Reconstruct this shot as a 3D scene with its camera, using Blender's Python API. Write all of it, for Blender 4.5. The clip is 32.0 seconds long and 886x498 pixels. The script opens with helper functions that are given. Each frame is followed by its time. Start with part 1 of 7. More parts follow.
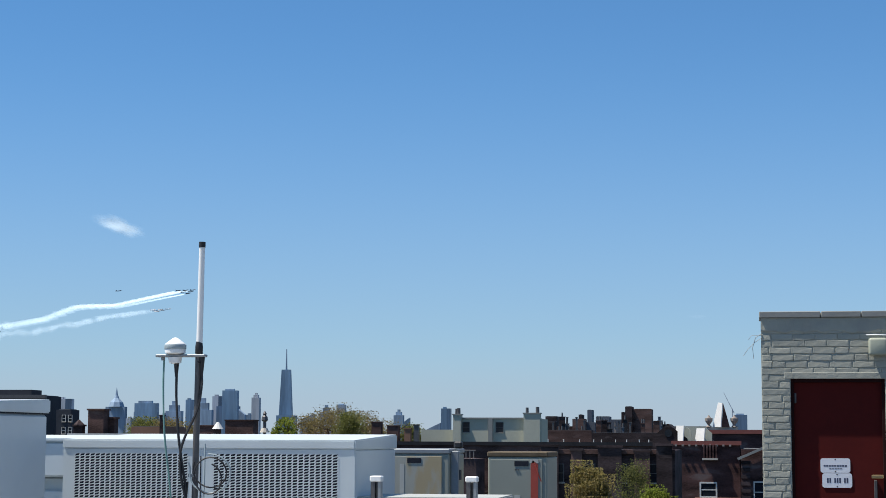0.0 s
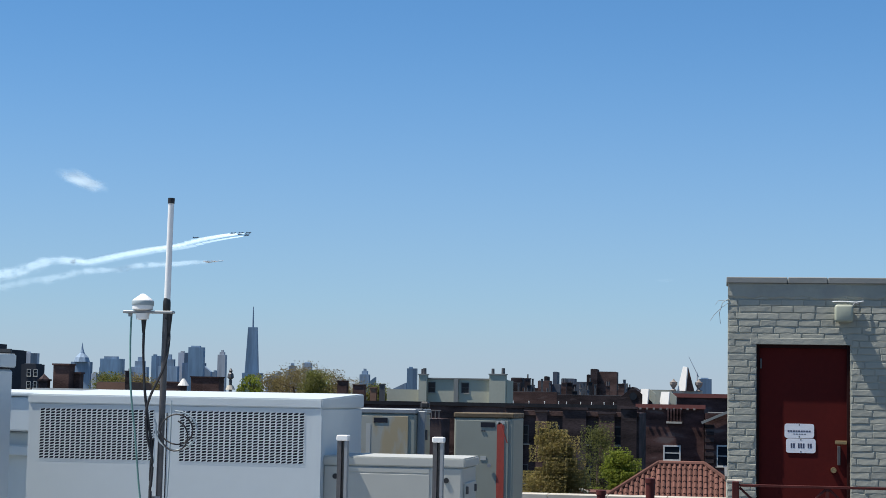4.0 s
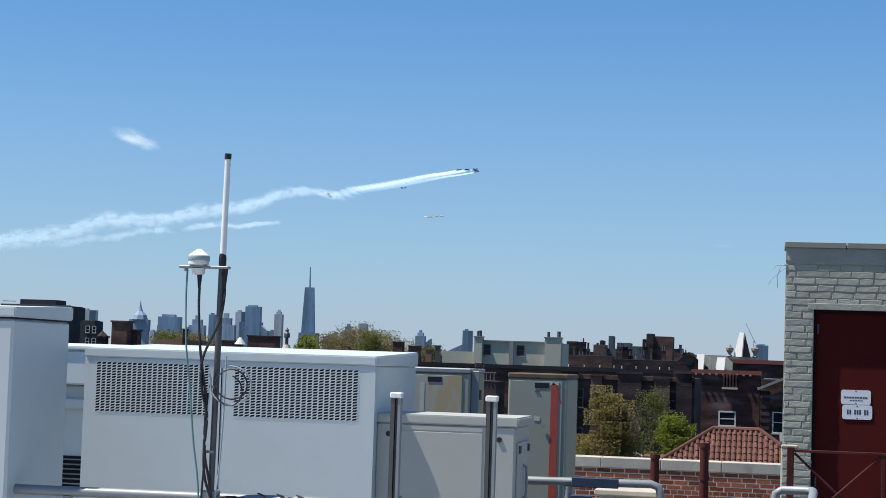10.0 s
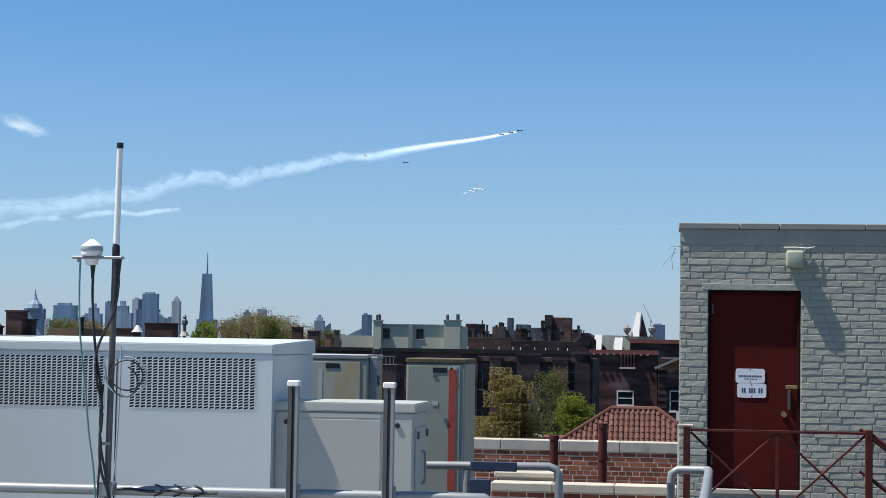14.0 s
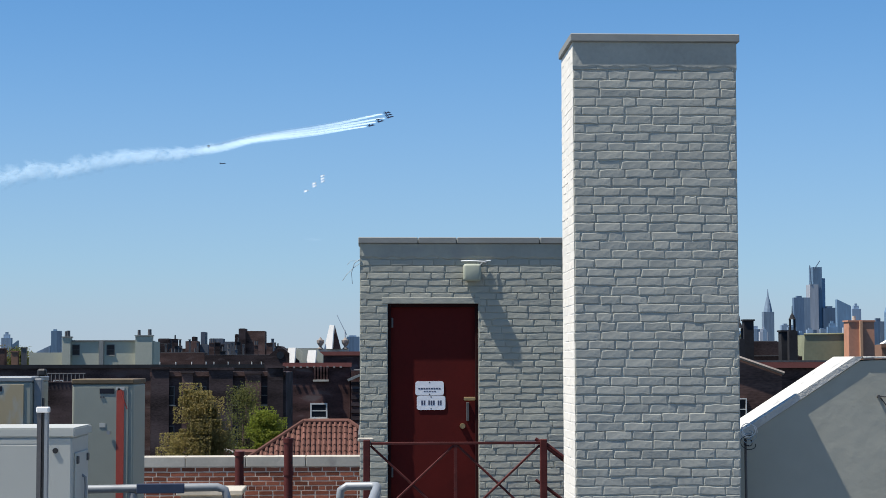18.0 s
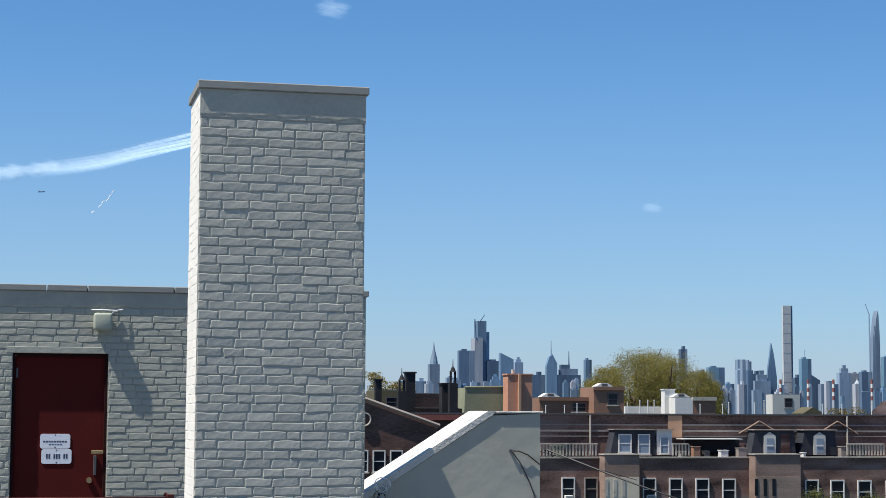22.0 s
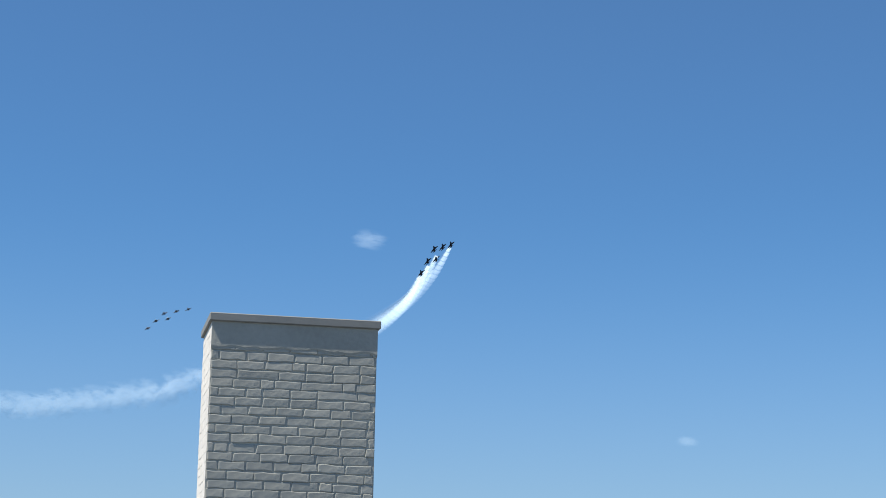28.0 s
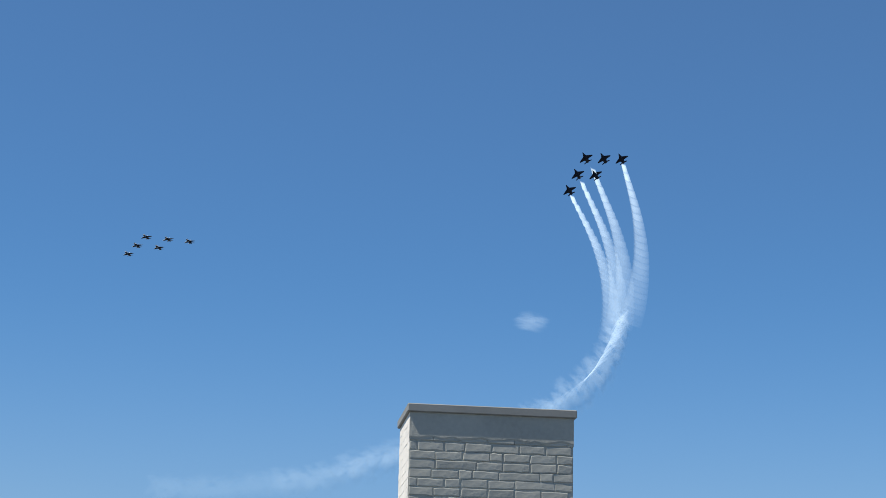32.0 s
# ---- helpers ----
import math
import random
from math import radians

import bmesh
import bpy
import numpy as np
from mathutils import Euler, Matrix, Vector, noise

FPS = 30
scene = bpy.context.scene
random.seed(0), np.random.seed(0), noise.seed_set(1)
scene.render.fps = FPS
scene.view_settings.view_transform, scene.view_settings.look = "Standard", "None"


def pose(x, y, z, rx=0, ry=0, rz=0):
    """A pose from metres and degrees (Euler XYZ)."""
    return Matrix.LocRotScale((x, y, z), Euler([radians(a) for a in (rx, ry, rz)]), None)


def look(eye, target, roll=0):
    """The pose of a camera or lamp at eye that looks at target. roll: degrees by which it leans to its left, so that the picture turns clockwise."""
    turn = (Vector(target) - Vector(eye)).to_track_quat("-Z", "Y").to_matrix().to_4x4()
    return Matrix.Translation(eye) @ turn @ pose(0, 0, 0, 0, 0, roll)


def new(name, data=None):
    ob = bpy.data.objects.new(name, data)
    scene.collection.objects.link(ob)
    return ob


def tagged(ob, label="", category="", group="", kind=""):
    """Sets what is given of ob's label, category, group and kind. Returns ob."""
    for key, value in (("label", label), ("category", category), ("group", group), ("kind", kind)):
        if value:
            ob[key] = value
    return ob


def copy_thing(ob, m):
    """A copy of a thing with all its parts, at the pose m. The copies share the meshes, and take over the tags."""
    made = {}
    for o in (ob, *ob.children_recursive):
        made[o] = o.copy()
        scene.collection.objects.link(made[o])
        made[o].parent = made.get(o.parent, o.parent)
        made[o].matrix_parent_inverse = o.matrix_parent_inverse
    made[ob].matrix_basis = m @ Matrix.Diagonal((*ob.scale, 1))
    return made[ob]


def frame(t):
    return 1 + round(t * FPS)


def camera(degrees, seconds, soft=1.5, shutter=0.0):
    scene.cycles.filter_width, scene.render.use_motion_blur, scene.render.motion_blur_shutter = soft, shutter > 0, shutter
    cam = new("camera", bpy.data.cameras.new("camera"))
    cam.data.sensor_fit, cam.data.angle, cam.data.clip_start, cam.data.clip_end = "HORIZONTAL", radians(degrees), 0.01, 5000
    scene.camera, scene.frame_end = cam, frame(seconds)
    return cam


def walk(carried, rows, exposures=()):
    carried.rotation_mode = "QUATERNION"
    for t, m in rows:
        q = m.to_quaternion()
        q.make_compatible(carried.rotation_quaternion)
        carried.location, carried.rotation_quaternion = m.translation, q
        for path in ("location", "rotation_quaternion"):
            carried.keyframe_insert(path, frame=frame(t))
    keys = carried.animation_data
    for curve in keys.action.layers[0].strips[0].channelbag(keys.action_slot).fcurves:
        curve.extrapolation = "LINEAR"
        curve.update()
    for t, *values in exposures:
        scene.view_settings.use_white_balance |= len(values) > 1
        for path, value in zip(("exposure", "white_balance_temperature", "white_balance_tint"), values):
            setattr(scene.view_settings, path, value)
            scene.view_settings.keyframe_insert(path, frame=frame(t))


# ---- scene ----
cam = camera(27.97, 32.0, soft=0.8)


def aim(bearing, rise, far, z=1.67):
    """The place at a bearing (degrees to the right of +y), a rise (degrees over the eye's level) and a level distance."""
    b = radians(bearing)
    return Vector((math.sin(b) * far, math.cos(b) * far, z + far * math.tan(radians(rise))))


# seconds, eye, bearing, rise and roll of the hand-held view from the roof deck
WALK = [
    (0, -0.184, -0.084, 1.683, -9.932, 6.103, 0.21),
    (0.5, -0.196, -0.079, 1.680, -10.410, 5.261, 0.41),
    (1, -0.203, -0.084, 1.682, -10.968, 4.675, 0.58),
    (1.5, -0.207, -0.085, 1.687, -11.360, 4.407, 0.70),
    (2, -0.208, -0.070, 1.685, -11.359, 4.399, 0.80),
    (2.5, -0.205, -0.075, 1.685, -10.981, 4.449, 0.92),
    (3, -0.200, -0.073, 1.682, -10.354, 4.557, 1.00),
    (3.5, -0.199, -0.068, 1.683, -9.587, 4.670, 1.02),
    (4, -0.195, -0.066, 1.685, -8.890, 4.837, 1.03),
    (4.5, -0.191, -0.068, 1.687, -8.316, 4.973, 1.06),
    (6.5, -0.205, -0.073, 1.684, -8.178, 4.812, 1.47),
    (7, -0.202, -0.057, 1.684, -8.612, 4.633, 1.25),
    (7.5, -0.202, -0.066, 1.682, -9.097, 4.423, 0.97),
    (8, -0.202, -0.053, 1.683, -9.552, 4.195, 0.77),
    (8.5, -0.188, -0.050, 1.677, -9.938, 3.994, 0.77),
    (9, -0.192, -0.041, 1.671, -10.246, 3.828, 0.99),
    (9.5, -0.186, -0.045, 1.671, -10.498, 3.693, 1.42),
    (10, -0.192, -0.047, 1.670, -10.697, 3.579, 1.87),
    (10.5, -0.195, -0.044, 1.668, -10.811, 3.480, 2.28),
    (11, -0.196, -0.040, 1.671, -10.797, 3.377, 2.70),
    (11.5, -0.196, -0.041, 1.669, -10.605, 3.259, 3.01),
    (12, -0.199, -0.035, 1.667, -10.146, 3.179, 3.00),
    (12.5, -0.199, -0.046, 1.669, -9.506, 3.144, 2.62),
    (13, -0.191, -0.045, 1.676, -8.787, 3.147, 2.00),
    (13.5, -0.184, -0.050, 1.680, -8.079, 3.194, 1.40),
    (15.5, -0.172, -0.013, 1.686, -4.526, 2.308, 0.05),
    (16, -0.161, 0.010, 1.687, -3.017, 2.026, -0.15),
    (16.5, -0.142, 0.004, 1.689, -1.577, 2.096, -0.21),
    (17, -0.120, 0.018, 1.696, -0.316, 2.592, -0.40),
    (17.5, -0.076, 0.017, 1.711, 0.975, 3.235, -0.35),
    (18, -0.040, 0.007, 1.710, 2.439, 3.613, -0.11),
    (18.5, -0.077, 0.026, 1.692, 4.183, 3.680, 0.22),
    (19, -0.113, 0.046, 1.698, 6.664, 3.290, 0.79),
    (19.5, -0.153, 0.077, 1.708, 9.157, 2.883, 1.20),
    (20, -0.098, 0.136, 1.690, 10.939, 2.811, 1.44),
    (20.5, -0.092, 0.047, 1.694, 11.904, 3.114, 1.20),
    (21, 0.020, 0.002, 1.691, 12.754, 3.893, 0.85),
    (21.5, 0.161, 0.010, 1.690, 13.280, 4.689, 0.47),
    (22, 0.321, 0.189, 1.734, 13.060, 5.253, 0.27),
    (22.5, 0.377, 0.130, 1.730, 12.565, 5.526, 0.03),
    (23, 0.479, 0.051, 1.730, 11.793, 5.822, -0.06),
    (23.5, 0.566, 0.094, 1.741, 11.567, 6.140, -0.06),
    (24, 0.564, 0.173, 1.749, 12.592, 6.652, -0.10),
    (24.5, 0.564, 0.158, 1.722, 14.849, 7.338, -0.14),
    (26.5, 0.564, 0.171, 1.774, 16.434, 11.159, 0.23),
    (27, 0.536, 0.180, 1.777, 15.109, 12.019, 0.39),
    (27.5, 0.517, 0.200, 1.767, 13.530, 12.511, 0.59),
    (28, 0.503, 0.217, 1.772, 11.861, 12.673, 0.95),
    (28.5, 0.467, 0.219, 1.774, 10.405, 12.596, 1.02),
    (29, 0.428, 0.214, 1.777, 9.135, 12.494, 0.83),
    (29.5, 0.387, 0.205, 1.774, 8.190, 12.411, 0.57),
    (30, 0.375, 0.187, 1.777, 7.717, 12.469, 0.34),
    (30.5, 0.362, 0.174, 1.782, 7.757, 12.913, 0.19),
    (31, 0.337, 0.169, 1.800, 7.688, 13.591, 0.30),
    (31.5, 0.267, 0.164, 1.806, 7.368, 14.488, 1.03),
    (32, 0.241, 0.154, 1.802, 6.457, 15.213, 1.41),
]


def view(row):
    t, x, y, z, bearing, rise, roll = row
    eye = Vector((x, y, z))
    return (t, look(eye, eye + aim(bearing, rise, 10, 0.0), roll))


walk(cam, [view(row) for row in WALK],
     [(0, 0.48), (15, 0.50), (20, 0.54), (24.5, 0.52), (26.5, 0.46), (28.5, 0.44), (30.5, 0.49), (32, 0.36)])

# ---------------------------------------------------------------- light
SUN_BEARING, SUN_RISE = -104.0, 62.5
world = bpy.data.worlds.new("sky")
scene.world = world
world.use_nodes = True
wn = world.node_tree
sky = wn.nodes.new("ShaderNodeTexSky")
sky.sky_type, sky.sun_disc = "NISHITA", False
sky.sun_elevation, sky.sun_rotation = radians(SUN_RISE), radians(SUN_BEARING)
sky.altitude, sky.air_density, sky.dust_density, sky.ozone_density = 0, 0.75, 0.0, 8.0
back = wn.nodes["Background"]
back.inputs["Strength"].default_value = 0.0995
clear_air = wn.nodes.new("ShaderNodeHueSaturation")
clear_air.inputs["Saturation"].default_value = 1.15
tint = wn.nodes.new("ShaderNodeMix")
tint.data_type, tint.blend_type = "RGBA", "MULTIPLY"
tint.inputs[0].default_value, tint.inputs[7].default_value = 1.0, (0.785, 1.04, 1.0, 1)
wn.links.new(sky.outputs[0], clear_air.inputs["Color"])
wn.links.new(clear_air.outputs[0], tint.inputs[6])
haze = wn.nodes.new("ShaderNodeMix")
haze.data_type = "RGBA"
haze.inputs[7].default_value = (2.72, 3.15, 4.02, 1)
up = wn.nodes.new("ShaderNodeSeparateXYZ")
wn.links.new(wn.nodes.new("ShaderNodeTexCoord").outputs["Generated"], up.inputs[0])
thin = wn.nodes.new("ShaderNodeMapRange")  # the haze thins out with height
thin.interpolation_type = "SMOOTHERSTEP"
thin.inputs[1].default_value, thin.inputs[2].default_value, thin.inputs[3].default_value, thin.inputs[4].default_value = -0.08, 0.28, 0.76, 0.13
wn.links.new(up.outputs[2], thin.inputs[0])
wn.links.new(thin.outputs[0], haze.inputs[0])
wn.links.new(tint.outputs[2], haze.inputs[6])
low_haze = wn.nodes.new("ShaderNodeMix")  # paler lavender haze lying on the horizon
low_haze.data_type = "RGBA"
low_haze.inputs[7].default_value = (2.95, 3.2, 4.3, 1)
low = wn.nodes.new("ShaderNodeMapRange")
low.interpolation_type = "SMOOTHERSTEP"
low.inputs[1].default_value, low.inputs[2].default_value, low.inputs[3].default_value, low.inputs[4].default_value = 0.0, 0.065, 0.4, 0.0
wn.links.new(up.outputs[2], low.inputs[0])
wn.links.new(low.outputs[0], low_haze.inputs[0])
wn.links.new(haze.outputs[2], low_haze.inputs[6])
wn.links.new(low_haze.outputs[2], back.inputs[0])
lamp = bpy.data.lights.new("sun", "SUN")
lamp.energy, lamp.angle, lamp.color = 5.0, radians(0.53), (1.0, 0.95, 0.87)
sun = new("sun", lamp)
sun.matrix_world = look(aim(SUN_BEARING, SUN_RISE, 20), (0, 0, 1.67))

# ---------------------------------------------------------------- materials


def material(name, color, rough=0.6, metal=0.0, vary=0.12, scale=3.0, fine=40.0, bump=0.1, depth=0.01, stain=None, stain_at=0.62,
             stain_scale=1.5, per_piece=0.0, alpha=1.0, coords="Object", stretch=(1, 1, 1)):
    """A surface with slow and fine variation of its colour, stains of another colour, relief and a shift from piece to piece."""
    m = bpy.data.materials.new(name)
    m.use_nodes = True
    t = m.node_tree
    n, l = t.nodes, t.links
    b = n["Principled BSDF"]
    b.inputs["Roughness"].default_value, b.inputs["Metallic"].default_value = rough, metal
    if rough > 0.58:
        b.inputs["Specular IOR Level"].default_value = 0.15
    tc = n.new("ShaderNodeTexCoord")
    mp = n.new("ShaderNodeMapping")
    mp.inputs["Scale"].default_value = stretch
    l.new(tc.outputs[coords], mp.inputs[0])

    def noise_node(s, detail=4.0):
        k = n.new("ShaderNodeTexNoise")
        k.inputs["Scale"].default_value, k.inputs["Detail"].default_value = s, detail
        l.new(mp.outputs[0], k.inputs["Vector"])
        return k
    slow, quick = noise_node(scale), noise_node(fine)
    mixed = n.new("ShaderNodeMath")
    mixed.operation = "MULTIPLY_ADD"
    l.new(quick.outputs[0], mixed.inputs[0])
    mixed.inputs[1].default_value = 0.5
    l.new(slow.outputs[0], mixed.inputs[2])
    spread = n.new("ShaderNodeMapRange")
    spread.inputs[1].default_value, spread.inputs[2].default_value = 0.45, 1.05
    spread.inputs[3].default_value, spread.inputs[4].default_value = 1 - vary, 1 + vary
    l.new(mixed.outputs[0], spread.inputs[0])
    last = spread.outputs[0]
    if per_piece:
        info = n.new("ShaderNodeObjectInfo")
        pr = n.new("ShaderNodeMapRange")
        pr.inputs[3].default_value, pr.inputs[4].default_value = 1 - per_piece, 1 + per_piece
        l.new(info.outputs["Random"], pr.inputs[0])
        mu = n.new("ShaderNodeMath")
        mu.operation = "MULTIPLY"
        l.new(last, mu.inputs[0])
        l.new(pr.outputs[0], mu.inputs[1])
        last = mu.outputs[0]
    tint = n.new("ShaderNodeMix")
    tint.data_type, tint.blend_type = "RGBA", "MULTIPLY"
    tint.inputs[0].default_value = 1.0
    tint.inputs[6].default_value = (*color, 1)
    l.new(last, tint.inputs[7])
    shade = tint.outputs[2]
    if stain:
        patch = noise_node(stain_scale, 6.0)
        ramp = n.new("ShaderNodeMapRange")
        ramp.inputs[1].default_value, ramp.inputs[2].default_value = stain_at, stain_at + 0.1
        l.new(patch.outputs[0], ramp.inputs[0])
        mx = n.new("ShaderNodeMix")
        mx.data_type = "RGBA"
        l.new(ramp.outputs[0], mx.inputs[0])
        l.new(shade, mx.inputs[6])
        mx.inputs[7].default_value = (*stain, 1)
        shade = mx.outputs[2]
    l.new(shade, b.inputs["Base Color"])
    rr = n.new("ShaderNodeMapRange")
    rr.inputs[3].default_value, rr.inputs[4].default_value = max(0.02, rough - 0.1), min(1, rough + 0.1)
    l.new(slow.outputs[0], rr.inputs[0])
    l.new(rr.outputs[0], b.inputs["Roughness"])
    if bump:
        bp = n.new("ShaderNodeBump")
        bp.inputs["Strength"].default_value, bp.inputs["Distance"].default_value = bump, depth
        l.new(quick.outputs[0], bp.inputs["Height"])
        l.new(bp.outputs[0], b.inputs["Normal"])
    if alpha < 1:
        b.inputs["Alpha"].default_value = alpha
    return m


def glass(name, color, rough=0.08):
    m = bpy.data.materials.new(name)
    m.use_nodes = True
    b = m.node_tree.nodes["Principled BSDF"]
    b.inputs["Base Color"].default_value = (*color, 1)
    b.inputs["Roughness"].default_value = rough
    b.inputs["Specular IOR Level"].default_value = 0.18
    return m


M = {}
M["wall_paint"] = material("grey_green_masonry_paint", (0.38, 0.378, 0.318), 0.8, vary=0.12, scale=1.6, fine=18, bump=0.45, depth=0.013, stain=(0.33, 0.33, 0.29), stain_at=0.60, stain_scale=2.5, per_piece=0.06)
M["chimney_paint"] = material("grey_chimney_paint", (0.405, 0.402, 0.352), 0.8, vary=0.16, scale=1.6, fine=30, bump=0.38, depth=0.009, stain=(0.35, 0.35, 0.315), stain_at=0.60, stain_scale=2.5, per_piece=0.06)
# Paler chimney paint; the sunlight on the left side is in the colour.
M["chimney_side"] = material("sunlit_side_chimney_paint", (0.78, 0.74, 0.66), 0.7, vary=0.06, scale=1.5, fine=22, bump=0.4, depth=0.01)
M["stucco"] = material("grey_green_stucco", (0.40, 0.395, 0.335), 0.85, vary=0.08, scale=0.9, fine=4.5, bump=0.35, depth=0.02, stain=(0.36, 0.355, 0.30), stain_at=0.6)
M["coping"] = material("painted_coping", (0.252, 0.256, 0.24), 0.7, vary=0.08, fine=20)
M["enclosure"] = material("pale_blue_grey_enamel", (0.550, 0.600, 0.612), 0.45, vary=0.04, scale=0.8, fine=9, bump=0.02, stain=(0.51, 0.555, 0.56), stain_at=0.63)
M["bounce_deck"] = material("pale_bounce_coating", (0.40, 0.40, 0.385), 0.75, vary=0.18, scale=0.5, fine=8, bump=0.2, stain=(0.28, 0.28, 0.27), stain_at=0.6)
# Near-black fill for painted shade behind slots and in openings, and for trim.
M["black_fill"] = material("black_shade_and_trim", (0.02, 0.022, 0.03), 0.7, vary=0.2)
M["cabinet_green"] = material("grey_green_enamel", (0.275, 0.285, 0.235), 0.5, vary=0.06, scale=1.2, fine=12, bump=0.03)
M["cabinet_rust"] = material("rust_stained_enamel", (0.35, 0.345, 0.29), 0.55, vary=0.08, scale=1.2, fine=12, bump=0.03, stain=(0.37, 0.30, 0.18), stain_at=0.50, stain_scale=3.0, stretch=(3.0, 1, 1.0))
M["galvanised"] = material("galvanised_steel", (0.26, 0.275, 0.285), 0.5, 0.25, vary=0.12, scale=6, fine=60, bump=0.04)
M["dark_steel"] = material("weathered_dark_steel", (0.105, 0.10, 0.10), 0.5, 0.4, vary=0.25, scale=9, fine=60)
M["white_plastic"] = material("white_plastic", (0.78, 0.78, 0.76), 0.4, vary=0.03)
M["black_rubber"] = material("black_rubber", (0.015, 0.015, 0.017), 0.55, vary=0.2)
M["cable_grey"] = material("grey_cable", (0.30, 0.36, 0.38), 0.5, vary=0.1)
M["door_red"] = material("oxblood_door_paint", (0.080, 0.0075, 0.006), 0.75, vary=0.14, scale=2.0, fine=22, bump=0.05, stain=(0.060, 0.006, 0.005), stain_at=0.6)
# Door frame red, darkened to hold the shadow of the recess.
M["frame_shade"] = material("shaded_red_frame_paint", (0.022, 0.005, 0.005), 0.75, vary=0.2)
M["rail_red"] = material("rusty_red_rail_paint", (0.085, 0.022, 0.020), 0.6, vary=0.3, scale=8, fine=60, stain=(0.03, 0.02, 0.02), stain_at=0.6, stain_scale=7)
M["tape_red"] = material("faded_red_stripe", (0.36, 0.055, 0.035), 0.55, vary=0.1)
M["sign_white"] = material("white_enamel_sign", (0.78, 0.79, 0.82), 0.35, vary=0.02)
M["ink"] = material("dark_blue_lettering", (0.05, 0.06, 0.11), 0.5, vary=0.05)
M["brass"] = material("dull_brass", (0.42, 0.30, 0.16), 0.35, 0.9, vary=0.15)
M["brick"] = material("red_brick", (0.255, 0.085, 0.048), 0.85, vary=0.25, scale=3, fine=50, bump=0.3, per_piece=0.38)
M["mortar"] = material("pale_grey_mortar", (0.66, 0.54, 0.43), 0.9, vary=0.12, fine=30, bump=0.3)
M["limestone"] = material("pale_stone_coping", (0.455, 0.42, 0.355), 0.8, vary=0.14, fine=25, stain=(0.30, 0.275, 0.24), stain_at=0.60, stain_scale=2.2, per_piece=0.10)
M["clay_tile"] = material("clay_roof_tile", (0.135, 0.064, 0.05), 0.8, vary=0.25, scale=2, fine=20, bump=0.2, per_piece=0.25)
M["roofing"] = material("weathered_grey_roofing", (0.13, 0.13, 0.128), 0.8, vary=0.15, scale=0.5, fine=8, bump=0.2)
M["asphalt"] = material("dark_city_ground", (0.07, 0.075, 0.06), 0.9, vary=0.3, scale=0.01, fine=0.08, bump=0.0)
M["brown_brick"] = material("brown_brick_far", (0.090, 0.054, 0.046), 0.9, vary=0.95, scale=0.35, fine=7.0, bump=0.0, stretch=(0.7, 0.7, 2.6), stain=(0.135, 0.095, 0.085), stain_at=0.58, stain_scale=0.5, per_piece=0.22)
M["dark_brick"] = material("dark_brick_far", (0.047, 0.034, 0.034), 0.9, vary=0.95, scale=0.35, fine=7.0, bump=0.0, per_piece=0.3, stretch=(0.7, 0.7, 2.6), stain=(0.085, 0.066, 0.064), stain_at=0.60, stain_scale=0.6)
M["tan_brick"] = material("tan_brick_far", (0.25, 0.145, 0.10), 0.9, vary=0.15, scale=0.3, fine=3.0, bump=0.0, per_piece=0.12)
M["orange_brick"] = material("orange_brick_far", (0.50, 0.25, 0.165), 0.9, vary=0.15, scale=0.5, fine=4.0, bump=0.0)
M["sage"] = material("sage_stucco_far", (0.46, 0.46, 0.37), 0.85, vary=0.08, scale=0.4, fine=3.0, bump=0.0)
M["cream"] = material("cream_stucco_far", (0.60, 0.53, 0.40), 0.85, vary=0.08, scale=0.4, fine=3.0, bump=0.0)
M["moss_slate"] = material("mossy_slate_far", (0.24, 0.25, 0.165), 0.9, vary=0.15, scale=0.5, fine=4.0, bump=0.0)
M["white_trim"] = material("white_trim_far", (0.66, 0.65, 0.61), 0.6, vary=0.05)
M["stone_grey"] = material("weathered_stone_far", (0.27, 0.235, 0.21), 0.85, vary=0.25, scale=0.6, fine=5.0, bump=0.0)
M["dark_slate"] = material("dark_slate_masonry_far", (0.042, 0.046, 0.056), 0.85, vary=0.3, scale=0.4, fine=3.0, bump=0.0)
M["soot"] = material("soot_black_masonry_far", (0.028, 0.028, 0.031), 0.8, vary=0.35, scale=0.8, fine=5.0, bump=0.0)
M["red_trim"] = material("red_trim_far", (0.235, 0.085, 0.07), 0.7, vary=0.1)
M["pane"] = glass("window_glass", (0.016, 0.020, 0.027))
M["curtain_glass"] = glass("curtained_window_glass", (0.22, 0.29, 0.36), 0.3)
# The blue-grey of distant haze is mixed into these tower colours.
M["far_glass"] = material("haze_tinted_glass_tower", (0.145, 0.235, 0.34), 0.5, vary=0.36, scale=0.03, fine=0.22, bump=0.0, per_piece=0.25, stretch=(1, 1, 0.12))
M["far_stone"] = material("haze_tinted_stone_tower", (0.225, 0.30, 0.39), 0.8, vary=0.36, scale=0.03, fine=0.22, bump=0.0, per_piece=0.25, stretch=(1, 1, 0.12))
M["far_dark"] = material("haze_tinted_dark_tower", (0.10, 0.153, 0.225), 0.6, vary=0.36, scale=0.03, fine=0.22, bump=0.0, per_piece=0.25, stretch=(1, 1, 0.12))
M["far_pale"] = material("haze_tinted_pale_tower", (0.42, 0.45, 0.50), 0.8, vary=0.30, scale=0.03, fine=0.22, bump=0.0, per_piece=0.2, stretch=(1, 1, 0.12))
M["jet"] = material("dark_blue_jet_paint", (0.007, 0.013, 0.042), 0.62, vary=0.1, fine=3.0, scale=0.4, bump=0.0)
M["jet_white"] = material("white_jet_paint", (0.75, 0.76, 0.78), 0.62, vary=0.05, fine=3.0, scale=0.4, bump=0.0)


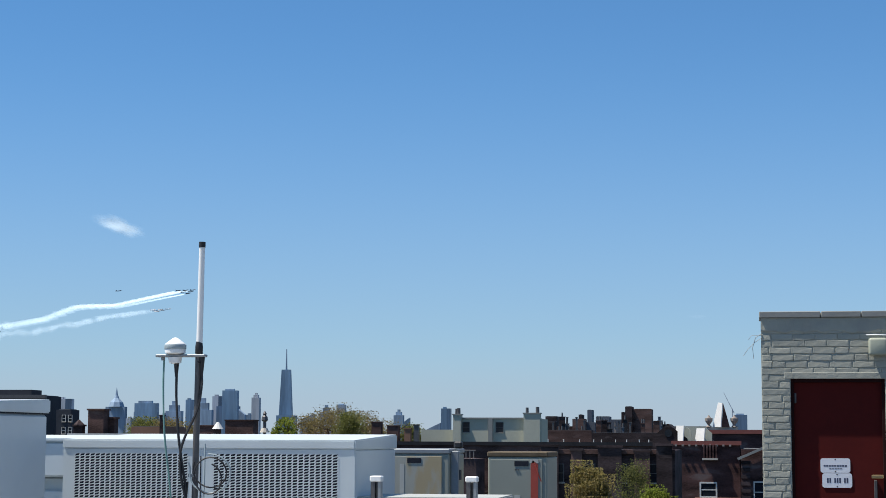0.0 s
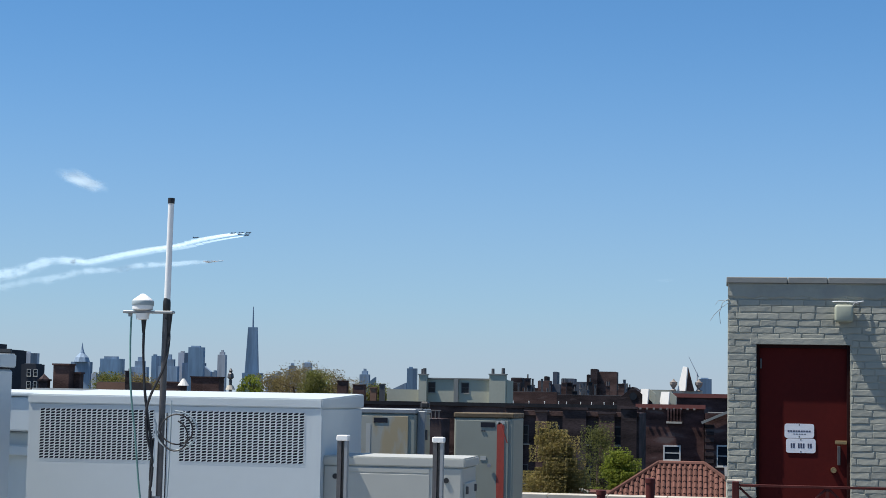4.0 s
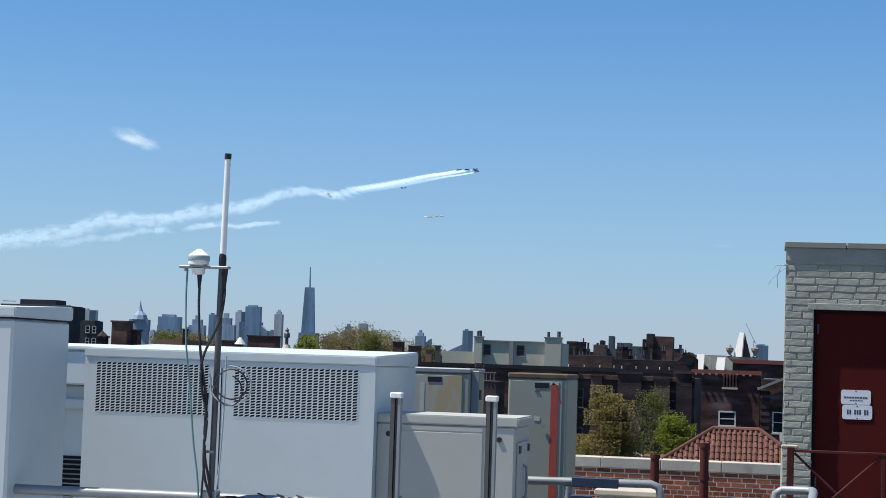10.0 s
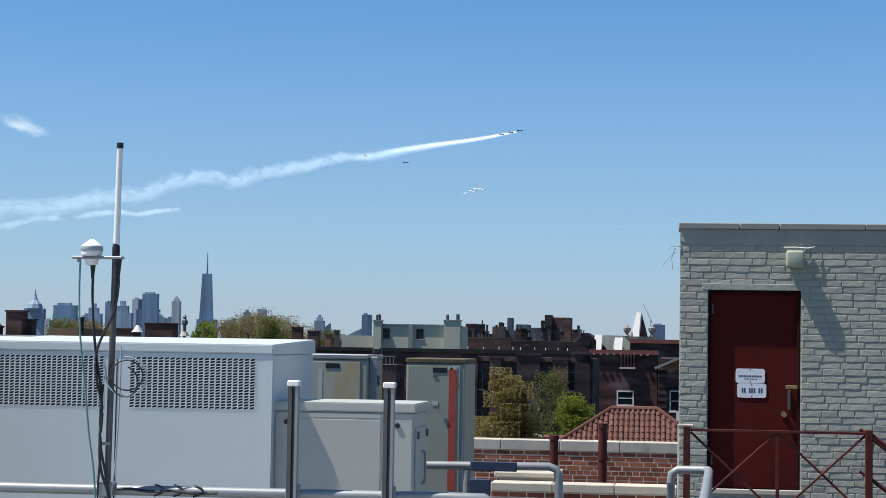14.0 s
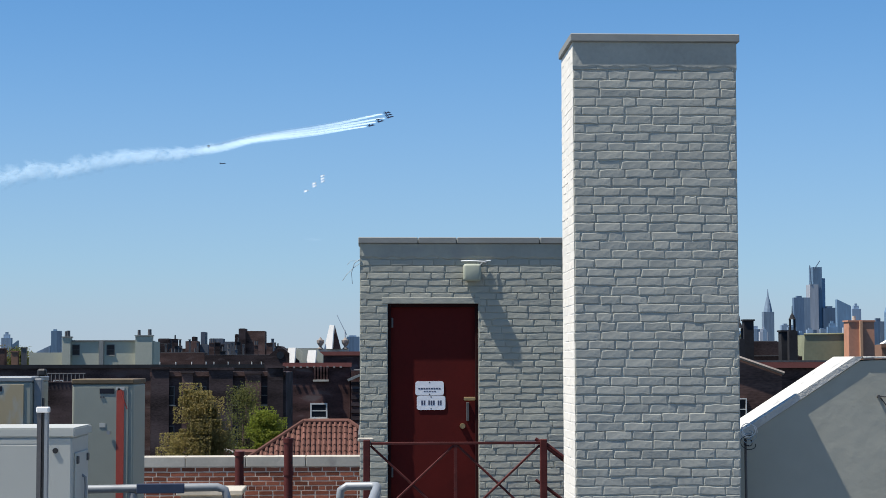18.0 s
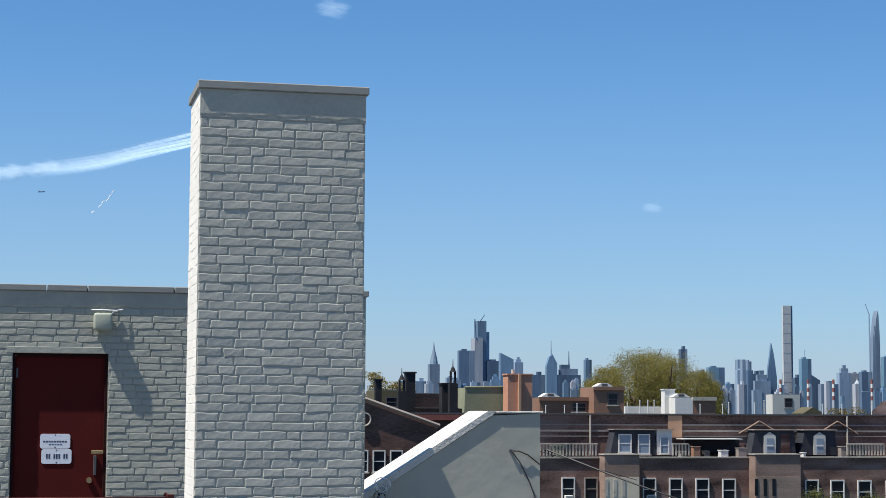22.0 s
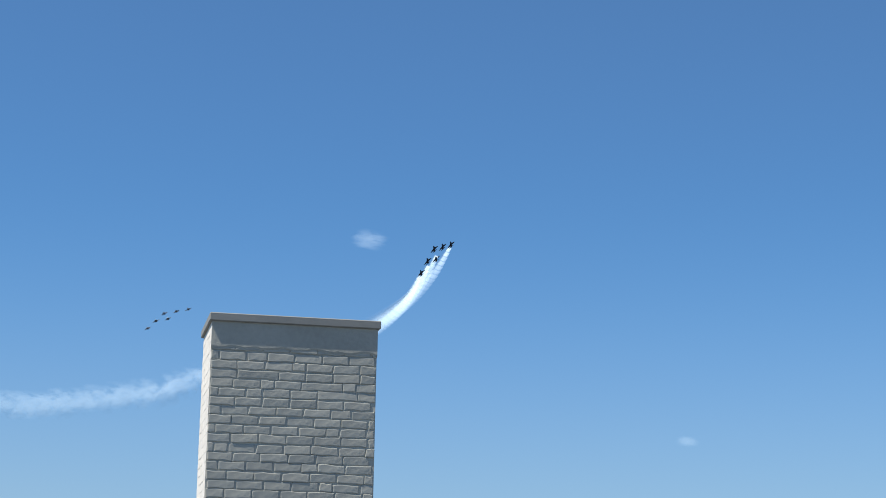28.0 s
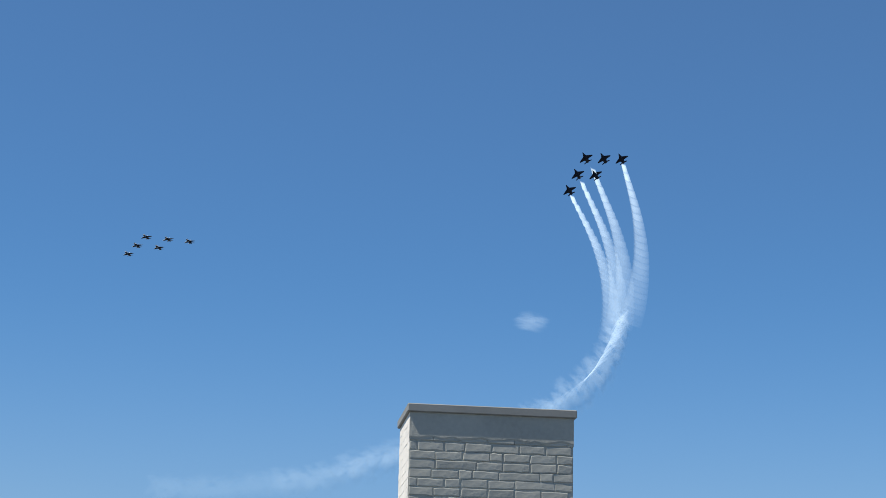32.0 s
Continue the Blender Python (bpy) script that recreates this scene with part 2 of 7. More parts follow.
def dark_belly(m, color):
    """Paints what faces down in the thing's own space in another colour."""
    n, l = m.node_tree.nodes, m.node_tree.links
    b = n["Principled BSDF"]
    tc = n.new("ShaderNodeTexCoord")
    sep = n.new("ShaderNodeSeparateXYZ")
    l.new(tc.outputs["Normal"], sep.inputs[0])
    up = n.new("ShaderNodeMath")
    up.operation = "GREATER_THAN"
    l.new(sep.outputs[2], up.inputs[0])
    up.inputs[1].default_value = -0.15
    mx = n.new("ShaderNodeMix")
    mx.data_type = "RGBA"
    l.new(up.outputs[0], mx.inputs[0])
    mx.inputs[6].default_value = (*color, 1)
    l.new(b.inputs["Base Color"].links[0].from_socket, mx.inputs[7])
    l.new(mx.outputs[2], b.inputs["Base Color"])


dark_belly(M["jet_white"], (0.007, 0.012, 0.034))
M["bark"] = material("brown_bark", (0.09, 0.065, 0.05), 0.9, vary=0.25, fine=20)

# ---------------------------------------------------------------- mesh helpers


def box(bm, x0, x1, y0, y1, z0, z1, bevel=0.0, segments=1):
    r = bmesh.ops.create_cube(bm, size=1.0)
    vs = r["verts"]
    for v in vs:
        v.co = Vector(((x0 + x1) / 2 + v.co.x * (x1 - x0), (y0 + y1) / 2 + v.co.y * (y1 - y0), (z0 + z1) / 2 + v.co.z * (z1 - z0)))
    if bevel:
        es = list({e for v in vs for e in v.link_edges})
        bmesh.ops.bevel(bm, geom=es, offset=bevel, segments=segments, affect="EDGES", profile=0.5)
    return bm


def rod(bm, a, b, r0, r1=None, sides=12):
    """A round bar from a to b."""
    a, b = Vector(a), Vector(b)
    d = b - a
    m = Matrix.Translation((a + b) / 2) @ d.to_track_quat("Z", "Y").to_matrix().to_4x4()
    bmesh.ops.create_cone(bm, cap_ends=True, segments=sides, radius1=r0, radius2=r0 if r1 is None else r1, depth=d.length, matrix=m)
    return bm


def tube(bm, points, r, sides=8):
    """A bent round bar through the points."""
    pts = [Vector(p) for p in points]
    rings = []
    for i, p in enumerate(pts):
        d = (pts[min(i + 1, len(pts) - 1)] - pts[max(i - 1, 0)]).normalized()
        q = d.to_track_quat("Z", "Y")
        rings.append([bm.verts.new(p + q @ Vector((r * math.cos(k * math.tau / sides), r * math.sin(k * math.tau / sides), 0))) for k in range(sides)])
    for a, b in zip(rings, rings[1:]):
        for k in range(sides):
            bm.faces.new((a[k], a[(k + 1) % sides], b[(k + 1) % sides], b[k]))
    bm.faces.new(rings[0][::-1])
    bm.faces.new(rings[-1])
    return bm


def slack(points, cuts=6):
    """More points on a soft curve through the given ones, for cables."""
    pts = [Vector(p) for p in points]
    out = []
    for i in range(len(pts) - 1):
        a, b = pts[i], pts[i + 1]
        before, after = pts[max(0, i - 1)], pts[min(len(pts) - 1, i + 2)]
        for k in range(cuts):
            u = k / cuts
            out.append(0.5 * ((2 * a) + (b - before) * u + (2 * before - 5 * a + 4 * b - after) * u * u + (3 * a - before - 3 * b + after) * u ** 3))
    return out + [pts[-1]]


def lathe(bm, profile, at=(0, 0, 0), sides=20):
    """A turned body round the z axis from (radius, z) pairs."""
    rings = [[bm.verts.new((at[0] + r * math.cos(k * math.tau / sides), at[1] + r * math.sin(k * math.tau / sides), at[2] + z)) for k in range(sides)] for r, z in profile]
    for a, b in zip(rings, rings[1:]):
        for k in range(sides):
            bm.faces.new((a[k], a[(k + 1) % sides], b[(k + 1) % sides], b[k]))
    bm.faces.new(rings[0][::-1])
    bm.faces.new(rings[-1])
    return bm


def prism(bm, outline, y0, y1):
    """An outline in x and z, drawn out from y0 to y1."""
    a = [bm.verts.new((x, y0, z)) for x, z in outline]
    b = [bm.verts.new((x, y1, z)) for x, z in outline]
    k = len(outline)
    bm.faces.new(a)
    bm.faces.new(b[::-1])
    for i in range(k):
        bm.faces.new((a[i], b[i], b[(i + 1) % k], a[(i + 1) % k]))
    bmesh.ops.recalc_face_normals(bm, faces=bm.faces)
    return bm


def mesh_of(name, bm, mat, smooth=False):
    me = bpy.data.meshes.new(name)
    bm.normal_update()
    bm.to_mesh(me)
    bm.free()
    me.materials.append(mat)
    if smooth:
        me.shade_smooth()
        me.set_sharp_from_angle(angle=radians(40))
    return me


def part(name, bm, mat, parent=None, label="", smooth=False):
    ob = new(name, mesh_of(name, bm, mat, smooth))
    if parent:
        ob.parent = parent
    return tagged(ob, label)


def thing(name, at=(0, 0, 0), turn=0.0, label="", category="", group="", kind=""):
    ob = new(name)
    ob.location, ob.rotation_euler = at, (0, 0, radians(turn))
    ob.empty_display_size = 0.2
    return tagged(ob, label, category, group, kind)


def B(*args, **kw):
    return box(bmesh.new(), *args, **kw)


def R(*args, **kw):
    return rod(bmesh.new(), *args, **kw)


def T(*args, **kw):
    return tube(bmesh.new(), *args, **kw)


ROOF = -0.95

# ---------------------------------------------------------------- the roof and its parapets


def setting(name, bm, mat, label="", category=""):
    ob = part(name, bm, mat)
    return tagged(ob, label, category, kind="structure")


setting("ground", B(-4950, 4950, -4950, 4950, -21.0, -20.0), M["asphalt"], "dark streets and yards between the city blocks", "ground")
setting("roof_deck", B(-14, 22, -9, 26.0, ROOF - 0.3, ROOF), M["roofing"], "weathered grey flat roofing of the apartment house", "roof")
setting("house_body", B(-13.9, 21.9, -8.9, 25.9, -20, ROOF - 0.31), M["brown_brick"], "brick body of the apartment house under the roof", "building")
# Unseen deck; its pale coat is added to bounce light onto the enclosures.
setting("deck_platform", B(-4.6, 0.6, -2.4, 6.9, -0.12, 0.0), M["bounce_deck"], "unseen raised equipment platform, pale to bounce light up", "platform")

BRICKS = {}


def brick_mesh(name, w, h, d, mat, kind, soft, worn):
    """A brick that stands d proud of its bed, lying in x and z round its centre, with an uneven outline and a tilted face."""
    key = (name, round(w, 3), round(h, 3), kind, worn)
    if key not in BRICKS:
        rng = random.Random(repr(key))
        bm = bmesh.new()
        s = soft
        out = []
        jig = [(rng.uniform(-1, 1) * 0.009 * worn, rng.uniform(-1, 1) * 0.008 * worn) for _ in range(8)]
        edge = ((-1, -1), (-0.3, -1.02), (0.35, -0.98), (1, -1), (1, 1), (0.3, 0.98), (-0.35, 1.02), (-1, 1))
        tip = [rng.uniform(-1, 1) * 0.0016 * worn for _ in range(3)]
        for y, k in ((0.004, -0.002), (-d + s * 0.55, 0.0), (-d + s * 0.12, s * 0.55), (-d, s * 1.5)):
            out.append([bm.verts.new((sx * (w / 2 - k) + jx, y + (tip[0] * sx + tip[1] * sz + tip[2]) * (y < -0.001), sz * (h / 2 - k) + jz)) for (sx, sz), (jx, jz) in zip(edge, jig)])
        for a, b in zip(out, out[1:]):
            for i in range(8):
                bm.faces.new((a[i], a[(i + 1) % 8], b[(i + 1) % 8], b[i]))
        bm.faces.new(out[-1])
        BRICKS[key] = mesh_of(name, bm, mat)
    return BRICKS[key]


def brickwork(parent, x0, x1, z0, z1, y, mat, course=0.0677, length=0.2035, joint=0.009, proud=0.006, soft=0.005, holes=(), headers=7,
              near=None, limit=300, side=False, name="brick", worn=0.45):
    """Courses of bricks on a wall that faces -y (or -x with side). Those inside near are objects of their own, the rest one part."""
    rng = random.Random(name + str(x0) + str(z1))
    rows, count = int((z1 - z0) / course), 0
    rest = bmesh.new()
    for i in range(rows):
        z = z1 - (i + 0.5) * course
        header = headers and i % headers == headers - 2
        step = length / 2 if header else length
        edge = x0 - (step * (0.5 if (i % 2) else 0.0)) - (length * 0.25 if header else 0)
        if worn > 0.5:
            edge -= length * rng.uniform(0, 0.3)
        while edge < x1:
            if not header and rng.random() < (0.34 if worn > 0.5 else 0.14) * worn:
                w = step * rng.choice((0.5, 1.5, 0.75, 0.6) if worn > 0.5 else (0.5, 1.5, 0.75, 2.0))
            else:
                w = step
            a, b = max(edge, x0), min(edge + w, x1)
            edge += w
            if b - a < 0.035:
                continue
            spans = [(a, b)]
            for hx0, hx1, hz0, hz1 in holes:
                if hz0 - 0.01 < z < hz1 + 0.01:
                    spans = [q for s in spans for q in ((s[0], min(s[1], hx0)), (max(s[0], hx1), s[1])) if q[1] - q[0] > 0.03]
            for a, b in spans:
                ww = round((b - a - joint) * 100) / 100 if abs(b - a - length) > 0.01 else length - joint
                me = brick_mesh(name, max(0.022, ww), course - joint, proud, mat, rng.randrange(14 if worn > 0.5 else 6), soft, worn)
                c = (a + b) / 2
                sunk = rng.uniform(0, 0.0022) * worn + (0.003 * worn if rng.random() < 0.2 else 0)
                m = pose(c, y + sunk, z + (0.011 if worn > 0.5 else 0.004) * worn * noise.noise(Vector((c * 1.7, z * 9.0, 3))) + rng.uniform(-0.002, 0.002) * worn, rng.gauss(0, 0.25) * worn, rng.gauss(0, 1.0) * worn, rng.gauss(0, 0.2) * worn)
                if side:
                    m = pose(y + sunk, -c, z, 0, 0, -90)
                inside = near is None or (near[0] <= c <= near[1] and near[2] <= z <= near[3])
                if inside and count < limit:
                    count += 1
                    ob = new(name, me)
                    ob.parent = parent
                    ob.matrix_basis = m
                else:
                    q = bmesh.new()
                    q.from_mesh(me)
                    q.transform(m)
                    tmp = bpy.data.meshes.new("t")
                    q.to_mesh(tmp)
                    rest.from_mesh(tmp)
                    q.free()
                    bpy.data.meshes.remove(tmp)
    if len(rest.verts):
        ob = part("bricks", rest, mat, parent)
        tagged(ob, kind="stuff")
    else:
        rest.free()


def render_band(x0, x1, z0, z1, y, thick, seed):
    """A smooth coat of render on a wall that faces -y, between z0 and z1, whose lower edge runs out unevenly over the bricks."""
    bm = bmesh.new()
    n = 72
    cols = []
    for i in range(n + 1):
        x = x0 + (x1 - x0) * i / n
        sag = 0.022 * noise.noise(Vector((x * 4.2, seed, 0))) + 0.012 * noise.noise(Vector((x * 11.0, seed, 5))) - 0.012 * abs(math.sin(x * 15.4))
        low = z0 + sag
        cols.append([bm.verts.new((x, y - 0.0002, low - 0.006)), bm.verts.new((x, y - thick * 0.7, low)), bm.verts.new((x, y - thick, low + 0.012)), bm.verts.new((x, y - thick, z1)), bm.verts.new((x, y - 0.0002, z1))])
    for a, b in zip(cols, cols[1:]):
        for k in range(4):
            bm.faces.new((a[k], b[k], b[k + 1], a[k + 1]))
    for c in (cols[0], cols[-1]):
        bm.faces.new(c)
    bmesh.ops.recalc_face_normals(bm, faces=bm.faces)
    return bm


def coping_run(parent, x0, x1, y0, y1, z0, z1, mat, unit, name="coping_stone"):
    k = max(1, round((x1 - x0) / unit))
    w = (x1 - x0) / k
    for i in range(k):
        part(name, B(x0 + i * w + 0.003, x0 + (i + 1) * w - 0.003, y0, y1, z0, z1, 0.008), mat, parent)


# ---------------------------------------------------------------- equipment enclosures on the platform frame


def slotted_panel(x0, x1, z0, z1, y, nx, nz, lean):
    """A sheet with rows of leaning slots that go through it."""
    bm = bmesh.new()
    dx, dz = (x1 - x0) / nx, (z1 - z0) / nz
    for i in range(nx):
        for j in range(nz):
            ax, az = x0 + i * dx, z0 + j * dz
            o = [(ax, az), (ax + dx, az), (ax + dx, az + dz), (ax, az + dz)]
            q = [(ax + 0.05 * dx, az + 0.03 * dz), (ax + 0.80 * dx, az + (0.03 + lean) * dz), (ax + 0.96 * dx, az + (0.74 + lean) * dz), (ax + 0.21 * dx, az + 0.74 * dz)]
            ov = [bm.verts.new((u, y, v)) for u, v in o]
            qv = [bm.verts.new((u, y, v)) for u, v in q]
            for k in range(4):
                n = (k + 1) % 4
                bm.faces.new((ov[k], ov[n], qv[n], qv[k]))
    bmesh.ops.remove_doubles(bm, verts=bm.verts, dist=1e-5)
    return bm


def sloped_lid(x0, x1, y0, y1, z_front, z_back, lip):
    bm = B(x0, x1, y0, y1, 0, 1)
    for v in bm.verts:
        top = z_front if v.co.y < (y0 + y1) / 2 else z_back
        v.co.z = top if v.co.z > 0.5 else z_front - lip
    bmesh.ops.bevel(bm, geom=list(bm.edges), offset=0.006, segments=2, affect="EDGES")
    return bm


def skid(parent, x0, x1, y0, y1, top):
    """Steel legs and beams from the roof up to an enclosure."""
    for x in (x0 + 0.06, x1 - 0.06):
        part("beam", B(x - 0.05, x + 0.05, y0 - 0.05, y1 + 0.05, top - 0.12, top, 0.004), M["galvanised"], parent)
        for y in (y0 + 0.08, y1 - 0.08):
            part("leg", B(x - 0.04, x + 0.04, y - 0.04, y + 0.04, ROOF, top - 0.121, 0.004), M["galvanised"], parent)


def louvred_enclosure():
    e = thing("equipment_enclosure", label="large pale grey steel equipment enclosure with two slotted vent panels", category="enclosure", group="equipment enclosures")
    x0, x1, y0, y1, z0, z1 = -3.43, -2.012, 8.0, 8.95, 0.0, 1.632
    p0, p1, q0, q1, s0, s1 = -3.372, -2.812, -2.688, -2.089, 1.376, 1.612
    bm = bmesh.new()
    for a in ((x0, p0, z0, z1), (p1, q0, z0, z1), (q1, x1, z0, z1), (p0, p1, z0, s0), (p0, p1, s1, z1), (q0, q1, z0, s0), (q0, q1, s1, z1)):
        box(bm, a[0], a[1], y0, y0 + 0.03, a[2], a[3])
    bmesh.ops.remove_doubles(bm, verts=bm.verts, dist=1e-4)
    part("front_panel", bm, M["enclosure"], e)
    part("body", B(x0, x1, y0 + 0.031, y1, z0, z1, 0.006), M["enclosure"], e)
    for a, b in ((p0, p1), (q0, q1)):
        v = part("vent_panel", slotted_panel(a, b, s0, s1, y0 - 0.002, 22, 18, 0.22), M["enclosure"], e, "slotted vent panel with slanting dark slots")
        # Black sheet close behind the slots, in place of the shaded inside.
        part("void", B(a, b, y0 + 0.002, y0 + 0.03, s0, s1), M["black_fill"], v)
    part("lid", sloped_lid(x0 - 0.004, x1 + 0.006, y0 - 0.005, y1 + 0.02, 1.677, 1.706, 0.044), M["enclosure"], e, "lid that slopes to the front")
    part("door_gap", B(-2.752, -2.747, y0 - 0.0015, y0 + 0.004, 0.03, 1.60), M["black_fill"], e)
    part("corner_trim", B(x1 - 0.03, x1 + 0.003, y0 - 0.003, y0 - 0.0005, 0.02, 1.60), M["enclosure"], e)
    skid(e, x0, x1, y0, y1, z0)
    return e


def tall_enclosure():
    e = thing("equipment_enclosure", label="tall pale grey steel enclosure with plain sides and a lid", category="enclosure", group="equipment enclosures")
    x0, x1, y0, y1 = -4.75, -3.445, 7.20, 7.83
    part("body", B(x0, x1, y0, y1, 0.0, 1.79, 0.012), M["enclosure"], e)
    part("gasket", B(x0 + 0.002, x1 - 0.002, y0 + 0.003, y1 - 0.003, 1.79, 1.797), M["black_fill"], e)
    part("lid", sloped_lid(x0 - 0.008, x1 + 0.010, y0 - 0.007, y1 + 0.012, 1.842, 1.862, 0.045), M["enclosure"], e)
    skid(e, x0, x1, y0, y1, 0.0)


def rear_enclosure():
    e = thing("equipment_enclosure", label="pale grey enclosure with a stepped hood and a dark slatted vent", category="enclosure", group="equipment enclosures")
    x0, x1, y0, y1 = -5.3, -3.80, 9.1, 9.9
    part("body", B(x0, x1, y0, y1, 0.0, 1.47, 0.008), M["enclosure"], e)
    part("hood", B(x0 - 0.02, x1 + 0.06, y0 - 0.09, y1 + 0.02, 1.475, 1.66, 0.01), M["enclosure"], e)
    part("lid", sloped_lid(x0 - 0.03, x1 + 0.07, y0 - 0.10, y1 + 0.03, 1.682, 1.70, 0.02), M["enclosure"], e)
    part("ledge", B(x0, x1 + 0.01, y0 - 0.05, y0 - 0.001, 1.345, 1.40, 0.006), M["enclosure"], e)
    # A black sheet behind the slats imitates the shade within.
    v = part("vent", B(-4.2, -3.83, y0 - 0.006, y0 - 0.002, 0.90, 1.09), M["black_fill"], e, "dark slatted vent")
    for i in range(7):
        z = 0.912 + i * 0.026
        part("slat", B(-4.2, -3.83, y0 - 0.022, y0 - 0.0065, z, z + 0.006), M["galvanised"], v)
    skid(e, x0, x1, y0, y1, 0.0)


def low_cabinet():
    e = thing("equipment_cabinet", label="low pale grey cabinet with an inset door and side latches", category="cabinet", group="equipment enclosures")
    x0, x1, y0, y1 = -2.018, -1.362, 8.075, 8.55
    part("body", B(x0 + 0.006, x1, y0, y1, 0.0, 1.372, 0.006), M["cabinet_pale"], e)
    part("lid", sloped_lid(x0, x1 + 0.014, y0 - 0.005, y1 + 0.02, 1.416, 1.416, 0.043), M["cabinet_pale"], e, "shallow flush lid")
    part("door_lip", B(-1.920, -1.512, y0 - 0.003, y0 - 0.0005, 1.345, 1.366, 0.001), M["cabinet_pale"], e)
    part("door", B(-1.920, -1.512, y0 - 0.003, y0 - 0.0005, 0.05, 1.338, 0.001), M["cabinet_pale"], e, "plain flush door")
    for x, z in ((-1.955, 1.322), (-1.434, 1.314)):
        part("plug", R((x, y0 - 0.006, z), (x, y0 + 0.004, z), 0.0125, sides=12), M["black_rubber"], e, "round black plug")
    for y in (8.16, 8.45):
        part("hinge", B(x1, x1 + 0.018, y, y + 0.03, 1.25, 1.285, 0.003), M["dark_steel"], e)
        part("hinge", B(x1, x1 + 0.018, y, y + 0.03, 0.93, 0.965, 0.003), M["dark_steel"], e)
    h = part("side_door", B(x1 + 0.0005, x1 + 0.008, 8.14, 8.50, 0.86, 1.30, 0.002), M["cabinet_pale"], e)
    part("latch", T([(x1 + 0.006, 8.33, 1.19), (x1 + 0.022, 8.33, 1.18), (x1 + 0.024, 8.33, 1.10), (x1 + 0.022, 8.33, 1.04), (x1 + 0.006, 8.33, 1.03)], 0.007), M["galvanised"], h, "steel pull handle")
    skid(e, x0, x1, y0, y1, 0.0)


def green_cabinet(x0, x1, y0, z1, label, stripe, vent_x):
    e = thing("equipment_cabinet", label=label, category="cabinet", group="green cabinets")
    y1 = y0 + 0.55
    part("body", B(x0, x1, y0, y1, -0.1, z1 - 0.03, 0.008), M["cabinet_green"], e)
    part("top", B(x0 - 0.004, x1 + 0.004, y0 - 0.005, y1 + 0.004, z1 - 0.029, z1, 0.005), M["rust_cap"] if stripe else M["galvanised"], e)
    part("door", B(x0 + 0.012, x1 - (0.03 if stripe else 0.045), y0 - 0.005, y0 - 0.0005, 0.0, z1 - 0.045, 0.001), M["cabinet_green"] if stripe else M["cabinet_rust"], e)
    if not stripe:
        part("streak", B(x0 + 0.235, x0 + 0.262, y0 - 0.0065, y0 - 0.0055, 0.2, z1 - 0.09), M["cabinet_pale"], e, "pale washed streak")
    part("handle_plate", B(vent_x, vent_x + 0.085, y0 - 0.0075, y0 - 0.0055, z1 - 0.085, z1 - 0.055), M["black_fill"], e, "small dark vent plate")
    if stripe:
        part("bleached_patch", B(-1.506, -1.456, y0 - 0.0085, y0 - 0.0055, 1.545, 1.566), M["cabinet_pale"], e, "pale bleached patch")
        part("maker_plate", B(-1.60, -1.565, y0 - 0.0075, y0 - 0.0055, 1.33, 1.355), M["cabinet_pale"], e)
        for q in (-1.592, -1.577):
            part("rivet", R((q, y0 - 0.009, 1.505), (q, y0 - 0.0055, 1.505), 0.006, sides=8), M["dark_steel"], e)
        s = part("stripe", B(-1.502, -1.458, y0 - 0.0085, y0 - 0.0055, 0.83, 1.535), M["tape_red"], e, "faded red vertical stripe")
        part("stripe_tip", prism(bmesh.new(), [(-1.502, 1.5355), (-1.458, 1.5355), (-1.490, 1.560)], y0 - 0.0085, y0 - 0.0055), M["tape_red"], s)
        part("cable", T([(-1.476, y0 - 0.018, 1.55), (-1.455, y0 - 0.02, 1.48), (-1.438, y0 - 0.018, 1.435)], 0.004, 6), M["tape_red"], e)
        part("lock", R((-1.545, y0 - 0.02, 1.30), (-1.545, y0 - 0.012, 1.30), 0.012), M["galvanised"], e)
    else:
        part("side_frame", B(x1 + 0.0005, x1 + 0.05, y0 + 0.05, y0 + 0.12, 0.0, z1 - 0.012, 0.004), M["galvanised"], e)
        part("side_frame", B(x1 - 0.008, x1 + 0.045, y0 + 0.20, y0 + 0.26, z1 + 0.001, z1 + 0.045, 0.010), M["black_rubber"], e, "small black vent hood")
        part("hinge", B(x1 + 0.0505, x1 + 0.062, y0 + 0.06, y0 + 0.10, 1.44, 1.50, 0.002), M["dark_steel"], e)
    skid(e, x0, x1, y0, y1, -0.1)


M["rust_cap"] = material("rusty_brown_cabinet_cap", (0.13, 0.10, 0.065), 0.7, vary=0.3, scale=4, fine=30)
M["cabinet_pale"] = material("pale_warm_enamel", (0.445, 0.445, 0.40), 0.45, vary=0.04, scale=0.9, fine=10, bump=0.02, stain=(0.41, 0.405, 0.365), stain_at=0.64)
louvred_enclosure()
tall_enclosure()
rear_enclosure()
low_cabinet()
green_cabinet(-2.53, -1.995, 10.5, 1.625, "grey-green steel cabinet with rust-stained front beside the enclosure", False, -2.25)
green_cabinet(-1.760, -1.405, 10.5, 1.61, "grey-green steel cabinet with a red vertical stripe", True, -1.60)

# ---------------------------------------------------------------- rails, posts and the antenna mast


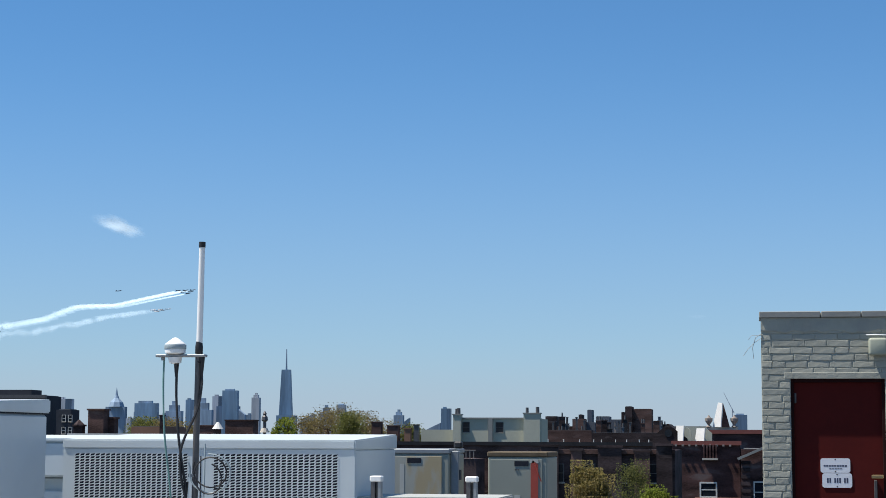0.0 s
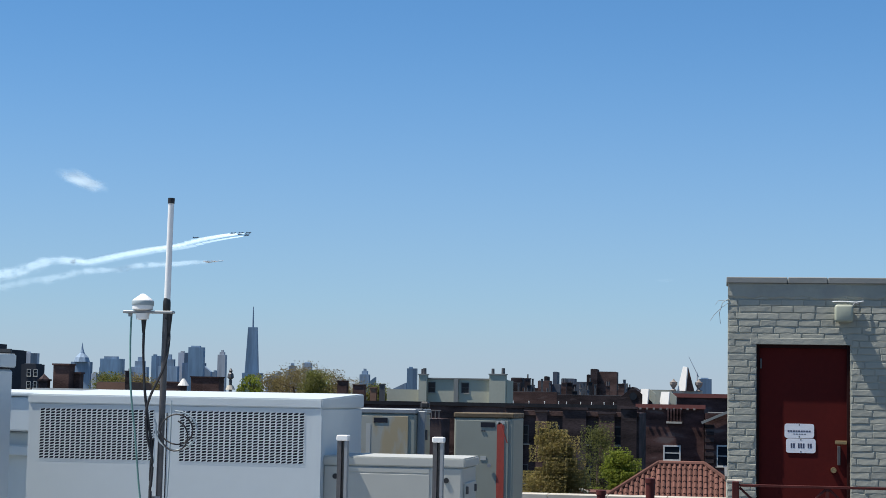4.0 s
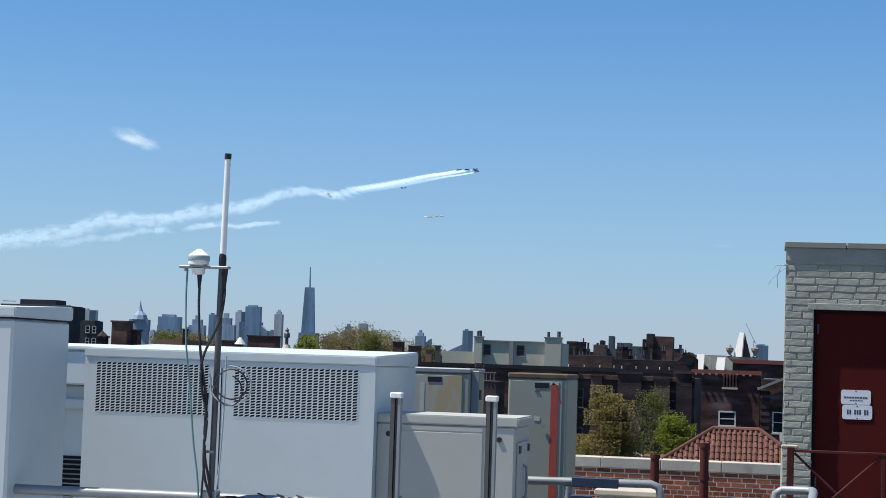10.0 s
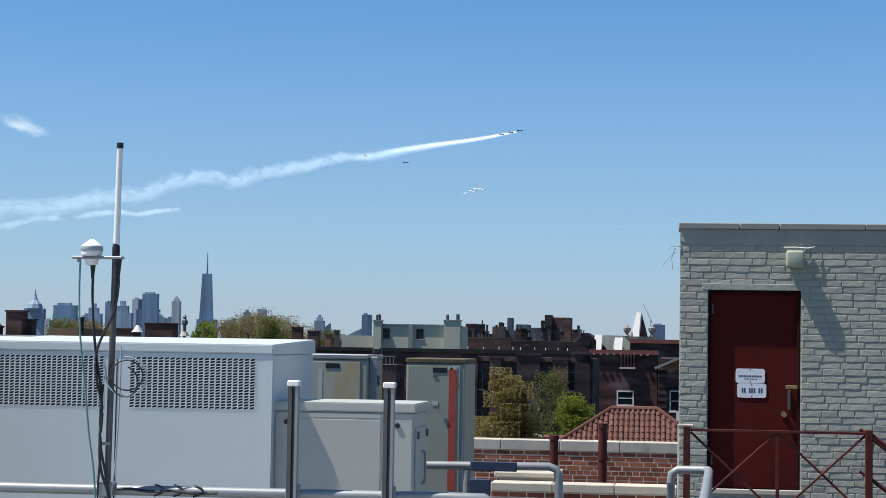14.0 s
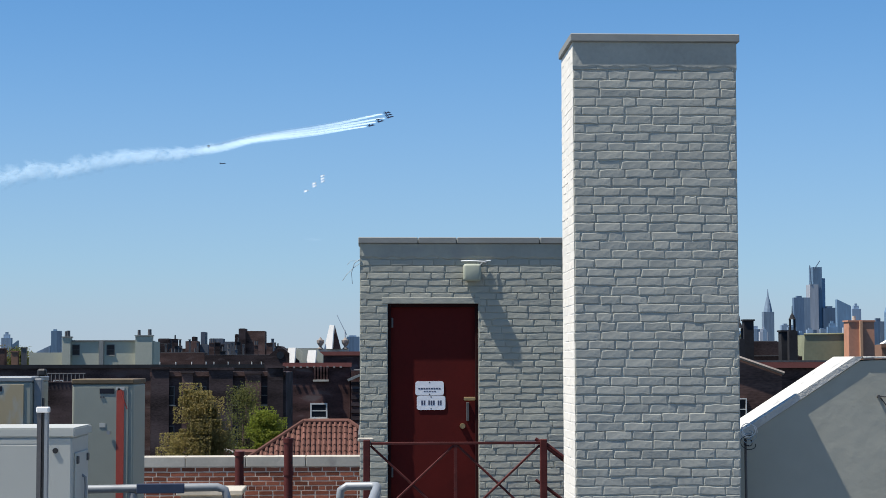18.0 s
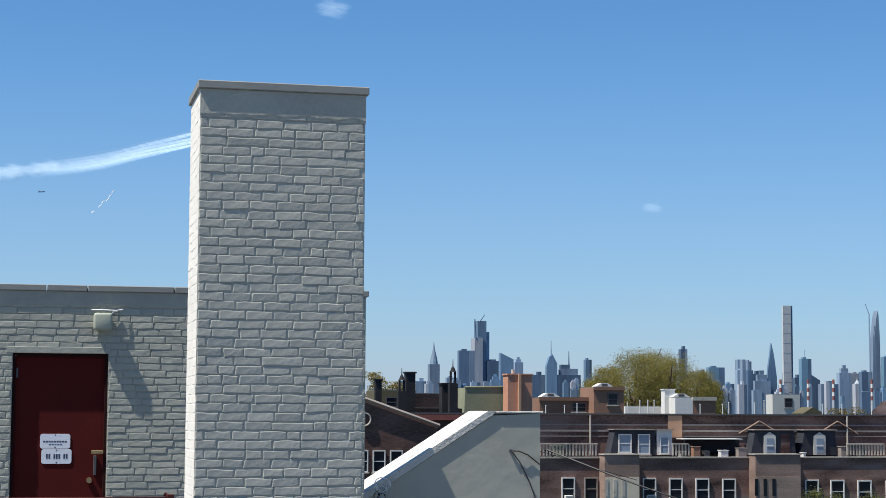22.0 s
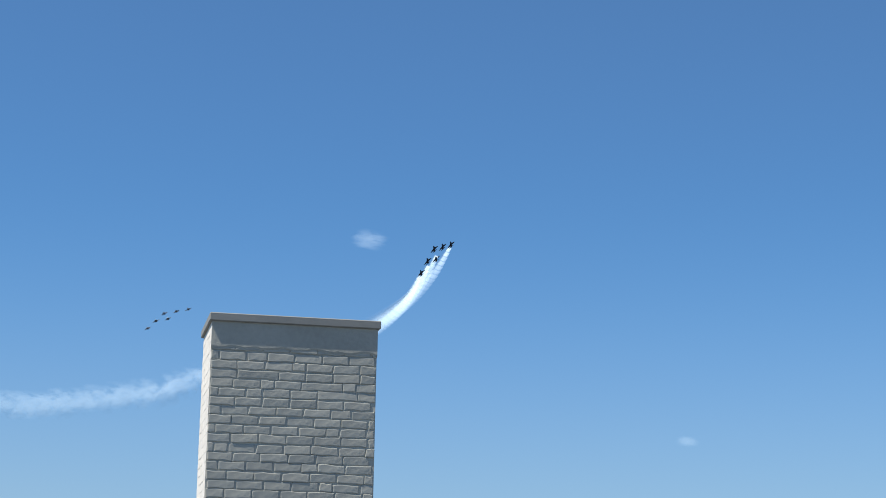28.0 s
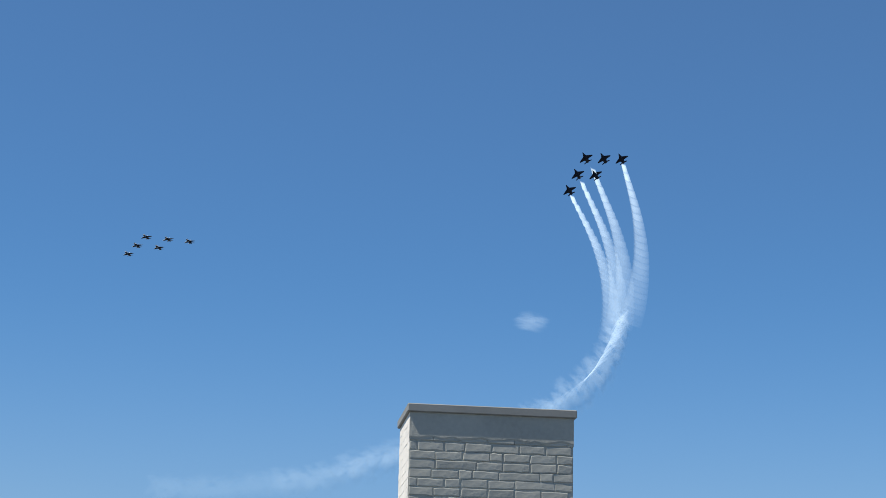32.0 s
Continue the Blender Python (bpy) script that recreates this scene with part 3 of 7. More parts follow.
def guard_rail():
    g = thing("guard_rail", label="galvanised pipe guard rail round the equipment platform", category="rail", group="pipe rails")
    part("top_rail", T([(-5.2, 7.3, 1.045), (-4.0, 7.3, 1.047), (-2.5, 7.3, 1.052), (-1.1, 7.3, 1.058), (-0.945, 7.3, 1.057), (-0.928, 7.3, 1.048), (-0.922, 7.3, 1.02), (-0.925, 7.3, 0.0), (-0.925, 7.3, ROOF)], 0.022, 12), M["galvanised"], g, smooth=True)
    for x in (-3.9, -2.56, -1.75, -1.345):
        part("clamp", B(x - 0.03, x + 0.03, 7.27, 7.33, 1.02, 1.082, 0.008), M["galvanised"], g)
    for x in (-4.6, -3.2):
        part("post", R((x, 7.3, ROOF), (x, 7.3, 1.03), 0.022), M["galvanised"], g, smooth=True)
    for x in (-1.47, -1.36):
        sp = thing("standpipe", (x, 9.0, ROOF), label="dark red standpipe behind the platform rail", category="pipe", group="standpipes")
        part("pipe", R((0, 0, 0), (0, 0, 0.9 - ROOF), 0.028, sides=12), M["rail_red"], sp, smooth=True)
        part("cap", R((0, 0, 0.9 - ROOF + 0.001), (0, 0, 0.93 - ROOF), 0.036, sides=12), M["rail_red"], sp, smooth=True)
    h = thing("guard_rail", label="galvanised pipe guard rail behind the platform opening", category="rail", group="pipe rails")
    part("top_rail", T([(-1.6, 9.5, 1.04), (-1.2, 9.5, 1.045), (-0.83, 9.5, 1.05), (-0.79, 9.5, 1.035), (-0.778, 9.5, 0.99), (-0.772, 9.5, ROOF)], 0.022, 12), M["galvanised"], h, smooth=True)
    part("panel", B(-1.25, -1.0, 9.46, 9.475, 1.02, 1.072, 0.004), M["rail_blue"], h, "dark blue-grey painted plate")
    part("panel", B(-1.255, -1.14, 9.45, 9.475, 0.885, 0.978, 0.004), M["rail_blue"], h, "dark blue-grey painted plate")
    part("post", R((-1.27, 9.5, ROOF), (-1.27, 9.5, 1.02), 0.022), M["galvanised"], h, smooth=True)
    r = thing("guard_rail", label="bent galvanised pipe rail beside the platform opening", category="rail", group="pipe rails")
    part("top_rail", T([(-0.185, 9.5, ROOF), (-0.185, 9.5, 0.98), (-0.18, 9.5, 1.03), (-0.15, 9.5, 1.05), (-0.02, 9.5, 1.052), (0.008, 9.48, 1.052), (0.012, 9.42, 1.052), (-0.052, 7.36, 1.052), (-0.06, 7.31, 1.052), (-0.09, 7.3, 1.052), (-0.30, 7.3, 1.05), (-0.33, 7.3, 1.035), (-0.337, 7.3, 0.98), (-0.337, 7.3, ROOF)], 0.022, 12), M["galvanised"], r, smooth=True)
    for y, x in ((9.4, 0.01), (8.7, -0.012), (8.0, -0.034), (7.45, -0.05)):
        part("post", R((x, y, ROOF), (x, y, 1.04), 0.02), M["galvanised"], r, smooth=True)


M["rail_blue"] = material("blue_grey_rail_paint", (0.045, 0.065, 0.11), 0.6, vary=0.15, fine=30)
guard_rail()


def strut_post(x):
    p = thing("strut_post", (x, 7.26, 0), label="slotted galvanised strut post with a white end cap", category="post", group="strut posts")
    part("flange", B(-0.021, -0.004, -0.02, 0.02, 0.2, 1.505), M["dark_steel"], p)
    part("flange", B(0.009, 0.021, -0.02, 0.02, 0.2, 1.505), M["galvanised"], p)
    part("web", B(-0.0035, 0.0085, 0.0, 0.019, 0.2, 1.505), M["dark_steel"], p)
    part("cap", B(-0.025, 0.025, -0.024, 0.024, 1.506, 1.53, 0.004), M["white_plastic"], p, "white plastic end cap")
    part("foot_clamp", B(-0.03, 0.03, 0.0195, 0.036, 1.0, 1.1, 0.004), M["galvanised"], p)
    part("leg", B(-0.02, 0.02, -0.018, 0.018, ROOF, 0.2), M["galvanised"], p)


strut_post(-1.748)
strut_post(-1.344)


def antenna_mast():
    a = thing("antenna_mast", (-2.545, 7.24, 0), label="steel antenna mast with a white whip antenna and a domed receiver", category="antenna")
    part("mast", R((-0.010, 0, ROOF), (0.018, 0, 2.028), 0.0135, sides=16), M["dark_steel"], a, "weathered steel pipe mast", smooth=True)
    part("arm", B(-0.168, 0.052, -0.022, 0.022, 2.0285, 2.040, 0.003), M["galvanised"], a, "flat steel cross arm")
    part("arm_bolt", R((-0.14, 0, 2.015), (-0.14, 0, 2.028), 0.009), M["galvanised"], a)
    d = part("receiver", lathe(bmesh.new(), [(0.030, 2.0405), (0.044, 2.046), (0.046, 2.082), (0.043, 2.086), (0.038, 2.09), (0.010, 2.111), (0.003, 2.113)], (-0.086, 0, 0), 24), M["white_plastic"], a, "white domed receiver", smooth=True)
    part("collar", lathe(bmesh.new(), [(0.0462, 2.062), (0.0472, 2.064), (0.0472, 2.08), (0.0462, 2.082)], (-0.086, 0, 0), 24), M["cable_grey"], d, smooth=True)
    part("receiver_base", lathe(bmesh.new(), [(0.012, 2.000), (0.026, 2.004), (0.030, 2.0284)], (-0.086, 0, 0), 16), M["white_plastic"], d, smooth=True)
    w = part("whip", R((0.021, 0, 2.085), (0.0255, 0, 2.500), 0.0135, 0.0125, 16), M["white_plastic"], a, "white fibreglass whip antenna", smooth=True)
    part("whip_cap", R((0.0255, 0, 2.5005), (0.026, 0, 2.524), 0.0145, sides=16), M["black_rubber"], w, "black end cap", smooth=True)
    part("whip_base", lathe(bmesh.new(), [(0.014, 2.0405), (0.0165, 2.045), (0.0165, 2.075), (0.014, 2.092), (0.0137, 2.094)], (0.02, 0, 0), 16), M["black_rubber"], w, "black mounting sleeve", smooth=True)
    part("u_bolt", T([(0.022, -0.02, 2.01), (0.03, -0.02, 2.004), (0.03, 0.02, 2.004), (0.022, 0.02, 2.01)], 0.003, 6), M["soot"], a)
    for x, r in ((-0.078, 0.014), (0.034, 0.014)):
        part("boot", R((x, -0.004, 1.945), (x, -0.004, 2.028), 0.006, r, 10), M["black_rubber"], a, "black cable boot")
    for label, r, m, points in (
            ("black cable", 0.0058, "black_rubber", [(-0.078, 0, 1.95), (-0.074, -0.01, 1.86), (-0.058, -0.022, 1.70), (-0.036, -0.024, 1.56), (-0.020, -0.024, 1.46), (-0.022, -0.024, 1.30), (-0.014, -0.026, 1.15), (0.028, -0.03, 1.03), (0.05, -0.03, 0.9)]),
            ("black cable", 0.0058, "black_rubber", [(0.034, 0, 1.95), (0.037, -0.01, 1.90), (0.022, -0.02, 1.80), (-0.030, -0.028, 1.68), (-0.047, -0.03, 1.60), (-0.036, -0.03, 1.50), (-0.012, -0.03, 1.40), (-0.016, -0.03, 1.25), (0.014, -0.03, 1.10), (0.04, -0.03, 0.9)]),
            ("black cable tied along the mast", 0.0046, "black_rubber", [(-0.014, -0.018, 1.50), (-0.022, -0.02, 1.36), (-0.020, -0.02, 1.20), (-0.026, -0.02, 1.04), (-0.02, -0.02, 0.85)]),
            ("grey-green cable", 0.0042, "cable_green", [(-0.135, 0, 2.02), (-0.133, -0.01, 1.90), (-0.120, -0.02, 1.70), (-0.094, -0.02, 1.50), (-0.072, -0.02, 1.30), (-0.048, -0.02, 1.15), (-0.028, -0.02, 0.95)]),
            ("grey cable", 0.0034, "cable_grey", [(0.062, -0.024, 1.66), (0.060, -0.024, 1.45), (0.050, -0.024, 1.2), (0.036, -0.024, 1.06), (0.02, -0.024, 0.9)])):
        part("cable", tube(bmesh.new(), slack(points), r, 6), M[m], a, label)
    ring = [(0.092 + (0.080 - 0.0006 * k) * math.cos(k * math.tau / 22 + 2.7), -0.03 - 0.0012 * k, 1.555 + 0.070 * math.sin(k * math.tau / 22 + 2.7) - 0.0012 * k) for k in range(40)]
    part("cable_loop", T(ring, 0.0036, 6), M["black_rubber"], a, "coiled black cable")
    ring = [(0.088 + 0.092 * math.cos(k * math.tau / 20 + 2.9), -0.022 - 0.001 * k, 1.535 + 0.082 * math.sin(k * math.tau / 20 + 2.9)) for k in range(17)]
    part("cable_loop", T([(-0.01, -0.024, 1.58)] + ring, 0.0038, 6), M["cable_grey"], a, "coiled grey cable")
    for z in (1.520, 1.245):
        part("tie", R((0.002, 0, z), (0.002, 0, z + 0.012), 0.021, sides=14), M["galvanised"], a, "steel cable tie")
    part("rail_clamp", B(-0.03, 0.028, -0.02, 0.078, 1.026, 1.088, 0.006), M["galvanised"], a, "pipe clamp on the guard rail")
    wire = [(0.04 + 0.014 * k, 0.033, 1.058 + 0.0035 * math.sin(k * 0.45) - 0.0003 * k) for k in range(32)]
    part("rail_wires", tube(bmesh.new(), wire, 0.0065, 6), M["black_rubber"], a, "black cable lying along the rail")
    for x in (0.20, 0.285, 0.37):
        wire = [(x + 0.045 * math.sin(q / 8 * math.pi), 0.06 - 0.0275 * math.sin(0.3 + q / 8 * 2.2), 1.054 + 0.0275 * math.cos(0.3 + q / 8 * 2.2)) for q in range(9)]
        part("rail_wires", tube(bmesh.new(), wire, 0.0035, 6), M["black_rubber"], a, "thin black cable hung over the rail")


M["cable_green"] = material("grey_green_cable", (0.12, 0.24, 0.22), 0.5, vary=0.1)
antenna_mast()

# ---------------------------------------------------------------- stair bulkhead with the red door


def stair_bulkhead():
    x0, x1, y0, y1, top = -0.115, 3.63, 17.9, 21.2, 2.895
    h = thing("stair_bulkhead", label="painted grey brick stair bulkhead with a stone coping", category="bulkhead")
    dx0, dx1, dz0, dz1 = 0.166, 1.076, 0.32, 2.29
    bm = bmesh.new()
    for a in ((x0, dx0, ROOF, top), (dx1, x1, ROOF, top), (dx0, dx1, dz1, top), (dx0, dx1, ROOF, dz0)):
        box(bm, a[0], a[1], y0, y0 + 0.25, a[2], a[3])
    part("front_wall", bm, M["wall_paint"], h)
    head = y0 + 0.50  # the tall front part ends here; the unseen rear stays low so sun reaches the hatch roof
    part("side_wall", B(x0, x0 + 0.25, y0 + 0.2505, head, ROOF, top), M["wall_paint"], h)
    part("side_wall", B(x1 - 0.25, x1, y0 + 0.2505, head, ROOF, top), M["wall_paint"], h)
    part("roof", B(x0 + 0.25, x1 - 0.25, y0 + 0.25, head - 0.002, top - 0.2, top - 0.05), M["roofing"], h)
    part("rear_body", B(x0, x1 - 0.02, head + 0.001, y1, ROOF, 0.9), M["wall_paint"], h, "unseen rear part, kept low to let the sun past")
    part("rear_roof", B(x0 - 0.02, x1 - 0.01, head + 0.002, y1 + 0.02, 0.901, 0.96), M["roofing"], h)
    joints = (x0 - 0.02, 0.47, 0.86, 1.70, 2.7, x1 + 0.03)
    for a, b in zip(joints, joints[1:]):
        part("coping_stone", B(a + 0.004, b - 0.004, y0 - 0.036, head + 0.02, top + 0.001, top + 0.062, 0.006), M["coping"], h)
    part("render_band", render_band(x0 - 0.002, 2.06, top - 0.135, top - 0.001, y0, 0.0125, 8.0), M["wall_paint"], h, "smooth rendered band under the coping")
    part("lintel", B(dx0 - 0.06, dx1 + 0.02, y0 - 0.010, y0 - 0.0005, dz1, dz1 + 0.062, 0.003), M["wall_paint"], h, "smooth painted lintel")
    part("sill", B(dx0 - 0.02, dx1 + 0.02, y0 - 0.03, y0 + 0.10, dz0 - 0.05, dz0, 0.006), M["limestone"], h, "pale worn threshold")
    d = part("door", B(dx0 + 0.012, dx1 - 0.012, y0 + 0.062, y0 + 0.11, dz0 + 0.004, dz1 - 0.03, 0.003), M["door_red"], h, "oxblood red steel door, closed")
    part("door_frame", B(dx0, dx0 + 0.03, y0 + 0.028, y0 + 0.061, dz0, dz1, 0.003), M["frame_shade"], h)
    part("door_frame", B(dx1 - 0.03, dx1, y0 + 0.028, y0 + 0.061, dz0, dz1, 0.003), M["frame_shade"], h)
    part("door_frame", B(dx0 + 0.0305, dx1 - 0.0305, y0 + 0.028, y0 + 0.061, dz1 - 0.035, dz1, 0.003), M["frame_shade"], h)
    part("lever", B(0.930, 1.045, y0 + 0.004, y0 + 0.034, 1.315, 1.352, 0.006), M["brass"], d, "dull brass latch guard")
    part("lock_plate", B(0.955, 0.985, y0 + 0.046, y0 + 0.0615, 1.11, 1.30, 0.004), M["dark_steel"], d)
    part("knob", R((0.918, y0 + 0.026, 1.06), (0.918, y0 + 0.0615, 1.06), 0.026, 0.03, 16), M["brass"], d, "brass deadbolt", smooth=True)
    part("hinge", B(dx0 + 0.035, dx0 + 0.055, y0 + 0.046, y0 + 0.0615, 2.05, 2.15, 0.003), M["dark_steel"], d)
    part("hinge", B(dx0 + 0.035, dx0 + 0.055, y0 + 0.046, y0 + 0.0615, 0.55, 0.65, 0.003), M["dark_steel"], d)
    for i, (x, z) in enumerate(((0.443, 1.368), (0.458, 1.222))):
        w, t = 0.287, 0.142
        out = [(cx + 0.024 * math.cos(radians(a + k * 22.5)), cz + 0.024 * math.sin(radians(a + k * 22.5))) for cx, cz, a in ((x + w - 0.024, z + t - 0.024, 0), (x + 0.024, z + t - 0.024, 90), (x + 0.024, z + 0.024, 180), (x + w - 0.024, z + 0.024, 270)) for k in range(5)]
        bm = prism(bmesh.new(), out, y0 + 0.0555, y0 + 0.0615)
        s = part("sign", bm, M["sign_white"], d, "white enamel plate with dark lettering")
        y = y0 + 0.0545
        rows = ([(0.030 + k * 0.0255, 0.019, 0.060, 0.076) for k in range(9)] + [(0.085 + k * 0.026, 0.019, 0.036, 0.044) for k in range(5)] if i == 0 else
                [(0.045 + g * 0.0235, 0.016, 0.048, 0.095) for g in (0, 1, 3, 4, 5, 7, 8)])
        for bx, bw, b0, b1 in rows:
            part("lettering", B(x + bx, x + bx + bw, y, y + 0.0008, z + b0, z + b1), M["ink"], s, "dark unreadable bar of lettering")
        part("screw", R((x + w / 2, y, z + 0.012), (x + w / 2, y + 0.001, z + 0.012), 0.007), M["dark_steel"], s)
        part("screw", R((x + w / 2, y, z + t - 0.012), (x + w / 2, y + 0.001, z + t - 0.012), 0.007), M["dark_steel"], s)
    brickwork(h, x0, 2.05, -0.6, top - 0.09, y0, M["wall_paint"], proud=0.0078, soft=0.0032, headers=0, worn=0.62, joint=0.0115, holes=[(dx0, dx1, dz0, dz1 + 0.06)], near=(-1, 1.62, 0.5, 3), length=0.215)
    brickwork(h, 2.9, x1, ROOF, top - 0.002, y0, M["wall_paint"], proud=0.0078, soft=0.0032, headers=0, worn=0.62, joint=0.0115, limit=0)
    return h


stair_bulkhead()


def wall_lamp():
    w = thing("wall_lamp", (1.012, 17.9, 2.6), label="pale green box-shaped wall lamp over the red door", category="lamp")
    bm = B(-0.090, 0.090, -0.115, -0.012, -0.086, 0.086, 0.025, 3)
    part("housing", bm, M["lamp_green"], w, smooth=True)
    part("back_plate", B(-0.06, 0.06, -0.0115, -0.001, -0.07, 0.07, 0.004), M["lamp_green"], w)
    part("conduit", T([(0.07, -0.03, 0.06), (0.11, -0.03, 0.105), (0.14, -0.025, 0.10)], 0.008, 8), M["galvanised"], w)
    part("bird_spike", T([(-0.11, -0.03, 0.118), (0.0, -0.05, 0.120), (0.12, -0.05, 0.112), (0.19, -0.03, 0.125)], 0.006, 6), M["white_plastic"], w, "loose white wire")


M["lamp_green"] = material("pale_green_lamp_paint", (0.35, 0.37, 0.29), 0.5, vary=0.08, fine=30)
wall_lamp()


def loose_wires():
    w = thing("loose_wire", (-0.13, 17.95, 2.6), label="loose frayed wires at the corner of the bulkhead", category="wire")
    part("strand", T([(0.02, -0.06, 0.14), (-0.04, -0.06, 0.10), (-0.07, -0.06, 0.0), (-0.06, -0.06, -0.11)], 0.0045, 6), M["cable_grey"], w)
    part("strand", T([(0.02, -0.06, 0.10), (-0.05, -0.06, 0.05), (-0.12, -0.06, -0.02), (-0.16, -0.06, -0.08)], 0.0035, 6), M["cable_grey"], w)
    part("strand", T([(0.02, -0.06, 0.12), (-0.08, -0.06, 0.12), (-0.11, -0.06, 0.08)], 0.003, 6), M["cable_grey"], w)


loose_wires()


def stair_landing():
    s = thing("stair_landing", label="rusty red steel landing with cross-braced railings before the door", category="stairs")
    y = 16.6
    for k in range(5):
        part("grating_bar", B(-0.08, 1.66, y + 0.05 + k * 0.25, y + 0.062 + k * 0.25, 0.10, 0.112), M["rail_red"], s)
    part("edge_beam", B(-0.08, 1.66, y - 0.03, y - 0.0005, 0.10, 0.165, 0.004), M["rail_red"], s)
    for x in (-0.045, 1.60):
        part("post", B(x - 0.032, x + 0.032, y - 0.03, y + 0.034, ROOF, 0.985, 0.006), M["rail_red"], s)
    part("top_rail", B(-0.012, 1.567, y - 0.012, y + 0.018, 0.938, 0.962, 0.003), M["rail_red"], s)
    part("baluster", B(0.765, 0.795, y - 0.008, y + 0.014, 0.2, 0.937, 0.002), M["rail_red"], s)
    for a, b in ((-0.01, 0.764), (0.796, 1.566)):
        for z0, z1 in ((0.21, 0.93), (0.93, 0.21)):
            part("brace", R((a, y + (0.004 if z0 < z1 else 0.018), z0), (b, y + (0.004 if z0 < z1 else 0.018), z1), 0.011, sides=6), M["rail_red"], s)
    for k in range(5):
        part("tread", B(1.67 + k * 0.25, 1.91 + k * 0.25, y, 17.5, 0.0 - k * 0.19, 0.03 - k * 0.19), M["rail_red"], s)
    for yy in (y, 17.5):
        part("stringer", R((1.60, yy, 0.13), (2.9, yy, -0.86), 0.04, sides=6), M["rail_red"], s)
        part("stair_rail", R((1.61, yy - 0.005, 0.95), (2.9, yy - 0.005, -0.03), 0.018, sides=8), M["rail_red"], s)
        part("stair_rail", R((1.61, yy - 0.005, 0.55), (2.9, yy - 0.005, -0.43), 0.014, sides=8), M["rail_red"], s)
    part("corner_patch", B(-0.13, 0.02, y + 0.05, y + 0.12, 0.965, 1.0, 0.01), M["limestone"], s, "pale cap on the corner post")


stair_landing()

# ---------------------------------------------------------------- chimney


def chimney():
    x0, x1, y0, y1, top = 1.507, 2.745, 13.25, 14.02, 4.112
    c = thing("chimney", label="tall painted grey brick chimney with a flat coping slab", category="chimney")
    part("shaft", B(x0, x1, y0, y1, ROOF, top), M["chimney_paint"], c)
    bm = B(x0 - 0.022, x1 + 0.024, y0 - 0.034, y1 + 0.03, top + 0.001, top + 0.062, 0.006)
    part("cap", bm, M["coping"], c, "thin flat coping slab")
    part("side_face", B(x0 - 0.002, x0 - 0.0002, y0 + 0.002, y1, ROOF, top), M["chimney_side"], c, "side coloured pale for the sunlight on it")
    part("neck", render_band(x0 - 0.003, x1 + 0.003, top - 0.185, top, y0, 0.0115, 3.0), M["chimney_paint"], c, "smooth rendered band under the coping")
    brickwork(c, x0, x1, 0.0, top - 0.15, y0, M["chimney_paint"], near=(0, 9, 0.25, 3.95), limit=300, proud=0.0078, soft=0.0042, headers=0, worn=0.6, joint=0.0095)
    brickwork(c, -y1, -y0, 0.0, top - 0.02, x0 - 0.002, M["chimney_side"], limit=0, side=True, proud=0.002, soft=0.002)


chimney()


def hatch_bulkhead():
    h = thing("hatch_bulkhead", label="grey stucco bulkhead with a sloping white roof edge", category="bulkhead")
    y0, y1 = 18.5, 19.3
    out = [(3.30, ROOF), (3.30, 0.535), (5.12, 1.705), (5.64, 1.728), (5.63, ROOF)]
    part("body", prism(bmesh.new(), out, y0, y1), M["stucco"], h)
    bm = prism(bmesh.new(), [(3.22, 0.485), (5.11, 1.708), (5.15, 1.752), (5.06, 1.752), (3.18, 0.545)], y0 - 0.02, y1 + 0.02)
    part("sloped_roof", bm, M["membrane"], h, "white coated sloping roof")
    part("flat_roof", B(5.152, 5.67, y0 - 0.02, y1 + 0.02, 1.732, 1.752, 0.004), M["membrane"], h)
    part("junction_box", R((5.31, y0 - 0.03, 1.335), (5.31, y0 - 0.0005, 1.335), 0.016), M["dark_steel"], h)
    part("cable", T([(5.30, y0 - 0.02, 1.335), (5.40, y0 - 0.03, 1.33), (5.50, y0 - 0.02, 1.29), (5.63, y0 - 0.02, 1.19)], 0.007, 6), M["black_rubber"], h)
    part("cable", T([(5.33, y0 - 0.02, 1.32), (5.42, y0 - 0.02, 1.20), (5.52, y0 - 0.02, 1.00), (5.60, y0 - 0.02, 0.78)], 0.006, 6), M["black_rubber"], h)


def wire_tangle():
    w = thing("wire_tangle", (3.86, 18.30, ROOF), label="tangle of old wires on a short pole beside the sloping roof", category="wire")
    part("pole", R((0, 0, 0), (0, 0, 1.86), 0.014, sides=8), M["dark_steel"], w)
    rng = random.Random(31)
    for k in range(9):
        turn, r = rng.uniform(0, 6.28), rng.uniform(0.03, 0.085)
        ring = [(0.02 + rng.uniform(-0.01, 0.01) + r * math.cos(turn + q * 0.7), -0.02 - 0.006 * k, 1.88 + 0.06 * (k % 3 - 1) + r * 0.9 * math.sin(turn + q * 0.7)) for q in range(8)]
        part("wire", tube(bmesh.new(), slack(ring, 3), 0.0045, 5), M[("black_rubber", "cable_grey", "white_plastic")[k % 3]], w)


wire_tangle()


def roof_cable():
    c = thing("roof_cable", label="black cable slung down over the stone coping of the parapet", category="cable")
    part("cable", tube(bmesh.new(), slack([(8.4, 27.6, 1.15), (9.6, 26.6, 0.62), (10.5, 26.2, 0.31), (11.0, 26.1, 0.245), (11.6, 26.05, 0.243), (12.0, 25.98, 0.21), (12.4, 25.96, 0.04), (12.6, 25.96, -0.3)], 5), 0.014, 6), M["black_rubber"], c)
    part("clip", B(11.25, 11.31, 26.02, 26.14, 0.232, 0.262, 0.004), M["dark_steel"], c)


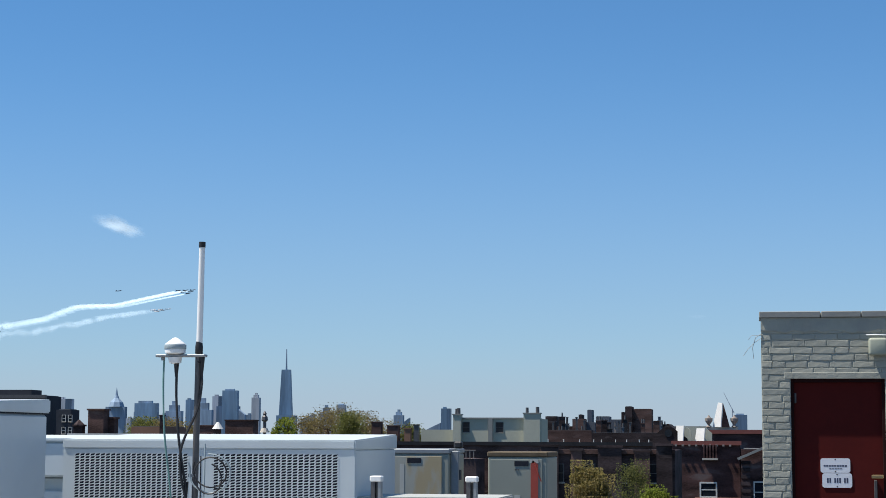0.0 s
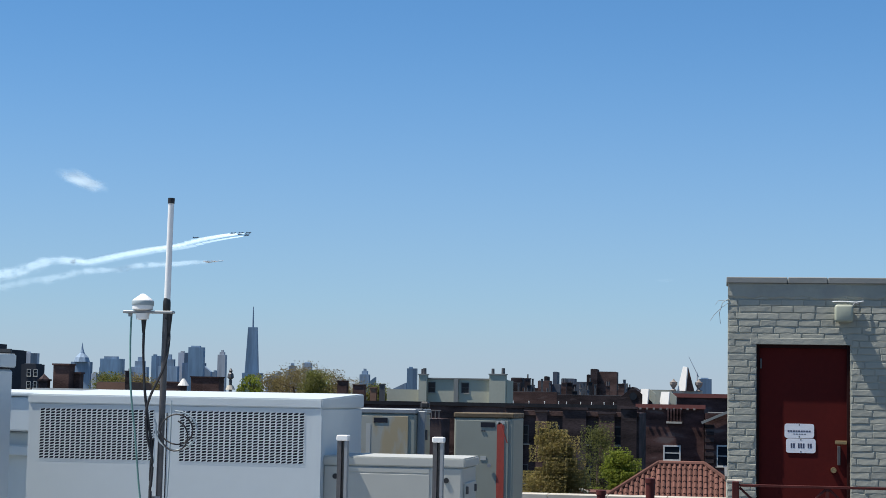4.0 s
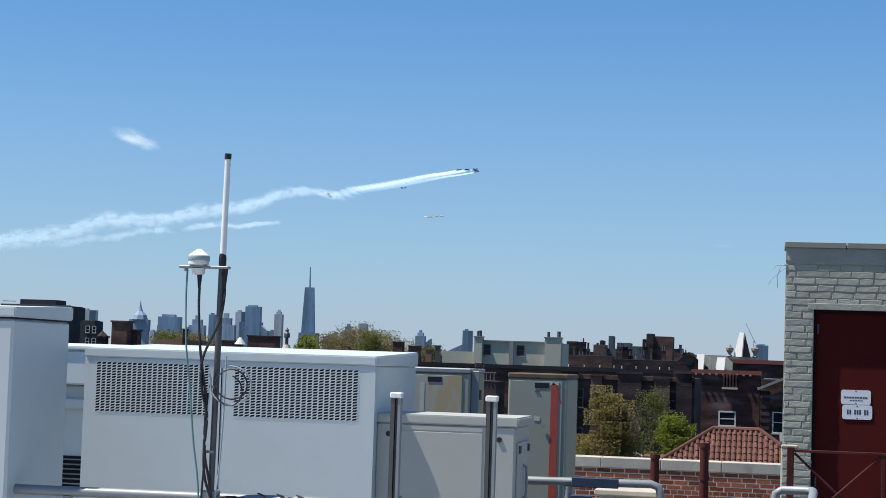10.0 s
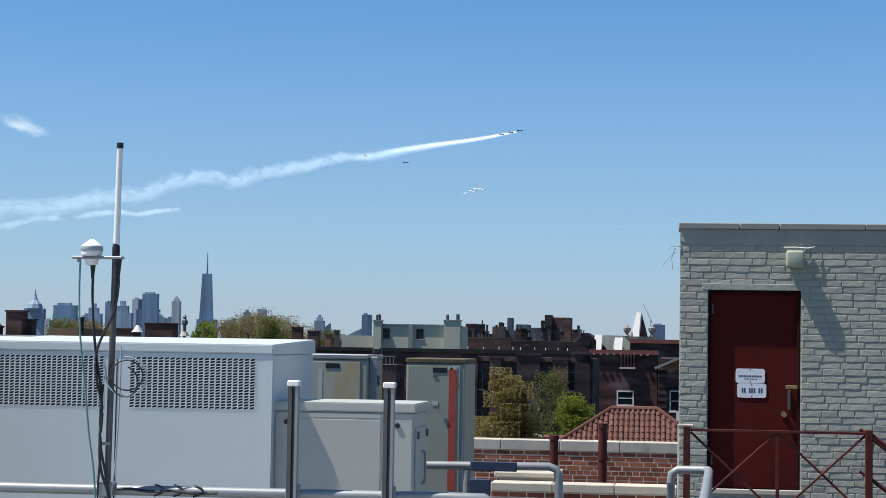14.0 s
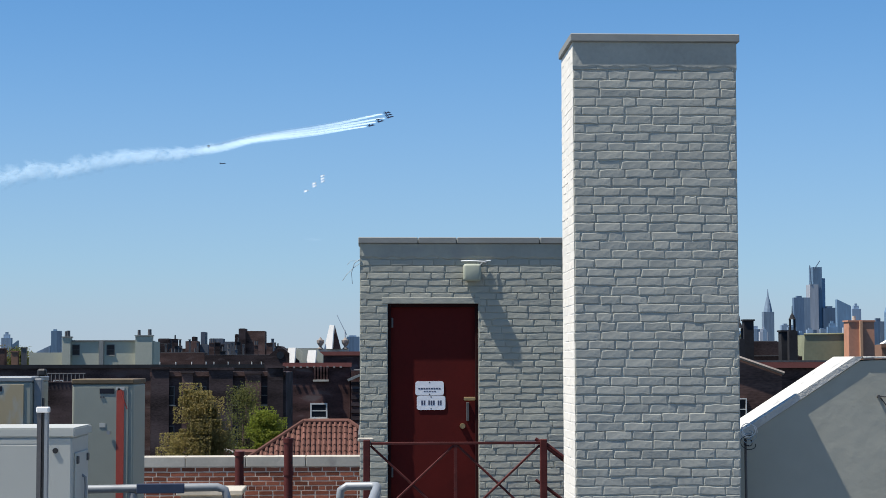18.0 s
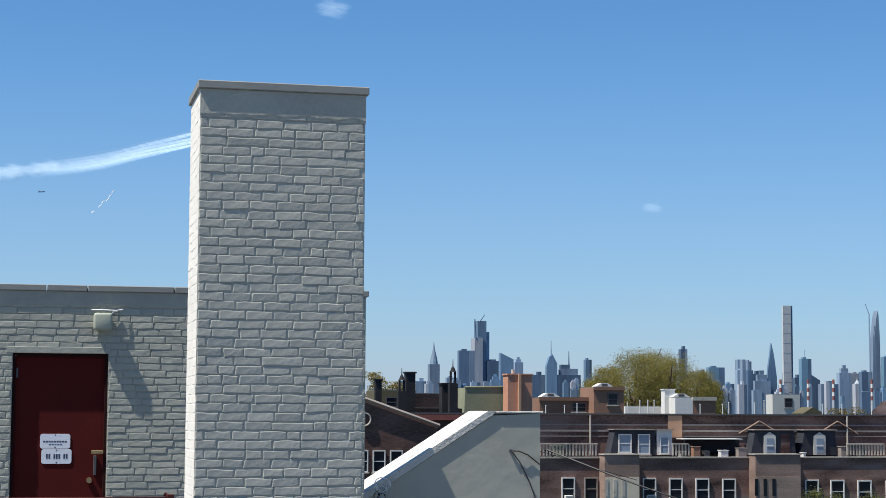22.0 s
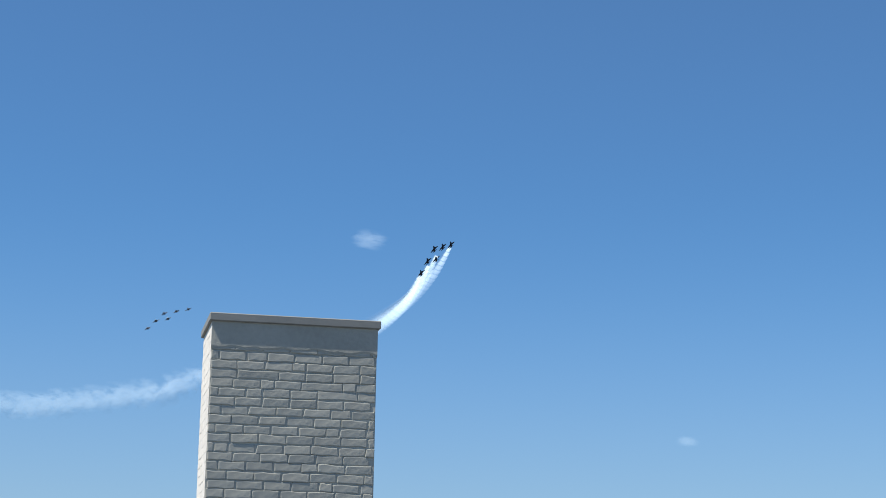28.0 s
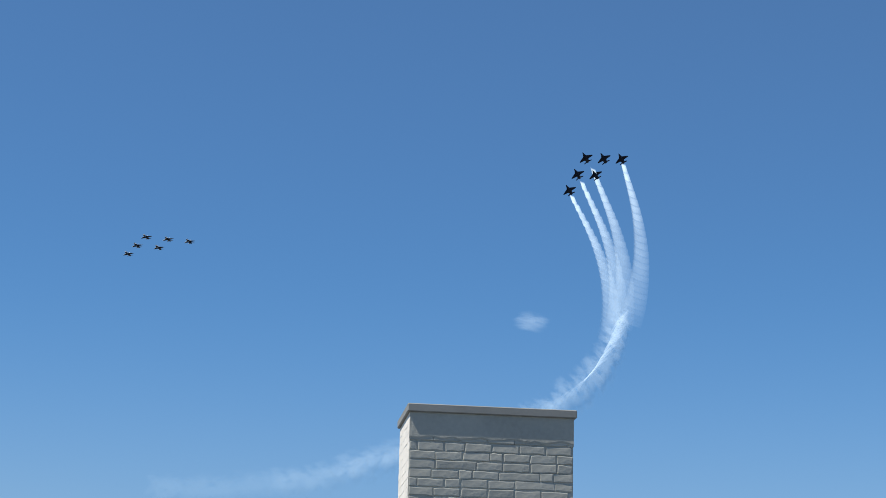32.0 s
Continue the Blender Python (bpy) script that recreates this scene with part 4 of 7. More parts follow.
M["membrane"] = material("white_roof_coating", (0.56, 0.55, 0.51), 0.7, vary=0.16, scale=5, fine=36, bump=0.5, depth=0.02, stain=(0.36, 0.36, 0.35), stain_at=0.58, stain_scale=5)
hatch_bulkhead()
roof_cable()


def parapet(name, x0, x1, y, z1, z0, drop, label, near=None, unit=0.9):
    p = thing(name, label=label, category="parapet", kind="structure")
    part("core", B(x0, x1, y, y + 0.3, z0, z1 - 0.001), M["mortar"], p)
    coping_run(p, x0, x1, y - 0.014, y + 0.34, z1, z1 + drop, M["limestone"], unit)
    brickwork(p, x0, x1, max(z0, z1 - 1.1), z1 - 0.003, y, M["brick"], proud=0.0025, soft=0.001, headers=6, near=near, joint=0.016, worn=0.3)
    return p


parapet("parapet_rear", -7.0, 3.4, 26.0, 0.19, ROOF, 0.15, "red brick roof parapet with a pale stone coping", (-3.3, 0.1, -0.6, 1))
parapet_side = parapet("parapet_side", 3.42, 16.0, 26.0, 0.105, ROOF, 0.125, "red brick roof parapet with a pale stone coping", (7.6, 12.2, -0.35, 1))
parapet("parapet_well", -2.2, -0.12, 20.0, 0.07, ROOF, 0.095, "low red brick wall with pale stone coping beside the bulkhead", None, 0.8)


def vent_pipe(x, y, top, wide=1.0, label="rusty brown vent pipe with a collar above the parapet"):
    v = thing("vent_pipe", (x, y, ROOF), label=label, category="pipe", group="vent pipes")
    part("pipe", R((0, 0, 0), (0, 0, top - ROOF), 0.062 * wide, sides=16), M["rail_red"], v, smooth=True)
    part("collar", R((0, 0, top - ROOF - 0.06), (0, 0, top - ROOF + 0.004), 0.074 * wide, sides=16), M["rail_red"], v, smooth=True)
    part("joint", R((0, 0, top - ROOF - 0.52), (0, 0, top - ROOF - 0.46), 0.074 * wide, sides=16), M["rail_red"], v, smooth=True)


vent_pipe(-1.86, 25.6, 0.43)
vent_pipe(-1.16, 25.5, 0.62)
vent_pipe(9.98, 25.5, 0.36, 0.95)
vent_pipe(9.63, 25.2, -0.06, 1.5)


part("flashing", B(3.42, 16.0, 25.94, 25.99, -0.60, -0.55, 0.006), M["limestone"], parapet_side, "pale flashing along the foot of the wall")


def tarpaulin():
    t = thing("tarpaulin", label="orange tarpaulin thrown over building material on the roof", category="tarpaulin")
    bm = bmesh.new()
    nx, ny = 24, 14
    grid = []
    for i in range(nx + 1):
        row = []
        for j in range(ny + 1):
            u, v = i / nx * 2 - 1, j / ny * 2 - 1
            hump = max(0.0, 1 - max(abs(u) ** 3.0, abs(v) ** 3.0))
            z = ROOF + 0.01 + hump * (0.68 + 0.10 * noise.noise(Vector((u * 2.1, v * 2.0, 4)))) + 0.03 * noise.noise(Vector((u * 9, v * 6, 1))) * hump
            row.append(bm.verts.new((10.5 + u * 1.25, 22.0 + v * 0.8, z)))
        grid.append(row)
    for a, b in zip(grid, grid[1:]):
        for j in range(ny):
            bm.faces.new((a[j], b[j], b[j + 1], a[j + 1]))
    bmesh.ops.solidify(bm, geom=list(bm.faces), thickness=0.006)
    part("sheet", bm, M["tarp_orange"], t, smooth=True)
    part("stack", B(9.6, 11.4, 21.6, 22.4, ROOF, ROOF + 0.40, 0.02), M["limestone"], t)


M["tarp_orange"] = material("faded_orange_tarpaulin", (0.62, 0.20, 0.08), 0.55, vary=0.12, scale=3, fine=24)
tarpaulin()


def well_cover():
    c = thing("roof_hatch", label="flat pale hatch cover on the low brick wall", category="hatch")
    part("lid", B(-2.2, -1.45, 20.35, 21.1, 0.20, 0.26, 0.01), M["limestone"], c)
    part("curb", B(-2.15, -1.5, 20.4, 21.05, ROOF, 0.199), M["limestone"], c)


well_cover()

# ---------------------------------------------------------------- the neighbourhood: places by bearing and rise from the roof


ASIDE = [0.0]  # metres by which a block stands further to the side


def fx(b, d):
    return d * math.tan(radians(b)) + ASIDE[0]


def fz(b, rise, d):
    return 1.67 + d / math.cos(radians(b)) * math.tan(radians(rise))


STREET = -20.0


def window_on(parent, b0, b1, r0, r1, d, frame_mat, bars=1, proud=0.06, glazing="pane"):
    """A sash window on a wall in the plane y = d: a frame of four pieces, a meeting rail, a sill and the glass."""
    bm_ = (b0 + b1) / 2
    x0, x1, z0, z1 = fx(b0, d), fx(b1, d), fz(bm_, r0, d), fz(bm_, r1, d)
    t = min(0.12, 0.085 * (x1 - x0))
    w = part("window", B(x0, x1, d - proud, d - 0.002, z1 - t, z1), frame_mat, parent)
    bm = bmesh.new()
    box(bm, x0, x0 + t, d - proud, d - 0.002, z0, z1 - t)
    box(bm, x1 - t, x1, d - proud, d - 0.002, z0, z1 - t)
    box(bm, x0 + t, x1 - t, d - proud, d - 0.002, z0, z0 + t)
    for k in range(bars):
        z = z0 + (z1 - z0) * (k + 1) / (bars + 1)
        box(bm, x0 + t, x1 - t, d - proud * 0.7, d - 0.02, z - t * 0.35, z + t * 0.35)
    part("sash", bm, frame_mat, w)
    part("pane", B(x0 + t, x1 - t, d - proud * 0.4, d - 0.003, z0 + t, z1 - t), M[glazing], w)
    part("sill", B(x0 - t, x1 + t, d - proud * 1.8, d - 0.002, z0 - t, z0 - 0.002), M["limestone"], w)
    return w


def house(label, b0, b1, rise, d, depth, mat, category="building", cornice=None, windows=(), base=STREET, group="", frame=None, name="house"):
    h = thing(name, label=label, category=category, group=group)
    x0, x1, z1 = fx(b0, d), fx(b1, d), fz((b0 + b1) / 2, rise, d)
    part("wall", B(x0, x1, d, d + depth, base, z1), mat, h)
    part("roof", B(x0 + 0.2, x1 - 0.2, d + 0.2, d + depth - 0.2, z1 + 0.002, z1 + 0.06), M["roofing"], h)
    if cornice:
        t = max(0.12, d * 0.0016)
        part("cornice", B(x0 - 0.1, x1 + 0.1, d - 0.18, d + 0.15, z1 - t, z1 + 0.1), cornice, h)
    for w in windows:
        window_on(h, *w, d, frame or M["white_trim"])
    return h


def stack(label, b0, b1, r0, r1, d, mat, pots=0, pot_mat=None, deep=None, name="chimney_stack", parent=None, category="chimney"):
    """A chimney stack or roof box between two bearings and two rises, with a thin cap and pots."""
    x0, x1 = fx(b0, d), fx(b1, d)
    z1 = fz(b0, r1, d)
    y1 = d + (deep or (x1 - x0))
    s = thing(name, label=label, category=category, group="chimney stacks")
    part("shaft", B(x0, x1, d, y1, STREET, z1 - 0.12), mat, s)
    part("cap", B(x0 - 0.08, x1 + 0.08, d - 0.08, y1 + 0.08, z1 - 0.119, z1), mat, s)
    for k in range(pots):
        x = x0 + (x1 - x0) * (k + 0.5) / pots
        part("pot", R((x, d + (y1 - d) / 2, z1 + 0.001), (x, d + (y1 - d) / 2, z1 + 0.8), 0.17, 0.14, 10), pot_mat or M["dark_steel"], s)
    return s


def thin_pipe(label, b, top, d, mat):
    x = fx(b, d)
    p = thing("vent_pipe", label=label, category="pipe", group="thin vent pipes")
    part("pipe", R((x, d, STREET), (x, d, fz(b, top, d)), 0.045, 0.045, 6), mat, p)
    part("hood", R((x, d, fz(b, top, d) + 0.001), (x, d, fz(b, top, d) + 0.07), 0.07, 0.05, 6), mat, p)


def tower(label, b0, b1, rise, d=4500.0, mat="far_glass", depth=60, top=None, base=STREET, taper=0.0, spire=0.0, name="tower", sides=4):
    """A far tower: a shaft, with a crown that may step in, taper or slope."""
    t = thing(name, label=label, category="skyscraper", group="skyline towers")
    x0, x1, z1 = fx(b0, d), fx(b1, d), fz((b0 + b1) / 2, rise, d)
    w = x1 - x0
    bm = B(x0, x1, d, d + depth, base, z1)
    for v in bm.verts:
        if v.co.z > 0:
            if taper:
                v.co.x += taper * w / 2 * (1 if v.co.x < x0 + w / 2 else -1)
                v.co.y += taper * depth / 2 * (1 if v.co.y < d + depth / 2 else -1)
            if top == "slope_left" and v.co.x < x0 + w / 2 or top == "slope_right" and v.co.x > x0 + w / 2:
                v.co.z -= min(0.9 * w, 16)
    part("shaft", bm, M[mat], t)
    cx = (x0 + x1) / 2
    kind = int(abs(b0) * 1000) % 4
    if not taper and top is None and w > 9:
        if kind in (0, 2):
            # Front strip in another tone imitates a side face in other light.
            part("flank", B(x1 - w * 0.36, x1 - 0.1, d - 0.8, d - 0.1, base, z1 - 0.3), M["far_dark" if mat != "far_dark" else "far_stone"], t)
        part("roof_plant", B(x0 + w * (0.2 + 0.1 * kind), x0 + w * (0.5 + 0.1 * kind), d + 2, d + depth - 2, z1 + 0.1, z1 + 4 + 2 * kind), M[mat], t)
        for k in range(3 if kind == 3 else 0):
            part("band", B(x0 - 0.2, x1 + 0.2, d - 1.2, d - 0.82, z1 - 9 - k * 16, z1 - 7 - k * 16), M["far_band"], t)
    if top == "steps":
        part("crown", B(x0 + w * 0.2, x1 - w * 0.2, d + depth * 0.2, d + depth * 0.8, z1 + 0.1, z1 + w * 0.35), M[mat], t)
        part("crown", B(x0 + w * 0.36, x1 - w * 0.36, d + depth * 0.35, d + depth * 0.65, z1 + w * 0.351, z1 + w * 0.6), M[mat], t)
    if top == "pyramid":
        part("crown", lathe(bmesh.new(), [(w * 0.42, 0), (w * 0.34, w * 0.22), (w * 0.14, w * 0.42), (w * 0.07, w * 0.6), (0.5, w * 0.95)], (cx, d + depth / 2, z1 + 0.1), 8), M[mat], t)
    if top == "plant":
        part("crown", B(x0 + w * 0.15, x1 - w * 0.25, d + depth * 0.2, d + depth * 0.8, z1 + 0.1, z1 + w * 0.10), M["far_stone"], t)
    if spire:
        part("spire", R((cx, d + depth / 2, z1), (cx, d + depth / 2, fz((b0 + b1) / 2, spire, d)), max(2.6, w * 0.05), 1.2, 6), M["far_stone"], t)
    return t


# The band's colour carries the blue-grey of haze too.
M["far_band"] = material("haze_tinted_floor_band", (0.385, 0.42, 0.475), 0.8, vary=0.1, scale=0.02, fine=0.1, bump=0.0)


def downtown():
    """The towers far off down the river."""
    t = tower("tall tapering haze-blue glass tower with a spire on the skyline", -15.22, -14.72, 2.20, 4600, "far_glass", 18, taper=0.44, spire=2.86)
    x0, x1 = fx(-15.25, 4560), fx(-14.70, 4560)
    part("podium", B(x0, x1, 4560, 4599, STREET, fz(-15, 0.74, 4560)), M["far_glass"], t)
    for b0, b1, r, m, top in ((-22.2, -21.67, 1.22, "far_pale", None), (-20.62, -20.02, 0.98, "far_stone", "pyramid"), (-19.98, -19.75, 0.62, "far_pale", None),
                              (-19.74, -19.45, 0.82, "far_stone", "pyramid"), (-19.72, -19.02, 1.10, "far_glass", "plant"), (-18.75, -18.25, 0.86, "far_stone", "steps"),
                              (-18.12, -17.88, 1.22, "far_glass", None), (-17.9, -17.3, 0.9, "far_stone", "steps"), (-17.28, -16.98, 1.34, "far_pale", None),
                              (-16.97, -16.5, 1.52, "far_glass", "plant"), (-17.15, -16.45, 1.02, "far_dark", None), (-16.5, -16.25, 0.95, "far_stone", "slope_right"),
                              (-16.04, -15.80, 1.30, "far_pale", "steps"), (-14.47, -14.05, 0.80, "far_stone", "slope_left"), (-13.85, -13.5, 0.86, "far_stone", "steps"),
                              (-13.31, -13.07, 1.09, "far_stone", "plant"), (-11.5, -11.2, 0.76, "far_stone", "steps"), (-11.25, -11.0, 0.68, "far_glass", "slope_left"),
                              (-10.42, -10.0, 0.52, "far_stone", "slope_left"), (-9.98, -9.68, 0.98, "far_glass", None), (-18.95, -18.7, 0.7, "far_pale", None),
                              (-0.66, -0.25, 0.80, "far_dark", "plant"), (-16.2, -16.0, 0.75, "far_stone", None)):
        tower({"far_glass": "haze-tinted glass tower on the skyline", "far_stone": "stone office tower on the hazy skyline", "far_pale": "pale tower on the hazy skyline",
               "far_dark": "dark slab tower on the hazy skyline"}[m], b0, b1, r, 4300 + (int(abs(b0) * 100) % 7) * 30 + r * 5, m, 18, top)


def midtown():
    rows = ((13.60, 14.10, 1.99, "far_dark", None), (14.50, 15.08, 1.66, "far_dark", None), (14.93, 15.35, 1.92, "far_glass", "slope_right"), (15.39, 15.66, 1.62, "far_stone", "steps"),
            (15.95, 16.38, 1.22, "far_dark", None), (17.66, 17.85, 1.71, "far_glass", None), (20.69, 20.89, 2.05, "far_dark", None), (21.56, 22.06, 1.47, "far_teal", None), (21.25, 21.5, 1.3, "far_dark", None),
            (22.10, 22.36, 0.95, "far_glass", None), (22.47, 22.56, 1.72, "far_stone", None), (22.62, 22.72, 1.72, "far_stone", None), (22.78, 22.90, 1.66, "far_stone", None), (22.46, 22.95, 1.38, "far_stone", None),
            (22.95, 23.22, 1.27, "far_dark", None), (23.0, 23.5, 1.05, "far_stone", "steps"), (24.46, 24.76, 1.74, "far_teal", None), (24.74, 25.02, 1.25, "far_dark", "slope_right"), (24.25, 24.45, 1.15, "far_dark", None),
            (25.62, 25.98, 1.30, "far_stone", "steps"), (25.98, 26.32, 1.28, "far_pale", None), (26.3, 26.62, 1.33, "far_dark", None), (26.98, 27.30, 1.98, "far_teal", "slope_left"), (27.3, 27.6, 1.0, "far_stone", None),
            (28.14, 28.38, 1.80, "far_stone", "steps"), (27.95, 28.15, 1.2, "far_stone", None), (26.1, 26.3, 0.95, "far_pale", "pyramid"), (13.2, 13.58, 1.12, "far_stone", None), (12.15, 12.6, 1.0, "far_stone", None),
            (11.6, 12.1, 0.95, "far_glass", None), (25.05, 25.6, 0.95, "far_stone", None), (26.6, 27.0, 0.9, "far_glass", None), (28.4, 28.9, 1.1, "far_glass", None), (28.7, 29.4, 1.4, "far_stone", "steps"))
    # the twin glass prisms with spires
    d = 4330
    t = thing("tower", label="faceted haze-blue glass tower with a slanting crown and spire", category="skyscraper", group="skyline towers")
    part("shaft", prism(bmesh.new(), [(fx(16.40, d), STREET), (fx(16.76, d), STREET), (fx(16.75, d), fz(16.6, 1.58, d)), (fx(16.60, d), fz(16.6, 1.88, d)), (fx(16.50, d), fz(16.6, 1.80, d)), (fx(16.41, d), fz(16.6, 1.5, d))], d, d + 14), M["far_glass"], t)
    part("spire", R((fx(16.57, d), d + 5, fz(16.6, 1.84, d)), (fx(16.57, d), d + 5, fz(16.6, 2.32, d)), 1.4, 0.7, 6), M["far_stone"], t)
    t = thing("tower", label="broad stepped haze-blue tower with a tall mast", category="skyscraper", group="skyline towers")
    for b0, b1, r, k in ((16.77, 17.50, 1.22, 0), (16.85, 17.42, 1.42, 3), (16.88, 17.18, 1.55, 6)):
        part("shaft", B(fx(b0, d), fx(b1, d), d + k, d + k + 14, STREET, fz(17, r, d)), M["far_stone"] if k == 3 else M["far_dark"], t)
    part("mast", R((fx(17.15, d), d + 8, fz(17, 1.5, d)), (fx(17.15, d), d + 8, fz(17, 1.99, d)), 2.0, 0.8, 6), M["far_dark"], t)
    # the lower towers between
    rng = random.Random(5)
    for k in range(64):
        b = 11.4 + 17.8 * rng.random()
        w = rng.uniform(0.08, 0.30)
        m = rng.choice(("far_stone", "far_glass", "far_pale", "far_dark", "far_stone"))
        tower("low tower block in the midtown haze", b, b + w, rng.uniform(0.55, 1.08), 4060 + 40 * rng.random(), m, 12, rng.choice((None, None, "steps", "plant")))
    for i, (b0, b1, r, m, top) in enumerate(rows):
        tower({"far_glass": "haze-tinted glass tower on the midtown skyline", "far_stone": "stone tower on the midtown skyline", "far_pale": "pale concrete tower on the midtown skyline",
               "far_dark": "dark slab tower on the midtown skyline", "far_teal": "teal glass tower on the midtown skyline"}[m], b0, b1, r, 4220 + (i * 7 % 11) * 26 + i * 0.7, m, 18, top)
    # the needle-crowned tower
    d = 4400
    t = thing("tower", label="stepped stone tower with a needle crown", category="skyscraper", group="skyline towers")
    c, y = fx(12.84, d), d + 20
    part("shaft", B(c - 13, c + 13, y - 12, y + 12, STREET, fz(12.9, 1.549, d)), M["far_stone"], t)
    part("crown", lathe(bmesh.new(), [(11, 0), (10, 8), (7.5, 20), (4.5, 32), (2.4, 40), (0.6, 57)], (c, y, fz(12.9, 1.55, d)), 10), M["far_stone"], t)
    # the tower under construction, in three setbacks, with its crane
    t = thing("tower", label="tall glass tower under construction with a crane on top", category="skyscraper", group="skyline towers")
    for b0, b1, r, k in ((14.10, 14.36, 2.40, 0), (14.22, 14.50, 2.95, 8), (14.40, 14.62, 2.60, 16)):
        part("shaft", B(fx(b0, d), fx(b1, d), d + k, d + k + 40, STREET, fz(b0, r, d)), M["far_pale"] if k == 0 else M["far_glass"], t)
    part("crane", R((fx(14.14, d), d, fz(14, 2.4, d)), (fx(14.10, d), d, fz(14, 3.0, d)), 1.5, 1.5, 5), M["far_dark"], t)
    part("crane", R((fx(14.25, d), d, fz(14, 2.9, d)), (fx(14.42, d), d, fz(14, 3.15, d)), 1.4, 1.0, 5), M["far_dark"], t)
    # the thin square tower with floor bands
    t = thing("tower", label="very thin pale square tower with regular floor bands", category="skyscraper", group="skyline towers")
    x0, x1, z1 = fx(23.90, d), fx(24.20, d), fz(23.95, 3.42, d)
    part("shaft", B(x0, x1 - 5, d, d + 8, STREET, z1), M["far_thin"], t)
    # Right face coloured darker, as the shaded side of the same tower.
    part("flank", B(x1 - 4.9, x1, d + 1, d + 8, STREET, z1), M["far_dark"], t)
    for k in range(9):
        z = z1 - 22 - k * 26
        part("band", B(x0, x1 - 5, d - 0.2, d - 0.05, z, z + 1.2), M["far_band"], t)
    # the curved pointed tower, the stepped thin tower and the construction tower further on
    t = thing("tower", label="dark glass tower leaning in to a point", category="skyscraper", group="skyline towers")
    part("shaft", prism(bmesh.new(), [(fx(23.36, d), STREET), (fx(23.70, d), STREET), (fx(23.69, d), fz(23.5, 1.15, d)), (fx(23.64, d), fz(23.5, 1.6, d)), (fx(23.59, d), fz(23.5, 1.95, d)), (fx(23.525, d), fz(23.5, 2.24, d)),
                                      (fx(23.50, d), fz(23.5, 1.98, d)), (fx(23.43, d), fz(23.5, 1.5, d)), (fx(23.38, d), fz(23.5, 1.0, d))], d, d + 8), M["far_glass"], t)
    t = thing("tower", label="thin stepped tower rising to a tip with a crane mast", category="skyscraper", group="skyline towers")
    part("shaft", prism(bmesh.new(), [(fx(26.62, d), STREET), (fx(26.88, d), STREET), (fx(26.87, d), fz(26.8, 2.4, d)), (fx(26.84, d), fz(26.8, 3.1, d)), (fx(26.82, d), fz(26.8, 3.24, d)), (fx(26.77, d), fz(26.8, 3.0, d)), (fx(26.70, d), fz(26.8, 2.4, d))], d, d + 25), M["far_stone"], t)
    part("crane", R((fx(26.55, d), d, STREET), (fx(26.55, d), d, fz(26.5, 3.15, d)), 2, 1.6, 5), M["far_stone"], t)
    part("crane", R((fx(26.56, d), d, fz(26.5, 3.12, d)), (fx(26.44, d), d, fz(26.5, 3.45, d)), 1.2, 0.8, 5), M["far_stone"], t)
    t = thing("tower", label="tall tower under construction with haze-blue glass below and bare floors above", category="skyscraper", group="skyline towers")
    x0, x1 = fx(27.60, d), fx(27.94, d)
    part("shaft", B(x0, x1, d, d + 28, STREET, fz(27.8, 2.2, d)), M["far_glass"], t)
    part("bare_floors", B(x0 + 1, x1 - 1, d + 1, d + 27, fz(27.8, 2.2, d) + 0.1, fz(27.8, 3.44, d)), M["far_pale"], t)
    part("core", B(x0 + 12, x1 - 8, d - 1, d - 0.1, fz(27.8, 2.2, d), fz(27.8, 3.45, d)), M["far_dark"], t)
    part("crane", R((x0 + 8, d, fz(27.8, 3.44, d)), (x0 - 2, d, fz(27.8, 3.78, d)), 1.2, 0.8, 5), M["far_dark"], t)
    part("spire", R((fx(24.61, 4300), 4310, fz(24.6, 1.7, 4300)), (fx(24.61, 4300), 4310, fz(24.6, 2.03, 4300)), 1.2, 0.6, 5), M["far_stone"], t)
    # striped power station chimneys
    for b in (23.80, 24.65, 25.43, 26.6):
        s = thing("striped_chimney", label="thin red and white striped power station chimney", category="chimney", group="striped chimneys")
        x, y = fx(b, 3600), 3600.0
        for k in range(5):
            r0, r1 = 1.09 - 0.13 * k, 1.09 - 0.13 * (k + 1)
            part("band", R((x, y, fz(b, r1, 3600)), (x, y, fz(b, r0, 3600)), 2.7, 2.5, 10), M["red_trim"] if k % 2 == 0 else M["white_trim"], s)
        part("base", R((x, y, STREET), (x, y, fz(b, 0.44, 3600)), 3.0, 2.8, 10), M["far_pale"], s)
    # brick tower with a crane behind the bulkhead
    d = 700
    t = thing("tower", label="pinkish brick tower under construction with a crane", category="tower")
    x0, x1 = fx(9.70, d), fx(10.25, d)
    part("shaft", B(x0, x1, d, d + 8, STREET, fz(10, 2.25, d)), M["pink_brick"], t)
    part("bare_floors", B(x0 - 0.3, x1 + 0.3, d - 0.3, d + 8.3, fz(10, 2.25, d) + 0.02, fz(10, 2.57, d)), M["dark_brick"], t)
    part("crane", R((fx(10.03, d), d, fz(10, 2.57, d)), (fx(10.03, d), d, fz(10, 2.95, d)), 0.5, 0.5, 5), M["dark_steel"], t)
    part("crane", R((fx(9.98, d), d, fz(10, 2.85, d)), (fx(10.30, d), d, fz(10, 3.45, d)), 0.35, 0.2, 5), M["dark_steel"], t)
    part("mast", R((fx(9.85, d), d, fz(10, 2.57, d)), (fx(9.85, d), d, fz(10, 3.1, d)), 0.3, 0.2, 5), M["dark_steel"], t)
    # the crane over the far roofs
    d = 1500
    c = thing("tower_crane", label="pale tower crane standing over distant roofs", category="crane")
